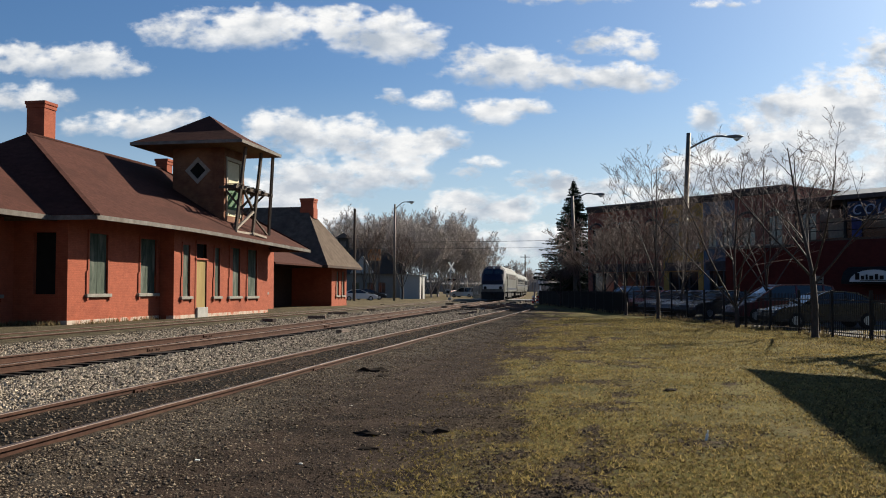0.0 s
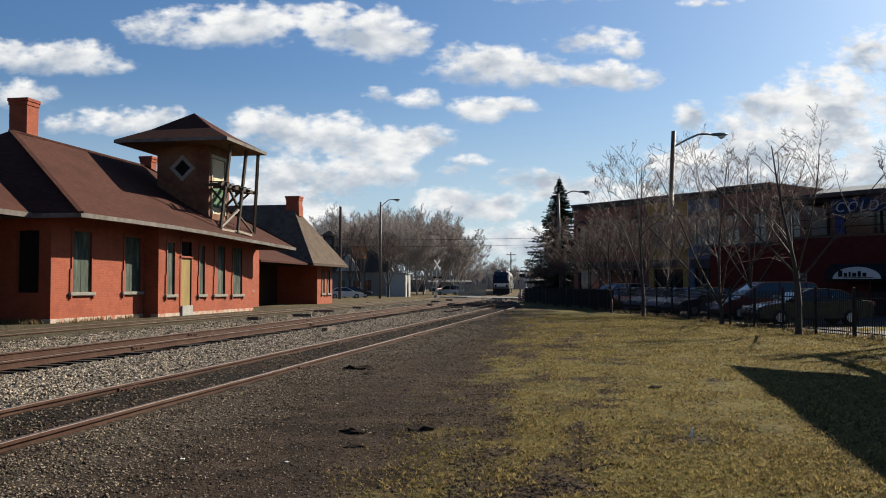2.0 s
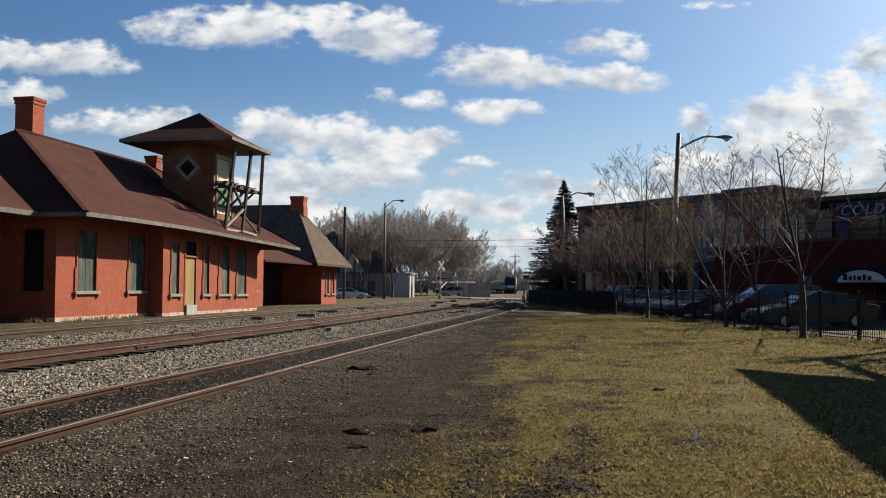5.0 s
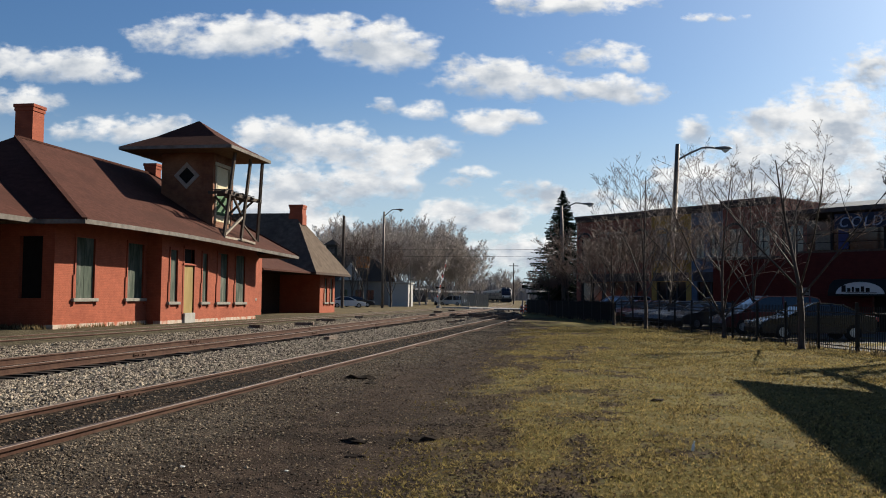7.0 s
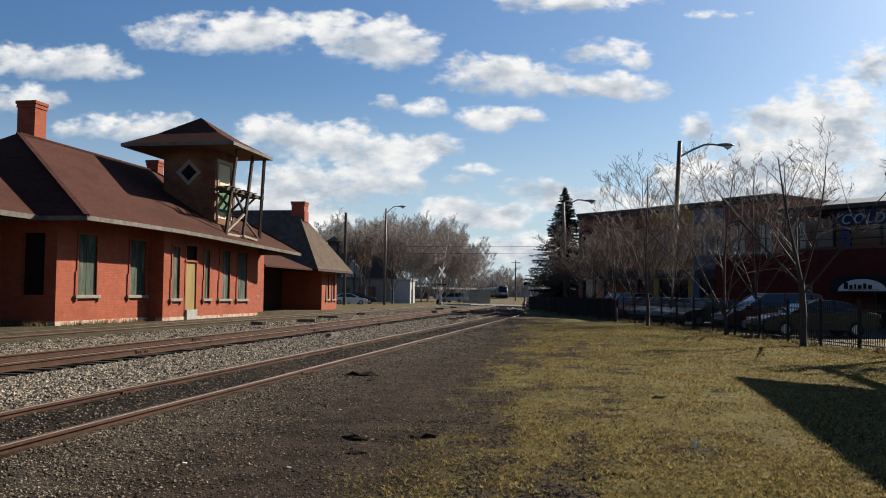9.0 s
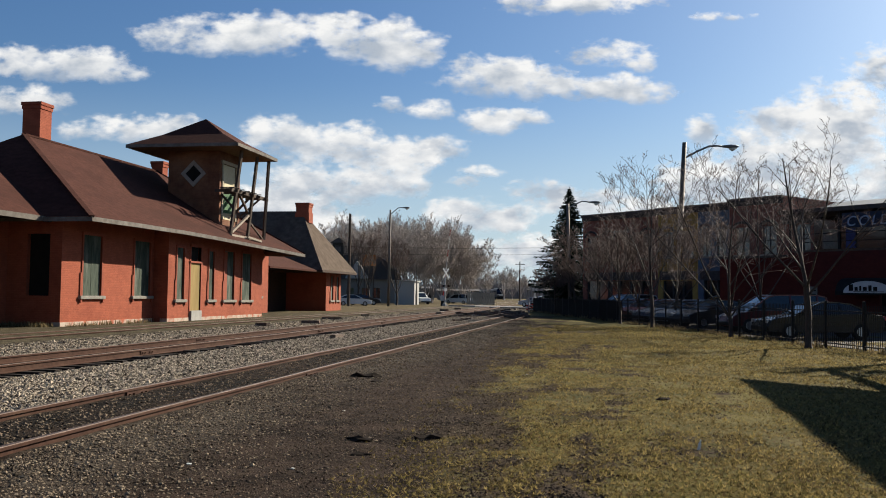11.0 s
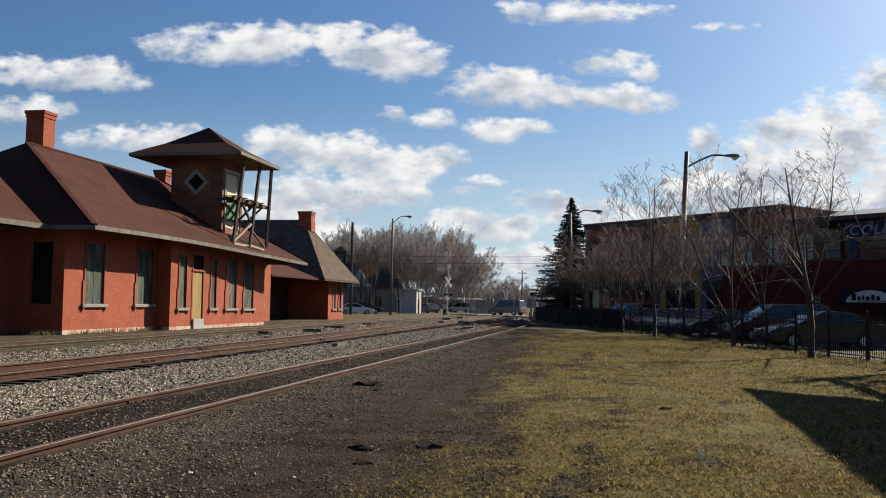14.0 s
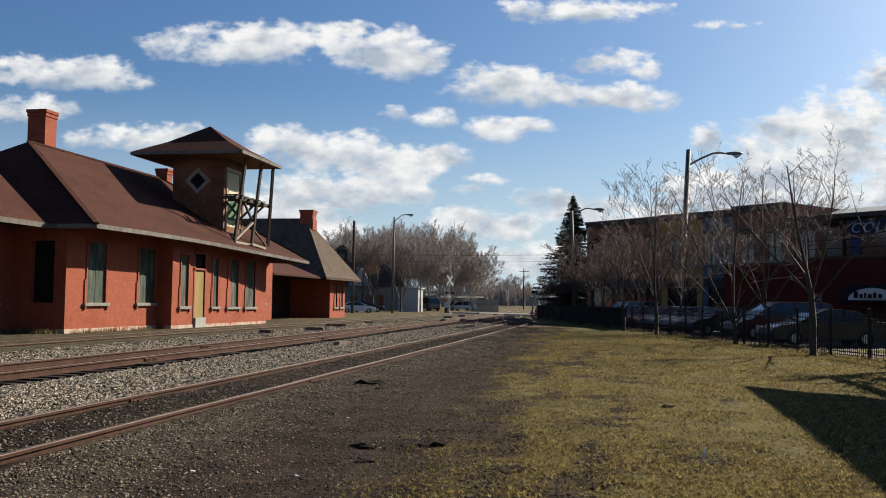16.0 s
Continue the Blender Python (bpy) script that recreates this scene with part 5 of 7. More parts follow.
def row_building(start, length, height, wall_mat, label, storeys=2, bays=2, arched=True, depth=11.0):
    """A street building; its front runs from its far end along local +x and faces local -y."""
    o = Vector((13.2, 82.5)) + Vector((0.596, -0.802)) * start
    b = thing("shop_building", (*site(o.x, o.y).xy, -0.1), ROW_RZ, label, "building", "row of street buildings")
    holes, wins = [], []
    for i in range(bays):
        c = length * (i + 0.5) / bays
        ww = min(0.62, length / bays * 0.33)
        for s in range(1, storeys):
            z0 = 1.0 + s * 3.9
            holes.append((c - ww, c + ww, z0, z0 + 2.1))
            wins.append((c, ww, z0, z0 + 2.1))
    shop = (0.5, length - 0.5, 0.5, 3.0)
    part("wall", wall_with_holes("x", 0.0, length, 0.0, height, 0.0, 0.35, holes + [shop]), wall_mat, b)
    part("side_wall", bbox(0.0, 0.35, 0.351, depth, 0, height), wall_mat, b)
    part("side_wall", bbox(length - 0.35, length, 0.351, depth, 0, height), wall_mat, b)
    part("roof", bbox(0.351, length - 0.351, 0.351, depth, height - 0.7, height - 0.5), ASPHALT, b)
    bm = bbox(-0.04, length + 0.04, -0.3, 0.05, height - 0.25, height + 0.02, 0.03)
    box(bm, -0.02, length + 0.02, -0.16, 0.02, height - 0.55, height - 0.252, 0, 0.02)
    part("cornice", bm, CORNICE, b)
    for c, ww, z0, z1 in wins:
        w = new("window")
        w.parent = b
        part("pane", bbox(c - ww, c + ww, 0.18, 0.2, z0, z1), SHOPGLASS, w)
        bm = bbox(c - 0.03, c + 0.03, 0.12, 0.18, z0, z1)
        box(bm, c - ww, c + ww, 0.12, 0.18, (z0 + z1) / 2 - 0.03, (z0 + z1) / 2 + 0.03)
        part("sash", bm, CORNICE, w)
        if arched:
            pts = [(c + math.cos(a) * (ww + 0.12), -0.06, z1 - 0.1 + math.sin(a) * 0.5) for a in [math.pi * k / 8 for k in range(9)]]
            bm = bmesh.new()
            for p, q in zip(pts, pts[1:]):
                beam(bm, p, q, 0.14, 0.18)
            part("arch", bm, CORNICE, w)
        part("sill", bbox(c - ww - 0.1, c + ww + 0.1, -0.1, 0.3, z0 - 0.15, z0, 0.01), STONE, w)
    front = new("shopfront")
    front.parent = b
    part("pane", bbox(0.5, length - 0.5, 0.22, 0.25, 0.5, 3.0), SHOPGLASS, front)
    bm = bmesh.new()
    k = max(3, int(length / 1.4))
    for i in range(k + 1):
        x = 0.5 + (length - 1.0) * i / k
        box(bm, x - 0.05, x + 0.05, 0.1, 0.22, 0.5, 3.0)
    part("mullions", bm, CORNICE, front)
    part("sign_band", bbox(0.2, length - 0.2, -0.08, 0.05, 3.05, 3.75, 0.02), CORNICE, front)
    return b


row_building(0.0, 8.6, 8.95, BRICK_BROWN, "two-storey brown brick building with dark cornice", bays=4)
row_building(8.65, 4.0, 9.0, OCHRE, "two-storey ochre painted building with arched windows", bays=2)
row_building(12.7, 2.9, 9.0, SLATE_BLUE, "narrow two-storey blue-grey building", bays=2)
row_building(15.65, 4.6, 9.2, BRICK_BROWN, "two-storey reddish brick building with arched windows", bays=2)
row_building(20.3, 9.0, 7.6, BRICK_BROWN, "low dark brick building behind the tavern", bays=3)


def tavern():
    """The low maroon tavern at the near end of the row: long wall, raised part with a terrace, awning, signs."""
    o = Vector((17.4, 54.3))
    b = thing("tavern", (*site(o.x, o.y).xy, -0.1), ROW_RZ, "low maroon brick tavern with awning and beer sign", "building")
    part("wall", bbox(-0.6, 4.0, 0.0, 0.4, 0, 3.95), MAROON, b)
    part("coping", bbox(-0.65, 3.95, -0.06, 0.46, 3.955, 4.1, 0.02), CORNICE, b)
    part("side_wall", bbox(-0.6, -0.2, 0.401, 9.0, 0, 3.95), MAROON, b)
    part("roof", bbox(-0.19, 4.0, 0.41, 9.0, 3.6, 3.7), ASPHALT, b)
    part("wall", wall_with_holes("x", 4.01, 22.0, 0.0, 4.2, -0.05, 0.4, [(9.2, 10.5, 0.05, 2.2)]), MAROON, b)
    part("door", bbox(9.22, 10.48, 0.15, 0.2, 0.05, 2.18), DARK, b)
    terrace = new("terrace")
    terrace.parent = b
    part("back_wall", bbox(4.01, 22.0, 2.6, 2.9, 4.3, 6.5), SHOPGLASS, terrace, "dark glazed terrace wall")
    part("deck", bbox(4.01, 22.0, -0.05, 2.6, 4.205, 4.3), TIMBER, terrace)
    part("canopy", bbox(3.6, 22.0, -0.3, 5.0, 6.35, 6.6, 0.02), CORNICE, terrace, "dark flat canopy")
    for x in (4.1, 7.0, 9.9, 12.8):
        part("post", bbox(x - 0.06, x + 0.06, 0.0, 0.12, 4.3, 6.35), IRON, terrace)
    for z in (4.75, 5.2):
        part("rail", bbox(4.01, 14.0, 0.03, 0.08, z - 0.02, z + 0.02), IRON, terrace)
    for x, w, mat in ((4.6, 0.9, STONE), (6.0, 0.55, surf("blue_panel", (0.05, 0.07, 0.25), (0.09, 0.11, 0.33), 5, 0.6, 0))):
        part("panel", bbox(x, x + w, 2.5, 2.59, 4.5, 5.6), mat, terrace)
    # beer sign on the canopy's edge
    sign = new("beer_sign")
    sign.parent = b
    part("board", bbox(7.4, 13.4, -0.42, -0.32, 5.4, 6.2, 0.02), surf("navy_sign_board", (0.012, 0.02, 0.045), (0.02, 0.03, 0.06), 6, 0.6, 0), sign, "dark blue sign board")
    pale = surf("pale_blue_letters", (0.20, 0.28, 0.42), (0.27, 0.36, 0.5), 8, 0.5, 0)
    x = 7.65
    for ch in "COLD BEER":
        if ch == " ":
            x += 0.3
            continue
        txt = bpy.data.curves.new("letter", "FONT")
        txt.body, txt.size, txt.extrude, txt.shear = ch, 0.74, 0.02, 0.2
        tmp = new("letter_source", txt)
        me = bpy.data.meshes.new_from_object(tmp.evaluated_get(bpy.context.evaluated_depsgraph_get()))
        bpy.data.objects.remove(tmp)
        me.materials.clear()
        me.materials.append(pale)
        lt = new("letter", me)
        lt.parent = sign
        lt.matrix_basis = pose(x, -0.45, 5.5, 90, 0, 0)
        x += max(v.co.x for v in me.vertices) + 0.07
    # rounded awning with its white plate
    aw = new("awning")
    aw.parent = b
    bm = bmesh.new()
    prof = [(0.0, 2.75), (-0.5, 2.7), (-0.95, 2.45), (-1.15, 2.05), (-1.15, 1.85)]
    rings = [[bm.verts.new((x, y, z + (0.35 if 0 else 0))) for y, z in prof] for x in (7.4, 10.9)]
    for i in range(4):
        bm.faces.new((rings[0][i], rings[0][i + 1], rings[1][i + 1], rings[1][i]))
    bm.faces.new(rings[0])
    bm.faces.new(rings[1][::-1])
    part("cloth", bm, surf("black_awning_cloth", (0.012, 0.014, 0.014), (0.022, 0.024, 0.024), 20, 0.8, 0.1), aw)
    plate = bmesh.new()
    ctr = 9.15
    arc = [(ctr + 1.28 * math.cos(a), 1.95 + 0.62 * math.sin(a)) for a in [math.pi * k / 14 for k in range(15)]]
    f0 = [plate.verts.new((x, -1.2, z)) for x, z in arc]
    f1 = [plate.verts.new((x, -1.16, z)) for x, z in arc]
    plate.faces.new(f0)
    plate.faces.new(f1[::-1])
    for i in range(len(arc)):
        j = (i + 1) % len(arc)
        plate.faces.new((f0[i], f0[j], f1[j], f1[i]))
    bmesh.ops.recalc_face_normals(plate, faces=plate.faces)
    part("plate", plate, surf("white_sign_plate", (0.62, 0.62, 0.6), (0.72, 0.72, 0.7), 6, 0.6, 0), aw, "white arched sign plate")
    bm = bmesh.new()
    x = ctr - 0.95
    for w, h in ((0.22, 0.34), (0.16, 0.2), (0.1, 0.26), (0.2, 0.2), (0.16, 0.28), (0.2, 0.2)):
        box(bm, x, x + w, -1.225, -1.205, 2.06, 2.06 + h)
        x += w + 0.09
    box(bm, ctr - 0.7, ctr + 0.9, -1.222, -1.205, 2.0, 2.03)
    part("lettering_bar", bm, DARK, aw, "dark script lettering shown as bars")
    small = new("notice")
    small.parent = b
    part("plate", bbox(5.35, 5.78, -0.12, -0.09, 1.7, 2.3, 0.01), STONE, small, "small white parking notice")
    part("bar", bbox(5.42, 5.71, -0.126, -0.121, 2.05, 2.12), DARK, small)
    part("bar", bbox(5.42, 5.71, -0.126, -0.121, 1.85, 1.9), DARK, small)
    return b


tavern()
o = Vector((17.4, 54.3))


def on_row(u, v, z):
    p = site(*(o + Vector((0.596, -0.802)) * u + Vector((0.802, 0.596)) * v), z)
    return p


sk = thing("roof_skylight", on_row(3.2, 4.0, 6.48), ROW_RZ, "pale sloping skylight on the tavern roof", "skylight")
part("glazing", slab(bmesh.new(), [(0, 0, 0.25), (6.2, 0, 0.25), (6.2, 2.4, 1.0), (0, 2.4, 1.0)], 0.12), surf("pale_sheet", (0.42, 0.43, 0.40), (0.52, 0.52, 0.48), 4, 0.5, 0.05), sk)
part("frame", bbox(-0.05, 6.25, -0.05, 2.45, 0.0, 0.28), CORNICE, sk)
for u, v, w, h in ((8.6, 3.6, 1.5, 1.0), (10.6, 3.4, 1.1, 1.25), (12.4, 3.2, 1.4, 1.0)):
    ac = thing("roof_unit", on_row(u, v, 6.48), ROW_RZ, "grey ventilation unit on the tavern roof", "ventilation unit", "roof units")
    part("cabinet", bbox(0, w, 0, 1.1, 0.0, h, 0.03), STEEL, ac)
    part("fan_cowl", tube(bmesh.new(), [(w / 2, 0.55, h), (w / 2, 0.55, h + 0.22)], [0.42, 0.38], 12), IRON, ac)
    part("grille", bbox(0.1, w - 0.1, -0.03, -0.004, 0.15, h - 0.15), IRON, ac)

# open pavilion beside the lawn; it stays beyond the picture's edge and casts the broad shadow
pavilion = thing("open_pavilion", (7.92, 26.25, -0.15), -1.7, "open gabled pavilion roof on sturdy central columns", "pavilion")
rf = [(0, -26.3, 5.15), (0, 0, 5.15), (3.5, 0, 6.55), (3.5, -26.3, 6.55), (7.5, 0, 5.15), (7.5, -26.3, 5.15)]
part("roof", slab(slab(bmesh.new(), [rf[0], rf[3], rf[2], rf[1]], 0.12), [rf[3], rf[5], rf[4], rf[2]], 0.12), ROOF, pavilion)
for y in (-3.2, -9.8, -16.4, -23.0):
    part("column", bbox(3.3, 3.7, y - 0.2, y + 0.2, -0.1, 6.4, 0.02), TIMBER, pavilion)
    part("tie_beam", bbox(0.25, 7.25, y - 0.09, y + 0.09, 4.86, 5.06, 0.01), TIMBER, pavilion)
# also out of view; added for the thin forked shadow of post and beam
swing = thing("timber_frame", (8.03, 25.9, -0.15), 0, "plain timber frame of posts and a long top beam", "timber frame")
for y in (0.0, -7.5):
    part("post", bbox(-0.08, 0.08, y - 0.08, y + 0.08, -0.1, 2.92, 0.01), TIMBER, swing)
part("beam", bbox(-0.1, 0.1, -7.7, 0.2, 2.92, 3.1, 0.01), TIMBER, swing)


# ---- beyond the street ----
PALE_BOARD = surf("pale_clapboard", (0.34, 0.34, 0.33), (0.46, 0.46, 0.44), 4, 0.8, 0.15, stretch=(1, 1, 6))
DARK_BOARD = surf("dark_clapboard", (0.05, 0.045, 0.04), (0.09, 0.08, 0.07), 4, 0.85, 0.15, stretch=(1, 1, 6))
ut = thing("equipment_hut", (*site(-6.2, 134).xy, -0.1), math.degrees(YAW) - 12, "pale grey railway equipment hut", "hut")
part("body", bbox(-0.1, 2.85, 0, 3.1, 0, 3.45), PALE_BOARD, ut)
part("roof", bbox(-0.3, 3.05, -0.2, 3.3, 3.45, 3.62, 0.03), CONCRETE, ut)
part("door", bbox(2.85, 2.89, 0.9, 1.9, 0.1, 2.1), FASCIA, ut)
part("mast", tube(bmesh.new(), [(3.15, 0.2, 0), (3.15, 0.2, 6.0)], [0.09, 0.06], 8), FASCIA, ut)

PALE_WORN = surf("worn_siding", (0.17, 0.16, 0.15), (0.26, 0.25, 0.23), 4, 0.85, 0.15, stretch=(1, 1, 6))
house = thing("house", (*site(-20.5, 150).xy, -0.1), math.degrees(YAW), "dark gabled house with cupola beyond the street", "house")
part("wall", wall_with_holes("x", 0, 13.5, 0, 4.2, 0.0, 0.3, [(8.0, 9.2, 0.9, 2.6), (9.8, 11.0, 0.9, 2.6), (5.5, 6.7, 0.9, 2.6)]), PALE_WORN, house)
part("wall", bbox(0, 0.3, 0.301, 10, 0, 4.2), DARK_BOARD, house)
part("wall", bbox(13.2, 13.5, 0.301, 10, 0, 4.2), DARK_BOARD, house)
part("roof", solid(bmesh.new(), [[(-0.5, -0.6, 4.0), (14, -0.6, 4.0), (14, 5, 8.3), (-0.5, 5, 8.3)], [(-0.5, 10.5, 4.0), (14, 10.5, 4.0), (14, 5, 8.3), (-0.5, 5, 8.3)],
                                 [(-0.5, -0.6, 3.99), (14, -0.6, 3.99), (14, 10.5, 3.99), (-0.5, 10.5, 3.99)]]), DARK_BOARD, house)
for x in (8.0, 9.8, 5.5):
    w = new("window")
    w.parent = house
    part("pane", bbox(x, x + 1.2, 0.15, 0.17, 0.9, 2.6), SHOPGLASS, w)
    part("frame", bbox(x + 0.56, x + 0.64, 0.08, 0.15, 0.9, 2.6), FASCIA, w)
cup = new("cupola")
cup.parent = house
part("body", bbox(2.6, 4.4, 4.1, 5.9, 7.0, 10.2), DARK_BOARD, cup)
part("pane", bbox(3.0, 4.0, 4.05, 4.09, 8.7, 9.7), FASCIA, cup)
part("roof", solid(bmesh.new(), [[(2.2, 3.7, 10.2), (4.8, 3.7, 10.2), (3.5, 5, 11.2)], [(4.8, 3.7, 10.2), (4.8, 6.3, 10.2), (3.5, 5, 11.2)], [(4.8, 6.3, 10.2), (2.2, 6.3, 10.2), (3.5, 5, 11.2)],
                                 [(2.2, 6.3, 10.2), (2.2, 3.7, 10.2), (3.5, 5, 11.2)]]), DARK_BOARD, cup)
gable = new("dormer")
gable.parent = house
part("face", solid(bmesh.new(), [[(5.2, -0.65, 4.1), (9.2, -0.65, 4.1), (7.2, -0.65, 7.0)], [(5.2, -0.65, 4.1), (7.2, -0.65, 7.0), (7.2, 3.5, 7.0), (5.2, 3.5, 4.1)],
                                 [(9.2, -0.65, 4.1), (7.2, -0.65, 7.0), (7.2, 3.5, 7.0), (9.2, 3.5, 4.1)]]), PALE_BOARD, gable)
ob = thing("billboard", (*site(-10.9, 146).xy, -0.1), math.degrees(YAW), "weathered orange billboard on posts", "billboard")
part("panel", bbox(-1.2, 0.9, 0, 0.15, 6.1, 7.9), surf("orange_panel", (0.42, 0.13, 0.03), (0.55, 0.22, 0.06), 3, 0.7, 0, (0.2, 0.08, 0.04), 1.2, 0.6), ob)
for x in (-0.9, 0.6):
    part("post", bbox(x - 0.08, x + 0.08, 0.16, 0.3, -0.1, 7.6), TIMBER, ob)
grn = thing("storage_container", (*site(-15.9, 128).xy, -0.1), math.degrees(YAW), "dark green storage container", "container")
part("body", bbox(-0.5, 1.7, 0, 2.4, 0.0, 3.1, 0.03), surf("green_sheet", (0.03, 0.08, 0.05), (0.05, 0.11, 0.07), 4, 0.6, 0.1), grn)
rib = bmesh.new()
for k in range(7):
    box(rib, -0.45 + k * 0.33, -0.3 + k * 0.33, -0.05, -0.002, 0.1, 3.0)
part("rib", rib, surf("green_rib", (0.025, 0.07, 0.045), (0.045, 0.1, 0.06), 4, 0.6, 0.1), grn)
# low sheds, pale fence and yard far behind the crossing
SHEDROOF = surf("grey_shed_roof", (0.07, 0.07, 0.073), (0.11, 0.11, 0.11), 2, 0.9, 0.1)
for la, de, w, h, mat, lab in ((0, 262, 12, 2.7, PALE_WORN, "low pale warehouse far behind the crossing"), (34, 280, 16, 3.1, DARK_BOARD, "low dark warehouse far behind the crossing"),
                               (24, 455, 26, 4.6, SHEDROOF, "long grey industrial shed far behind the crossing"), (-9, 250, 8, 3.2, PALE_WORN, "low shed behind the street trees")):
    s = thing("warehouse", (*site(la, de).xy, -0.1), math.degrees(YAW), lab, "warehouse", "far sheds")
    part("body", bbox(0, w, 0, 8, 0, h), mat, s)
    part("roof", slab(bmesh.new(), [(-0.4, -0.4, h + 0.1), (w + 0.4, -0.4, h + 0.1), (w + 0.4, 8.4, h + 0.7), (-0.4, 8.4, h + 0.7)], 0.12), SHEDROOF, s)
    for k in range(3):
        part("door", bbox(w * (0.1 + 0.3 * k), w * (0.1 + 0.3 * k) + 2.2, -0.04, -0.003, 0, h * 0.75), FASCIA if k % 2 else CORNICE, s)
pf = thing("board_fence", (*site(5.4, 147).xy, -0.1), math.degrees(YAW), "pale weathered board fence", "fence")
TAN_BOARD = surf("weathered_tan_board", (0.30, 0.26, 0.20), (0.42, 0.37, 0.30), 4, 0.85, 0.2, stretch=(1, 1, 0.3))
for k in range(16):
    part("board", bbox(k * 0.28 - 0.6, k * 0.28 - 0.35, 0, 0.04, 0, 1.95 + 0.12 * random.random()), TAN_BOARD, pf)
for z in (0.4, 1.4):
    part("rail", bbox(-0.6, 3.9, 0.041, 0.1, z, z + 0.1), TIMBER, pf)
tagged(part("kerb", bbox(0, 3.6, 0, 0.5, -0.35, 0.16, 0.03), CONCRETE), "white painted concrete kerb at the crossing", "kerb").matrix_world = at_site(1.5, 121.6, 0, -0.03)

# ---- crossing signals ----
WHITE = surf("white_enamel", (0.62, 0.62, 0.6), (0.74, 0.74, 0.72), 8, 0.5, 0.05)
REDP = surf("red_enamel", (0.45, 0.03, 0.025), (0.55, 0.05, 0.03), 8, 0.5, 0.05)
ALU = surf("aluminium_mast", (0.42, 0.42, 0.42), (0.55, 0.55, 0.55), 8, 0.45, 0.05, metal=0.6)


def crossing_signal(place, rz, height, label, crossbuck=True):
    s = thing("crossing_signal", place, rz, label, "crossing signal", "crossing signals")
    part("mast", tube(bmesh.new(), [(0, 0, 0), (0, 0, height)], [0.09, 0.07], 10), ALU, s)
    part("base", bbox(-0.25, 0.25, -0.25, 0.25, -0.1, 0.35, 0.03), CONCRETE, s)
    if crossbuck:
        bm = bmesh.new()
        beam(bm, (-0.62, -0.12, height - 1.35), (0.62, -0.12, height - 0.1), 0.05, 0.24)
        beam(bm, (0.62, -0.14, height - 1.35), (-0.62, -0.14, height - 0.1), 0.05, 0.24)
        part("crossbuck", bm, WHITE, s, "white crossbuck boards")
    zc = 2.75 if crossbuck else height - 0.5
    part("crossarm", bbox(-0.75, 0.75, -0.1, -0.03, zc - 0.05, zc + 0.05), IRON, s)
    for x in (-0.6, 0.6):
        head = new("flasher")
        head.parent = s
        part("disc", tube(bmesh.new(), [(x, -0.1, zc), (x, -0.13, zc)], 0.2, 16), IRON, head)
        part("hood", tube(bmesh.new(), [(x, -0.13, zc), (x, -0.4, zc)], [0.12, 0.11], 12, cap=False), IRON, head)
        part("lens", tube(bmesh.new(), [(x, -0.135, zc), (x, -0.16, zc)], 0.12, 12), LIGHT_RED, head)
    part("number_plate", bbox(-0.28, 0.28, -0.1, -0.07, zc - 0.65, zc - 0.3), WHITE, s)
    part("mechanism", bbox(-0.22, 0.22, 0.08, 0.6, 0.75, 1.45, 0.03), ALU, s)
    return s


mast = site(1.0, 122.5, -0.06)
crossing_signal(mast, math.degrees(YAW) + 52, 5.2, "white crossbuck mast with flasher lamps at the crossing")
crossing_signal(site(10.8, 101, -0.1), math.degrees(YAW) + 165, 3.3, "dark crossing signal seen from behind beside the track", False)
# gate arm, hinged at its mast, reaching over the street
gate = thing("gate_arm", site(0.75, 123.2, 1.05), math.degrees(YAW), "long white crossing gate arm with red bands", "gate arm")
L = 11.6
for k in range(12):
    r0, r1 = 0.085 - 0.004 * k, 0.085 - 0.004 * (k + 1)
    bm = bmesh.new()
    beam(bm, (0, k * L / 12, 0), (0, (k + 1) * L / 12 - 0.004, 0), r0 * 1.2, r0 * 2)
    part("band", bm, WHITE if k % 3 else REDP, gate)
part("counterweight", bbox(-0.2, 0.2, -1.1, -0.3, -0.2, 0.2, 0.03), IRON, gate)
part("strut", beam(bmesh.new(), (0, -1.0, 0), (0, 0.2, 0), 0.12), ALU, gate)
for la, de, c in ((10.15, 101.5, REDP), (10.55, 101.0, WHITE)):
    bar = thing("traffic_barrel", site(la, de, -0.1), 0, "red and white traffic barrel", "traffic barrel", "traffic barrels")
    for i in range(4):
        part("band", tube(bmesh.new(), [(0, 0, i * 0.2), (0, 0, i * 0.2 + 0.196)], [0.24 - 0.02 * i, 0.225 - 0.02 * i], 12), (REDP, WHITE)[(i + (c is WHITE)) % 2], bar)

# ---- train ----
SILVER = surf("silver_train_paint", (0.09, 0.088, 0.078), (0.135, 0.13, 0.115), 1.5, 0.45, 0.03, (0.26, 0.25, 0.22), 0.5, 0.35, metal=0.3)
NAVY = surf("navy_train_paint", (0.006, 0.010, 0.028), (0.010, 0.016, 0.04), 2, 0.6, 0.02, spec=0.2)
STRIPE = surf("red_stripe_paint", (0.4, 0.03, 0.03), (0.46, 0.04, 0.04), 3, 0.4, 0)
UNDER = surf("grimy_underframe", (0.015, 0.014, 0.013), (0.035, 0.032, 0.03), 6, 0.8, 0.2)
LAMPGLOW = bpy.data.materials.new("marker_lamp")
LAMPGLOW.use_nodes = True
LAMPGLOW.node_tree.nodes["Principled BSDF"].inputs["Base Color"].default_value = (0.8, 0.78, 0.7, 1)


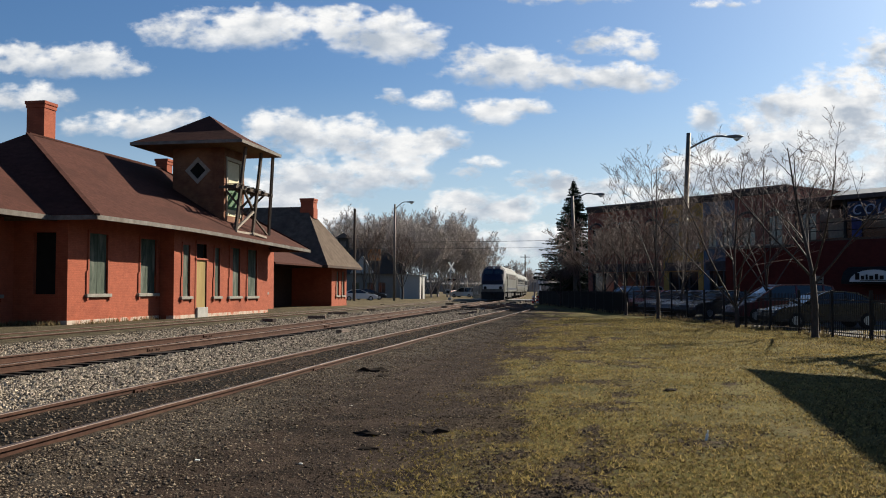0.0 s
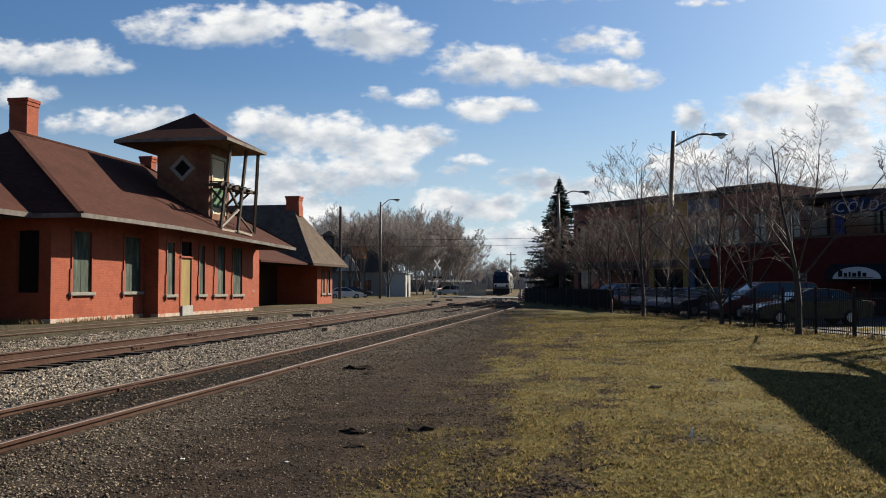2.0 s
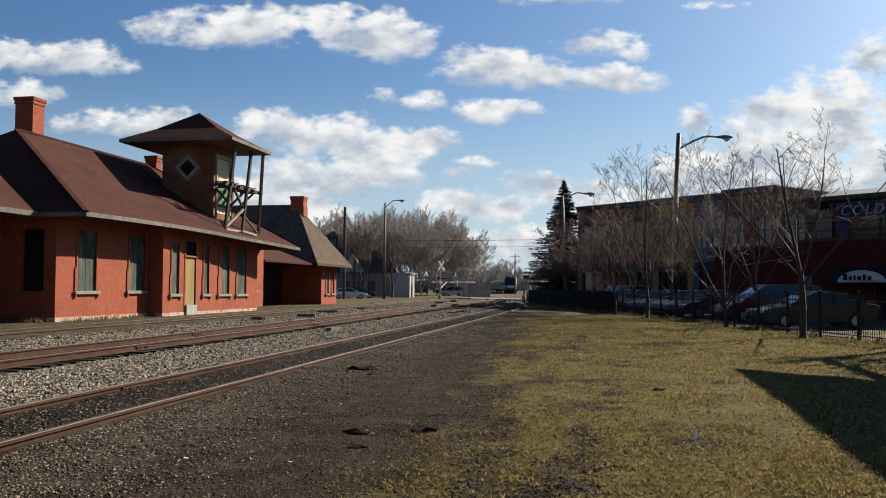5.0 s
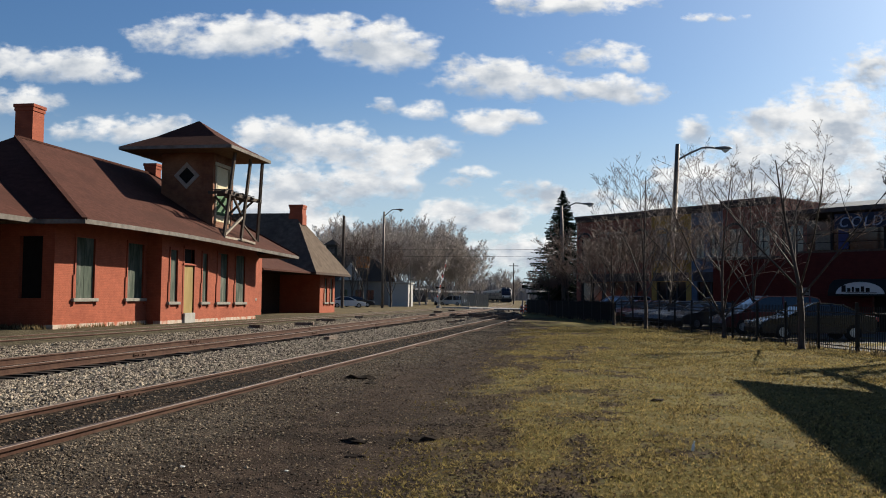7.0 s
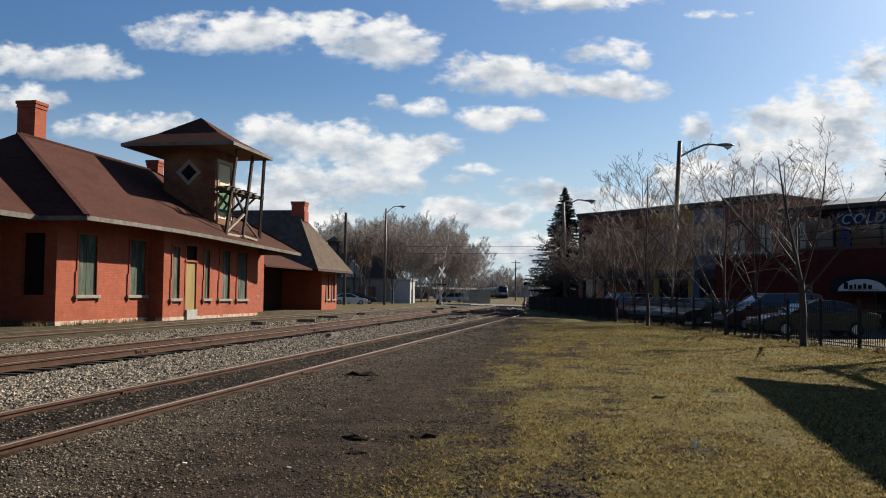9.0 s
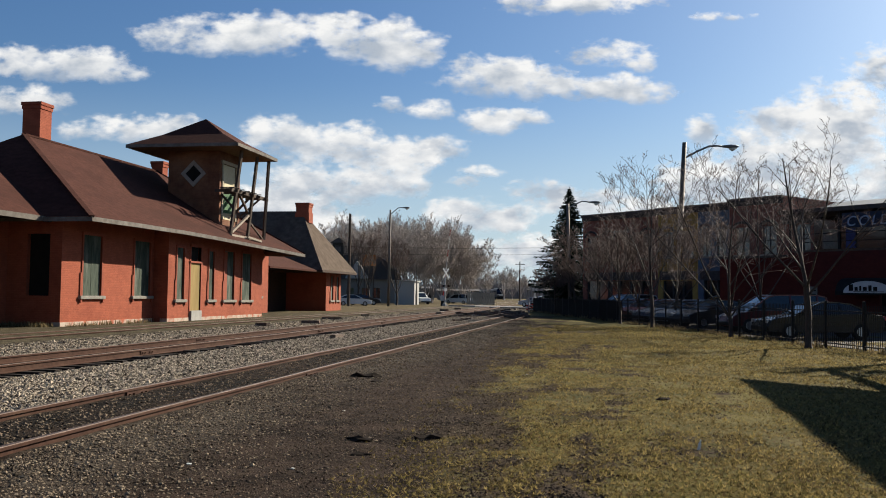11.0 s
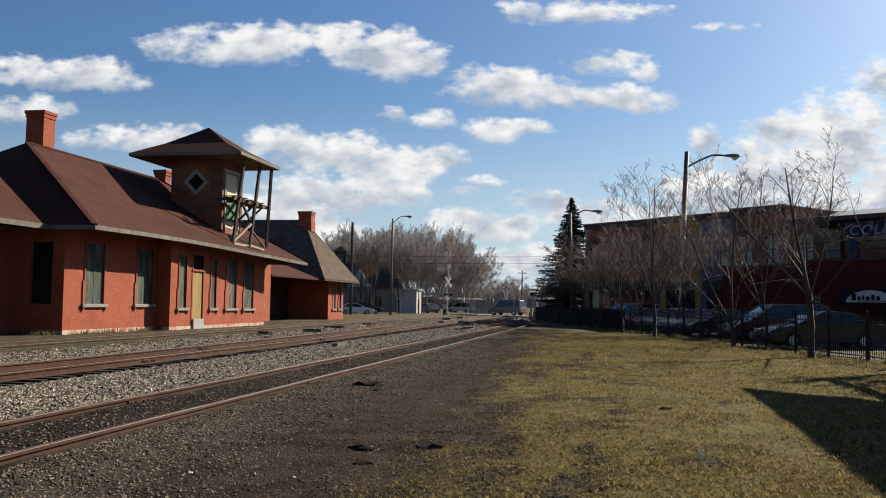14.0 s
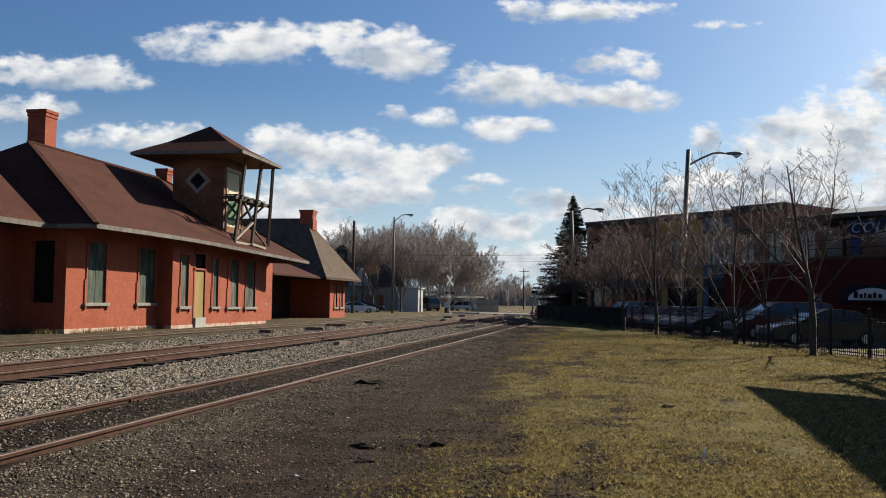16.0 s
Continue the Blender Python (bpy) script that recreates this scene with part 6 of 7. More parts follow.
def bogie(parent, y):
    b = new("bogie")
    b.parent = parent
    part("frame", bbox(-1.25, 1.25, y - 1.7, y + 1.7, 0.45, 0.95, 0.05), UNDER, b)
    for dy in (-1.25, 1.25):
        for x in (-0.76, 0.76):
            part("wheel", tube(bmesh.new(), [(x - 0.06, y + dy, 0.47), (x + 0.06, y + dy, 0.47)], 0.46, 16), UNDER, b)


def locomotive():
    t = thing("locomotive", label="silver and navy passenger locomotive at the train's rear", category="locomotive")
    sec = [(-1.5, 1.1), (1.5, 1.1), (1.52, 3.4), (1.3, 3.95), (0.8, 4.3), (-0.8, 4.3), (-1.3, 3.95), (-1.52, 3.4)]
    bm = bmesh.new()
    rings = []
    for y, top, w in ((0.0, 2.35, 0.86), (0.25, 2.5, 0.95), (1.55, 4.0, 0.985), (2.1, 4.3, 1.0), (20.6, 4.3, 1.0)):
        k = (top - 1.1) / 3.2
        rings.append([bm.verts.new((x * w, y, 1.1 + (z - 1.1) * k)) for x, z in sec])
    n = len(sec)
    for j, (a, b) in enumerate(zip(rings, rings[1:])):
        for i in range(n):
            f = bm.faces.new((a[i], a[(i + 1) % n], b[(i + 1) % n], b[i]))
            f.material_index = 1 if j in (0, 1, 2) and i in (2, 3, 4, 5, 6) else 0
    bm.faces.new(rings[0][::-1])
    bm.faces.new(rings[-1])
    bmesh.ops.recalc_face_normals(bm, faces=bm.faces)
    part("body", bm, [SILVER, NAVY], t)
    bm = bmesh.new()
    for sx in (-1, 1):
        a, b = sorted((sx * 0.12, sx * 1.15))
        v = [bm.verts.new(p) for p in ((a, 0.92, 3.3), (b, 0.92, 3.3), (b * 0.98, 1.42, 3.86), (a * 0.98, 1.42, 3.86))]
        bm.faces.new(v)
    part("windscreen", bm, CARGLASS, t)
    part("nose_panel", bbox(-1.3, 1.3, -0.05, 0.0, 2.0, 2.5, 0.02), NAVY, t)
    part("nose_band", bbox(-1.25, 1.25, -0.045, 0.0, 1.45, 1.99, 0.02), WHITE, t, "pale silver band across the nose")
    part("pilot", solid(bmesh.new(), [[(-1.4, -0.25, 0.15), (1.4, -0.25, 0.15), (1.45, -0.02, 1.1), (-1.45, -0.02, 1.1)], [(-1.4, -0.25, 0.15), (-1.45, -0.02, 1.1), (-1.45, 0.8, 1.1), (-1.4, 0.8, 0.15)],
                                      [(1.4, -0.25, 0.15), (1.45, -0.02, 1.1), (1.45, 0.8, 1.1), (1.4, 0.8, 0.15)], [(-1.4, -0.25, 0.15), (1.4, -0.25, 0.15), (1.4, 0.8, 0.15), (-1.4, 0.8, 0.15)]]), UNDER, t)
    part("coupler", bbox(-0.18, 0.18, -0.7, -0.1, 0.75, 1.02, 0.03), UNDER, t)
    for sx in (-0.95, 0.95):
        part("headlight", tube(bmesh.new(), [(sx, -0.02, 1.6), (sx, -0.09, 1.6)], 0.2, 12), UNDER, t)
    part("lamp", tube(bmesh.new(), [(0, 1.52, 4.12), (0, 1.4, 4.12)], 0.14, 10), LAMPGLOW, t)
    for sx in (-1, 1):
        x = sx * 1.525
        part("stripe", bbox(min(x, x + sx * 0.01), max(x, x + sx * 0.01), 2.2, 20.4, 1.35, 1.6), NAVY, t)
        part("side_window", bbox(min(x - sx * 0.05, x + sx * 0.008), max(x - sx * 0.05, x + sx * 0.008), 2.3, 3.2, 2.7, 3.4), CARGLASS, t)
        for k in range(6):
            part("vent", bbox(min(x - sx * 0.05, x + sx * 0.012), max(x - sx * 0.05, x + sx * 0.012), 6 + k * 2.1, 7.7 + k * 2.1, 2.7, 3.3), CORNICE, t)
        part("ladder", bbox(min(x, x + sx * 0.04), max(x, x + sx * 0.04), 3.5, 3.95, 0.4, 3.0), UNDER, t)
    part("fuel_tank", bbox(-1.3, 1.3, 7.5, 13.5, 0.3, 1.1, 0.1), UNDER, t)
    bogie(t, 4.2)
    bogie(t, 16.6)
    part("roof_fan", bbox(-0.9, 0.9, 9, 18, 4.3, 4.42, 0.03), UNDER, t)
    return t


def coach():
    t = thing("passenger_car", label="silver ribbed passenger car with window band", category="passenger car", group="passenger cars of the train")
    sec = [(-1.45, 1.0), (1.45, 1.0), (1.52, 1.5), (1.52, 3.1), (1.3, 3.7), (0.7, 3.95), (-0.7, 3.95), (-1.3, 3.7), (-1.52, 3.1), (-1.52, 1.5)]
    bm = bmesh.new()
    rings = [[bm.verts.new((x, y, z)) for x, z in sec] for y in (0.0, 25.6)]
    n = len(sec)
    for i in range(n):
        bm.faces.new((rings[0][i], rings[0][(i + 1) % n], rings[1][(i + 1) % n], rings[1][i]))
    bm.faces.new(rings[0][::-1])
    bm.faces.new(rings[1])
    bmesh.ops.recalc_face_normals(bm, faces=bm.faces)
    part("body", bm, SILVER, t)
    for sx in (-1, 1):
        x = sx * 1.525
        for k in range(11):
            part("window", bbox(min(x - sx * 0.05, x + sx * 0.006), max(x - sx * 0.05, x + sx * 0.006), 2.6 + k * 1.9, 3.9 + k * 1.9, 2.2, 2.9), CARGLASS, t)
        part("stripe", bbox(min(x, x + sx * 0.008), max(x, x + sx * 0.008), 0.2, 25.4, 1.9, 2.08), NAVY, t)
        rb = bmesh.new()
        for k in range(5):
            box(rb, min(x - sx * 0.02, x + sx * 0.02), max(x - sx * 0.02, x + sx * 0.02), 0.2, 25.4, 1.22 + k * 0.12, 1.27 + k * 0.12)
        part("ribbing", rb, SILVER, t)
        part("door", bbox(min(x - sx * 0.05, x + sx * 0.01), max(x - sx * 0.05, x + sx * 0.01), 0.7, 1.6, 1.1, 3.2), CORNICE, t)
    part("gangway", bbox(-0.5, 0.5, -0.35, 0.0, 1.2, 3.3), UNDER, t)
    bogie(t, 3.6)
    bogie(t, 22.0)
    part("underframe", bbox(-1.1, 1.1, 7, 19, 0.45, 1.0, 0.05), UNDER, t)
    return t


loco = locomotive()
cars = [coach()]
for _ in range(3):
    cars.append(copy_thing(cars[0], pose(0, 0, 0)))


def on_line(y, length):
    """A rail vehicle's pose, its near end at y, both ends on the main line."""
    y1 = y + length
    a = Vector((main_line(y), y, 0.0))
    b = Vector((main_line(y1), y1, 0.0))
    return pose(*a, 0, 0, -math.degrees(math.atan2(b.x - a.x, b.y - a.y)))


# ---- clutter on the yard ----
rp = random.Random(31)
pile = thing("tie_pile", (0, 0, 0), 0, "untidy pile of discarded grey railway ties", "railway ties")
bmt = bbox(-1.2, 1.2, -0.11, 0.11, 0, 0.18, 0.012)
old_tie = bpy.data.meshes.new("old_tie")
bmt.to_mesh(old_tie)
bmt.free()
old_tie.materials.append(OLDTIE)
for k in range(34):
    f = rp.random()
    y = 65.5 + 10 * f
    o_ = new("old_tie", old_tie)
    o_.parent = pile
    o_.matrix_basis = pose(-7.2 - 1.4 * f + rp.uniform(-1.2, 1.2), y, -0.14 + 0.17 * rp.choice((0, 0, 0, 0, 1, 1)), rp.uniform(-4, 4), rp.uniform(-9, 9), rp.uniform(-50, 50))
for k in range(22):
    y = rp.uniform(30, 110)
    x = rp.choice((-16.5, -10.2, -16, -9.5, -22)) + rp.uniform(-0.8, 0.8)
    if y < 60:
        x = rp.uniform(-10.5, -8.5) if k % 2 else rp.uniform(-17, -15.5)
    o_ = tagged(new("loose_tie", old_tie), "discarded old railway tie lying on the ballast", "railway tie", "loose ties")
    o_.matrix_basis = pose(x, y, -0.15, 0, 0, rp.uniform(0, 180)) @ Matrix.Diagonal((rp.uniform(0.15, 0.5), 1, 1, 1))
CLOD = surf("dirt_clod", (0.012, 0.009, 0.007), (0.03, 0.022, 0.017), 20, 1.0, 0.6, spec=0.05)
for x, y, s in ((-1.95, 10.3, 0.11), (-2.75, 10.1, 0.10), (-4.6, 17.3, 0.16), (-4.2, 16.6, 0.08), (0.9, 14.6, 0.09), (-2.5, 9.2, 0.06)):
    bm = bmesh.new()
    bmesh.ops.create_icosphere(bm, subdivisions=2, radius=s)
    for v in bm.verts:
        v.co *= 1 + 0.9 * noise.noise(v.co * 14 + Vector((x, y, 0)))
        v.co = Vector((v.co.x * 1.8, v.co.y * 0.8, v.co.z * 0.45))
    c = tagged(part("dirt_clod", bm, CLOD), "dark clod of dirt and rotten wood", "clod", "dirt clods")
    c.matrix_world = pose(x, y, ground_height(x, y), 0, 0, x * 70)
bm = tube(bmesh.new(), [(0, 0, 0), (0, 0, 0.06), (0, 0, 0.08), (0, 0, 0.11)], [0.016, 0.016, 0.008, 0.008], 8)
tagged(part("litter_bottle", bm, glass("clear_plastic", (0.6, 0.62, 0.6), 0.2)), "small clear plastic bottle on the grass", "bottle").matrix_world = pose(0.98, 10.0, ground_height(0.98, 10.0), 12, 5, 30)
for x, y in ((-2.35, 14.2), (-1.6, 19.0), (-2.0, 22.5), (-3.6, 12.4), (-3.9, 8.2), (-2.9, 8.3)):
    bm = bbox(-0.022, 0.022, -0.016, 0.016, 0, 0.01, 0.003)
    tagged(part("paper_scrap", bm, WHITE), "pale scrap of litter on the dirt", "litter", "litter").matrix_world = pose(x, y, ground_height(x, y), 8, 4, x * 90)

# ---- ballast, pebbles, grass ----
OCTA_V = [(1, 0, 0), (-0.9, 0.2, 0.1), (0.1, 1, 0), (0, -0.9, 0.1), (0.1, 0.1, 0.8), (0, 0, -0.7)]
OCTA_F = [(0, 2, 4), (2, 1, 4), (1, 3, 4), (3, 0, 4), (2, 0, 5), (1, 2, 5), (3, 1, 5), (0, 3, 5)]


def strew(name, n, x0, x1, y0, y1, s0, s1, mat, label, cat, seed, sink=0.2, keep=None):
    """Stones over a stretch, thinning out with distance."""
    r = np.random.default_rng(seed)
    y = y0 * (y1 / y0) ** r.random(n)
    x = x0 + (x1 - x0) * r.random(n)
    if keep is not None:
        ok = keep(x, y, r)
        x, y = x[ok], y[ok]
    s = s0 + (s1 - s0) * r.random(len(x)) ** 2
    s = s * (1 + np.clip(y - 20, 0, 40) / 60)
    z = np.array([ground_height(a, b) for a, b in zip(x, y)]) + s * (0.4 - sink)
    ob = scatter(name, OCTA_V, OCTA_F, np.stack([x, y, z], -1), np.stack([s, s * r.uniform(0.6, 1, len(s)), s * r.uniform(0.5, 0.9, len(s))], -1), r.uniform(0, 6.28, len(s)), mat)
    return tagged(ob, label, cat, kind="stuff")


strew("ballast", 70000, -11.05, -7.3, 7.5, 85, 0.02, 0.05, STONES, "pale crushed limestone ballast between the tracks", "ballast", 1, sink=0.1)
strew("ballast", 16000, -17.1, -14.3, 15, 80, 0.03, 0.055, STONES, "grey crushed stone ballast between the tracks", "ballast", 2)
strew("shoulder_stones", 32000, -5.55, -3.2, 5.5, 40, 0.007, 0.028, SHOULDER, "pale stones spilled along the siding", "stones", 3, keep=lambda x, y, r: r.random(len(x)) < np.clip((-3.1 - x) / 2.4, 0, 1) ** 1.3)
strew("yard_pebbles", 65000, -5.5, -0.5, 4.5, 60, 0.004, 0.019, PEBBLES, "dark pebbles and grit on trodden dirt", "pebbles", 4, keep=lambda x, y, r: x < -1.0 - 0.062 * y + r.uniform(-0.6, 0.6, len(x)))
strew("yard_pebbles", 9000, -5.5, -0.5, 4.5, 45, 0.008, 0.03, SHOULDER, "larger pale pebbles scattered on trodden dirt", "pebbles", 5, keep=lambda x, y, r: (x < -1.0 - 0.07 * y + r.uniform(-0.5, 0.5, len(x))) & (np.sin(x * 2.1 + y * 0.4) + np.sin(y * 1.3) > r.uniform(-1.5, 1.2, len(x))))
strew("track_stones", 6000, -7.1, -5.8, 7, 50, 0.010, 0.035, PEBBLES, "dirty stones between the siding's rails", "stones", 6)

rb = np.random.default_rng(9)


soil_n = 80000
sr = np.random.default_rng(33)
sy = 4.3 * (42 / 4.3) ** sr.random(soil_n)
sx = sr.uniform(-3.5, 6.0, soil_n) * np.clip(sy / 13, 0.5, 1)
sk = (np.array([bare_soil(a, b) for a, b in zip(sx, sy)]) > sr.uniform(0.0, 0.3, soil_n)) & (sx > -1.6 - 0.062 * sy)
sx, sy = sx[sk], sy[sk]
ssz = 0.006 + 0.016 * sr.random(len(sx)) ** 2
sz = np.array([ground_height(a, b) for a, b in zip(sx, sy)])
tagged(scatter("soil_crumbs", OCTA_V, OCTA_F, np.stack([sx, sy, sz], -1), np.stack([ssz * 1.3, ssz, ssz * 0.7], -1), sr.uniform(0, 6.28, len(sx)),
               island("dark_soil", (0.022, 0.015, 0.010), (0.085, 0.06, 0.04))), "crumbs of dark bare soil in the lawn", "soil", kind="stuff")
CLODS = island("soil_clod", (0.018, 0.012, 0.008), (0.07, 0.05, 0.034))
strew("soil_clods", 34000, -3.4, 4.5, 4.5, 34, 0.008, 0.027, CLODS, "dark clods of upturned soil in the lawn", "soil", 35, sink=0.3,
      keep=lambda x, y, r: (x > -1.0 - 0.072 * y) & (np.array([bare_soil(a, b) for a, b in zip(x, y)]) > r.uniform(-0.1, 0.6, len(x))))


def blades(name, n, mat, y0, y1, h0, h1, label, seed, lo, hi):
    """Short grass where a slow noise lies between lo and hi, thinner on the bare patches."""
    r = np.random.default_rng(seed)
    y = y0 * (y1 / y0) ** r.random(n)
    x = r.uniform(-4.0, 9.5, n) * np.clip(y / 13, 0.45, 1)
    edge = -0.95 - 0.072 * y
    ok = x > edge + r.uniform(-1.0, 1.0, n)
    ok &= np.array([bare_soil(a, b) for a, b in zip(x, y)]) < r.uniform(0.05, 0.5, n)
    x, y = x[ok], y[ok]
    slow = np.array([noise.noise((a * 0.8, b * 0.55, seed)) + 0.6 * noise.noise((a * 2.3, b * 1.7, 3)) for a, b in zip(x, y)]) + r.uniform(-0.35, 0.35, len(x))
    ok = (slow > lo) & (slow < hi)
    x, y = x[ok], y[ok]
    k = len(x)
    h = r.uniform(h0, h1, k) * (1 + np.clip(y - 15, 0, 30) / 45)
    w = h * 0.13 + 0.003
    z = np.array([ground_height(a, b) for a, b in zip(x, y)]) - 0.004
    lean = r.uniform(0.3, 1.4, k)
    v = [(-1, 0, 0), (1, 0, 0), (0.3, 1, 1), (1.2, 0.2, 0), (-0.9, -0.9, 0.9), (-2.0, 0.3, 0.0), (0, 0.6, 0.0), (2.2, -0.9, 0.7)]
    ob = scatter(name, v, [(0, 1, 2), (3, 0, 4), (6, 3, 7)], np.stack([x, y, z], -1), np.stack([w, h * lean, h], -1), r.uniform(0, 6.28, k), mat)
    return tagged(ob, label, "grass", kind="stuff")


BROWN_BLADES = island("dead_grass_blade", (0.05, 0.036, 0.022), (0.20, 0.135, 0.08), 0.9, 0.4)
blades("dry_grass", 140000, BLADES, 4.3, 50, 0.012, 0.042, "short straw-coloured winter grass", 11, -0.35, 2)
blades("green_grass", 85000, BLADES_GREEN, 4.3, 50, 0.01, 0.032, "short dull green winter grass", 12, -0.1, 2)
blades("grass_tufts", 65000, BLADES, 4.3, 32, 0.024, 0.055, "low ragged tufts of green and straw grass", 17, 0.38, 2)
blades("dead_grass", 60000, BROWN_BLADES, 4.3, 40, 0.01, 0.03, "matted brown dead grass", 13, -2, 0.05)

# tall straw weeds along the fence and the depot wall
rr = np.random.default_rng(21)
n = 2600
t = rr.random(n)
wx = FA.x + (FB.x - FA.x) * t + rr.normal(-0.15, 0.16, n)
wy = FA.y + (FB.y - FA.y) * t + rr.normal(0, 0.3, n)
keep = np.sin(t * 90) + rr.uniform(-0.9, 0.9, n) > 0.1
wx, wy = wx[keep], wy[keep]
dx = np.concatenate([rr.uniform(-24.6, -22.4, 500), rr.uniform(-24.5, -24.1, 300), rr.uniform(-22.1, -21.9, 150)])
dy = np.concatenate([rr.normal(34.0, 0.25, 500), rr.uniform(26, 34, 300), rr.uniform(34.5, 42, 150)])
wx, wy = np.concatenate([wx, dx]), np.concatenate([wy, dy])
k = len(wx)
h = rr.uniform(0.08, 0.26, k)
wz = np.array([ground_height(a, b) for a, b in zip(wx, wy)]) - 0.01
tagged(scatter("straw_weeds", [(-1, 0, 0), (1, 0, 0), (0.3, 1, 1), (1.2, 0.2, 0), (-0.9, -0.9, 0.9), (-2.0, 0.3, 0.0), (0, 0.6, 0.0), (2.2, -0.9, 0.7)], [(0, 1, 2), (3, 0, 4), (6, 3, 7)],
               np.stack([wx, wy, wz], -1), np.stack([h * 0.06 + 0.004, h * rr.uniform(0.1, 0.5, k), h], -1), rr.uniform(0, 6.28, k), island("straw_weed", (0.16, 0.12, 0.06), (0.32, 0.25, 0.14), 0.9, 0.4)),
       "tall dry straw weeds along the fence and wall", "weeds", kind="stuff")


# ---- clouds ----
def cloud_material():
    m = bpy.data.materials.new("cloud")
    m.use_nodes = True
    n, l = m.node_tree.nodes, m.node_tree.links
    n.remove(n["Principled BSDF"])
    tc, uv = n.new("ShaderNodeTexCoord"), n.new("ShaderNodeUVMap")
    uv.uv_map = "lobe"
    oi, off = n.new("ShaderNodeObjectInfo"), n.new("ShaderNodeVectorMath")
    off.operation = "MULTIPLY_ADD"
    l.new(oi.outputs["Random"], off.inputs[0])
    off.inputs[1].default_value = (9000, 5000, 3000)
    l.new(tc.outputs["Object"], off.inputs[2])
    shifted = off.outputs[0]

    def mth(op, a, c, clamp=False):
        q = n.new("ShaderNodeMath")
        q.operation, q.use_clamp = op, clamp
        for i, v in enumerate((a, c)):
            if isinstance(v, (int, float)):
                q.inputs[i].default_value = v
            else:
                l.new(v, q.inputs[i])
        return q.outputs[0]

    def tex(scale, det, stretch=(1, 1, 1)):
        mp, t = n.new("ShaderNodeMapping"), n.new("ShaderNodeTexNoise")
        mp.inputs["Scale"].default_value = stretch
        l.new(shifted, mp.inputs[0])
        l.new(mp.outputs[0], t.inputs["Vector"])
        t.inputs["Scale"].default_value, t.inputs["Detail"].default_value, t.inputs["Roughness"].default_value = scale, det, 0.52
        return t.outputs["Fac"]
    sp = n.new("ShaderNodeSeparateXYZ")
    l.new(uv.outputs[0], sp.inputs[0])
    u, v = sp.outputs[0], sp.outputs[1]
    n1, n2, n3, n4 = tex(0.011, 7, (1, 1.5, 1)), tex(0.0042, 5), tex(0.0075, 4, (1, 1.8, 1)), tex(0.034, 6, (0.7, 1.3, 1))
    low = mth("MINIMUM", v, 0.0)
    r2 = mth("ADD", mth("MULTIPLY", u, u), mth("ADD", mth("MULTIPLY", v, v), mth("MULTIPLY", mth("MULTIPLY", low, low), 0.5)))
    wt = n.new("ShaderNodeUVMap")
    wt.uv_map = "weight"
    wsp = n.new("ShaderNodeSeparateXYZ")
    l.new(wt.outputs[0], wsp.inputs[0])
    env = mth("SUBTRACT", wsp.outputs[0], r2)
    d = mth("ADD", env, mth("ADD", mth("ADD", mth("MULTIPLY", mth("SUBTRACT", n1, 0.5), 2.1), mth("MULTIPLY", mth("SUBTRACT", n4, 0.5), 1.5)), mth("MULTIPLY", mth("SUBTRACT", n2, 0.5), 1.8)))
    a = n.new("ShaderNodeMapRange")
    a.interpolation_type = "SMOOTHSTEP"
    a.inputs[1].default_value, a.inputs[2].default_value = 0.0, 1.0
    l.new(d, a.inputs[0])
    # nothing at the rim of the sheet
    rim = n.new("ShaderNodeMapRange")
    rim.interpolation_type = "SMOOTHSTEP"
    rim.inputs[1].default_value, rim.inputs[2].default_value = 1.9, 1.2
    l.new(mth("ADD", mth("MULTIPLY", u, u), mth("MULTIPLY", v, v)), rim.inputs[0])
    base = n.new("ShaderNodeMapRange")
    base.inputs[1].default_value, base.inputs[2].default_value, base.inputs[3].default_value = -0.95, -0.1, 0.5
    l.new(v, base.inputs[0])
    alpha = mth("MULTIPLY", mth("MULTIPLY", a.outputs[0], rim.outputs[0]), base.outputs[0])
    # bright crowns, greyer bases: sunlight and shade put into the glow
    sh = n.new("ShaderNodeMapRange")
    sh.inputs[1].default_value, sh.inputs[2].default_value = -0.6, 0.72
    l.new(mth("ADD", mth("ADD", v, mth("ADD", mth("MULTIPLY", mth("SUBTRACT", n1, 0.5), 2.2), mth("MULTIPLY", mth("SUBTRACT", n3, 0.47), 4.0))), mth("MULTIPLY", mth("SUBTRACT", 0.6, d), 0.45)), sh.inputs[0])
    mx = n.new("ShaderNodeMix")
    mx.data_type = "RGBA"
    mx.inputs[6].default_value, mx.inputs[7].default_value = (0.46, 0.52, 0.60, 1), (0.95, 0.95, 0.94, 1)
    l.new(sh.outputs[0], mx.inputs[0])
    em, tr, ms = n.new("ShaderNodeEmission"), n.new("ShaderNodeBsdfTransparent"), n.new("ShaderNodeMixShader")
    em.inputs["Strength"].default_value = 0.775
    l.new(mx.outputs[2], em.inputs["Color"])
    l.new(alpha, ms.inputs[0])
    l.new(tr.outputs[0], ms.inputs[1])
    l.new(em.outputs[0], ms.inputs[2])
    l.new(ms.outputs[0], n["Material Output"].inputs["Surface"])
    return m


CLOUD = cloud_material()
CLOUD_R, F_PIX, PITCH = 2600.0, 1607.0, radians(2.494)
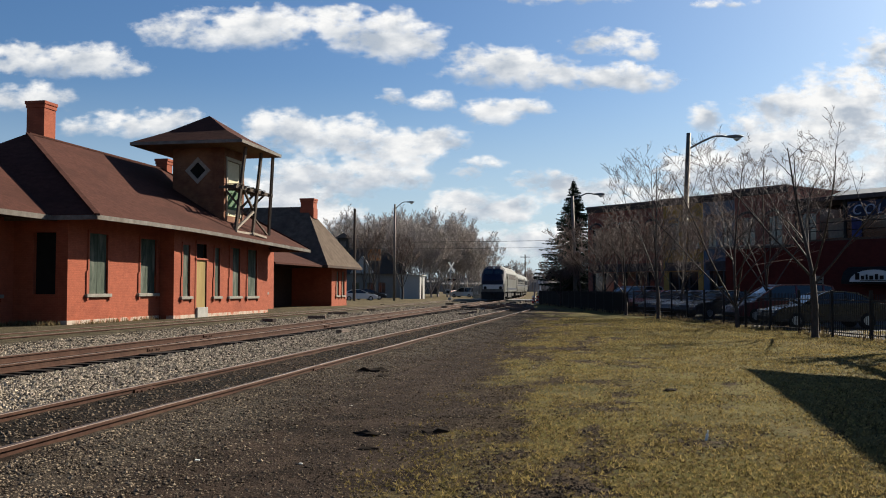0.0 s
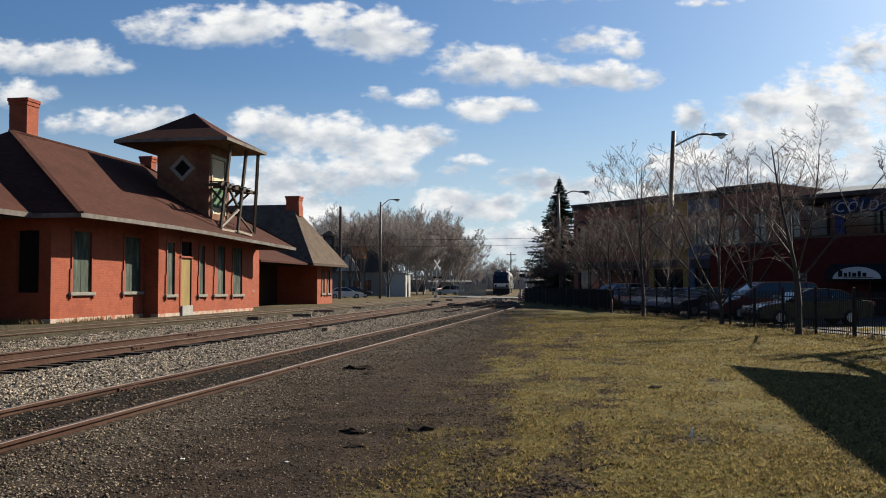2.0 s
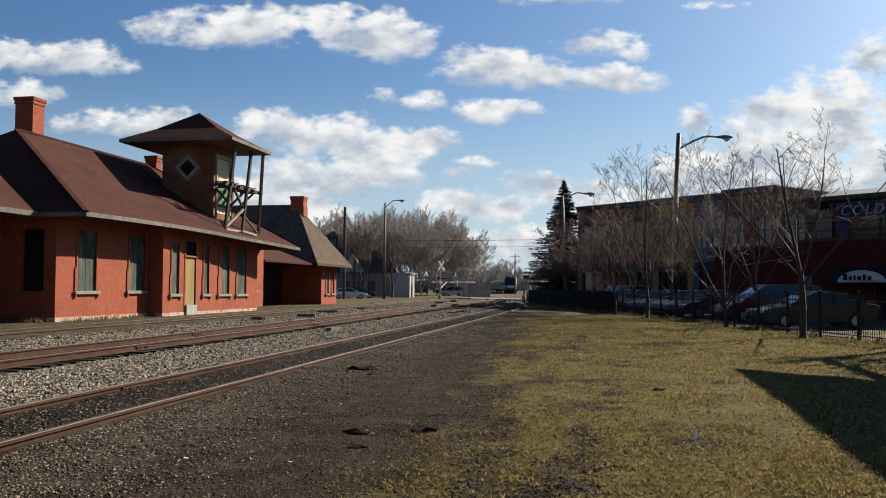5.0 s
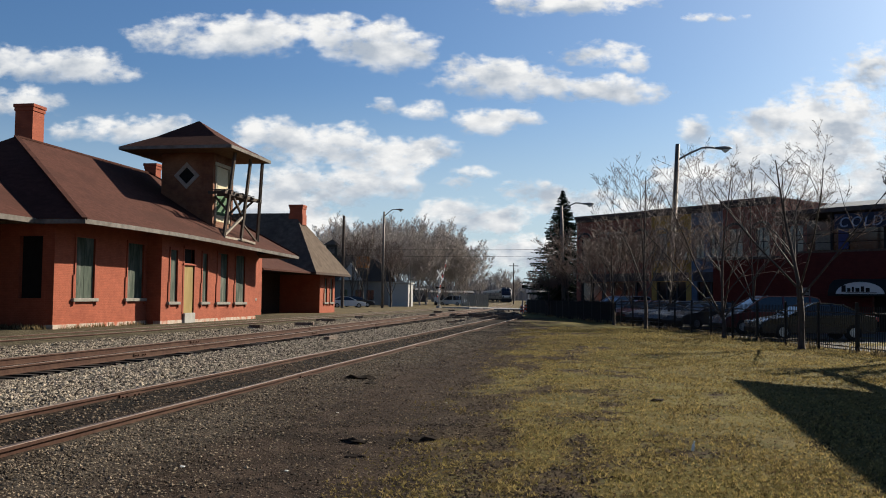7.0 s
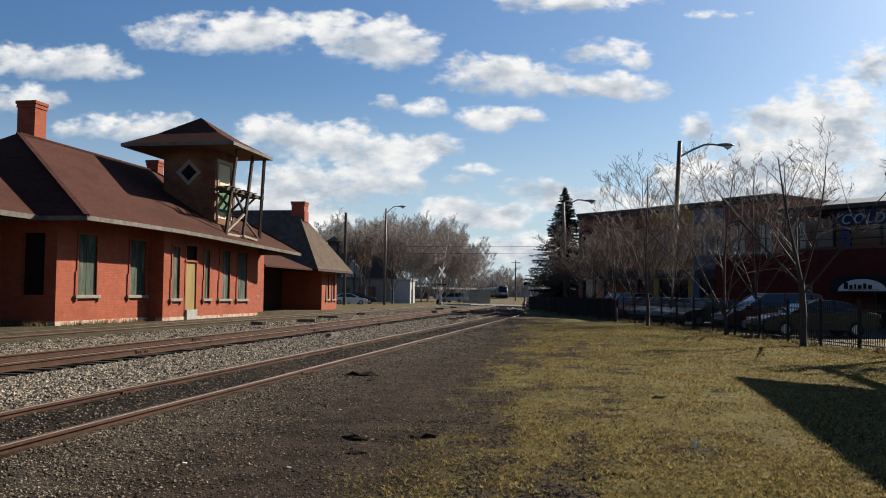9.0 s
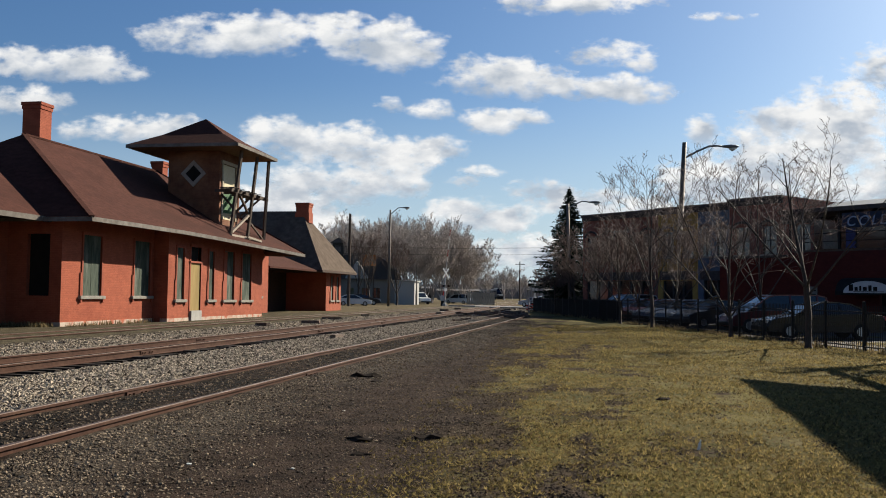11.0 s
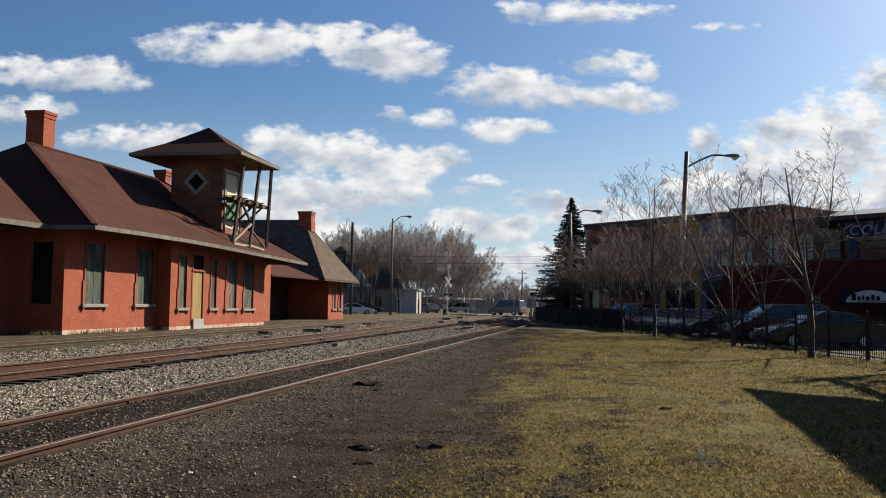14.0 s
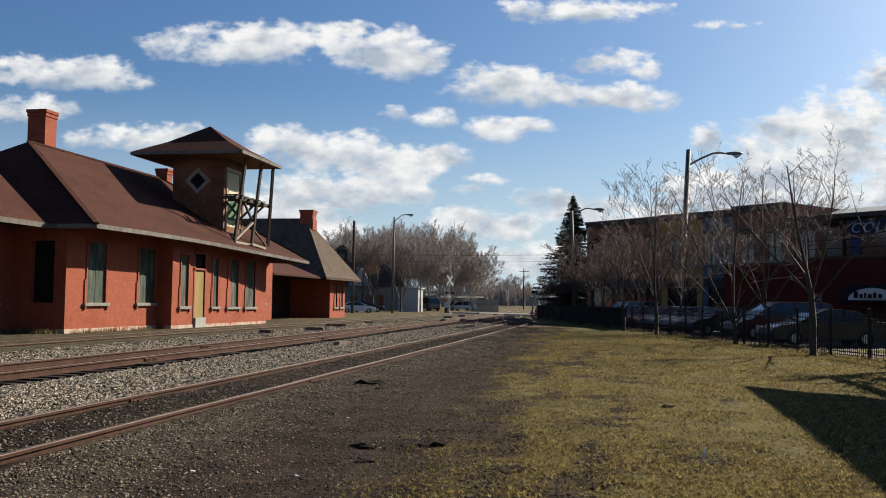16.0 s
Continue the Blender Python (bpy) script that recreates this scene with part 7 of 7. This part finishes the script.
# each cloud: lobes (across, up from the horizon's straight-ahead, width, height) in thousandths of the focal length
CLOUDS = [
    [(-242, 286, 185, 54), (-189, 288, 132, 56), (-139, 291, 139, 52), (-90, 284, 132, 58), (-45, 276, 109, 62), (-133, 312, 132, 27), (-52, 304, 46, 34)],
    [(-426, 253, 178, 44), (-475, 257, 99, 39), (-367, 246, 92, 28)],
    [(-460, 211, 112, 48)],
    [(-345, 181, 191, 38), (-283, 191, 59, 24)],
    [(-177, 174, 125, 48), (-114, 165, 158, 54), (-58, 151, 145, 54), (-83, 124, 152, 55), (-139, 124, 132, 56), (1, 165, 79, 35), (-37, 121, 59, 36), (-158, 99, 92, 43)],
    [(52, 248, 129, 56), (110, 240, 112, 42), (184, 235, 158, 36), (222, 230, 92, 30)],
    [(181, 273, 112, 42), (222, 265, 55, 32)],
    [(-58, 212, 42, 23), (-12, 208, 61, 28)],
    [(55, 194, 86, 34), (97, 200, 76, 26)],
    [(41, 89, 132, 43), (10, 96, 66, 34), (72, 80, 57, 27)],
    [(110, 119, 86, 34), (141, 105, 112, 38), (47, 138, 73, 24), (30, 128, 50, 24)],
    [(446, 199, 171, 101), (383, 206, 92, 42), (470, 159, 132, 128), (414, 159, 211, 114), (346, 122, 204, 81), (290, 125, 112, 67), (458, 125, 185, 81)],
    [(290, 190, 40, 38)],
    [(315, 317, 106, 16)],
    [(147, 330, 191, 34), (228, 335, 79, 24)],
    [(520, 262, 145, 74)],
    [(-146, 74, 152, 44), (-195, 100, 112, 51)],
    # low wide veils, standing in for pale haze over the horizon
    [(91, 52, 290, 36), (172, 44, 290, 36), (-15, 49, 251, 36)],
    [(215, 91, 125, 47), (184, 113, 73, 27)],
]


def cloud(lobes):
    bm = bmesh.new()
    uvl, uvw = bm.loops.layers.uv.new("lobe"), bm.loops.layers.uv.new("weight")
    cx, cy = lobes[0][:2]
    k = CLOUD_R / 1000.0 * (1 + 0.02 * CLOUDS.index(lobes))
    for i, (x, y, w, h) in enumerate(lobes):
        dense = min(1.0, 0.28 + h / 48)      # small scraps are thin
        X, Y, W, H = (x - cx) * k, (y - cy) * k, w * k / 2 * 1.45, h * k / 2 * 1.5
        f = bm.faces.new([bm.verts.new((X + a * W, Y + b * H, -i * 6.0)) for a, b in ((-1, -1), (1, -1), (1, 1), (-1, 1))])
        for lp, (a, b) in zip(f.loops, ((-1, -1), (1, -1), (1, 1), (-1, 1))):
            lp[uvl].uv = (a * 1.4, b * 1.4)
            lp[uvw].uv = (dense, 0)
    ob = part("cloud", bm, CLOUD)
    tagged(ob, "white fair-weather cumulus cloud with grey base", "cloud", "clouds", "structure")
    return ob


def cloud_place(lobes, du=0.0, dv=0.0):
    k = 1 + 0.02 * CLOUDS.index(lobes)
    x, y = lobes[0][0] / 1000 + du, lobes[0][1] / 1000 + dv
    p = Vector(EYE) + site(x * CLOUD_R, CLOUD_R, y * CLOUD_R) * k
    return Matrix.Translation(p) @ pose(0, 0, 0, 90, 0, math.degrees(YAW))


clouds = [(cloud(c), c) for c in CLOUDS]


def drive(ob, rows):
    """A vehicle along places of the street grid, turned the way that it goes."""
    keyed = []
    for i, (t, la, de) in enumerate(rows):
        p, q = rows[max(0, i - 1)], rows[min(len(rows) - 1, i + 1)]
        keyed.append((t, at_site(la, de, math.degrees(math.atan2(q[2] - p[2], q[1] - p[1])), -0.03)))
    walk(ob, keyed)


def motions():
    for ob, c in clouds:
        walk(ob, [(0.0, cloud_place(c)), (16.0, cloud_place(c, 0.002, -0.004))])
    # street traffic
    drive(pickup, [(0.0, -75, 226), (9.0, -15, 160), (10.6, -5.0, 146.5), (11.4, -1.2, 139.5), (12.0, 2.6, 133), (12.5, 6.1, 128.5), (13.0, 9.9, 124.5), (13.5, 13.4, 122), (16.0, 33, 110)])
    drive(sedan, [(0.0, 100, 78), (10.0, 18.5, 122.5), (11.4, 11.9, 126), (12.0, 9.4, 128), (13.0, 4.1, 134.5), (13.5, 1.5, 138.5), (14.0, -1.9, 144), (15.0, -9.6, 156), (16.0, -19, 168)])
    drive(minivan, [(0.0, 130, 57), (13.0, 16.5, 123.5), (14.0, 9.5, 127.5), (14.5, 6.35, 131), (15.0, 3.9, 135), (15.3, 2.3, 138), (15.6, 0.1, 142), (16.0, -2.0, 147)])
    # the train draws away along the main line
    for t_rows, ob, gap, ln in ((None, loco, 0.0, 20.6), *[(None, c, 21.2 + 26.2 * i, 25.6) for i, c in enumerate(cars)]):
        walk(ob, [(t, on_line(y + gap, ln)) for t, y in ((0.0, 111.0), (1.0, 135.0), (2.0, 157.0), (3.0, 178.0), (4.0, 197.0), (5.2, 221.0), (6.5, 246.0), (7.5, 265.0), (9.0, 294.0), (12.0, 350.0), (16.0, 424.0))])
    # the gate arm rises
    g = gate.matrix_world.copy()
    walk(gate, [(t, g @ pose(0, 0, 0, a, 4.5, -6)) for t, a in ((0.0, 1), (4.3, 1), (5.4, 12), (6.5, 28), (7.5, 35), (8.4, 45), (9.2, 58), (10.4, 74), (11.5, 82), (12.5, 87), (16.0, 87))])


motions()
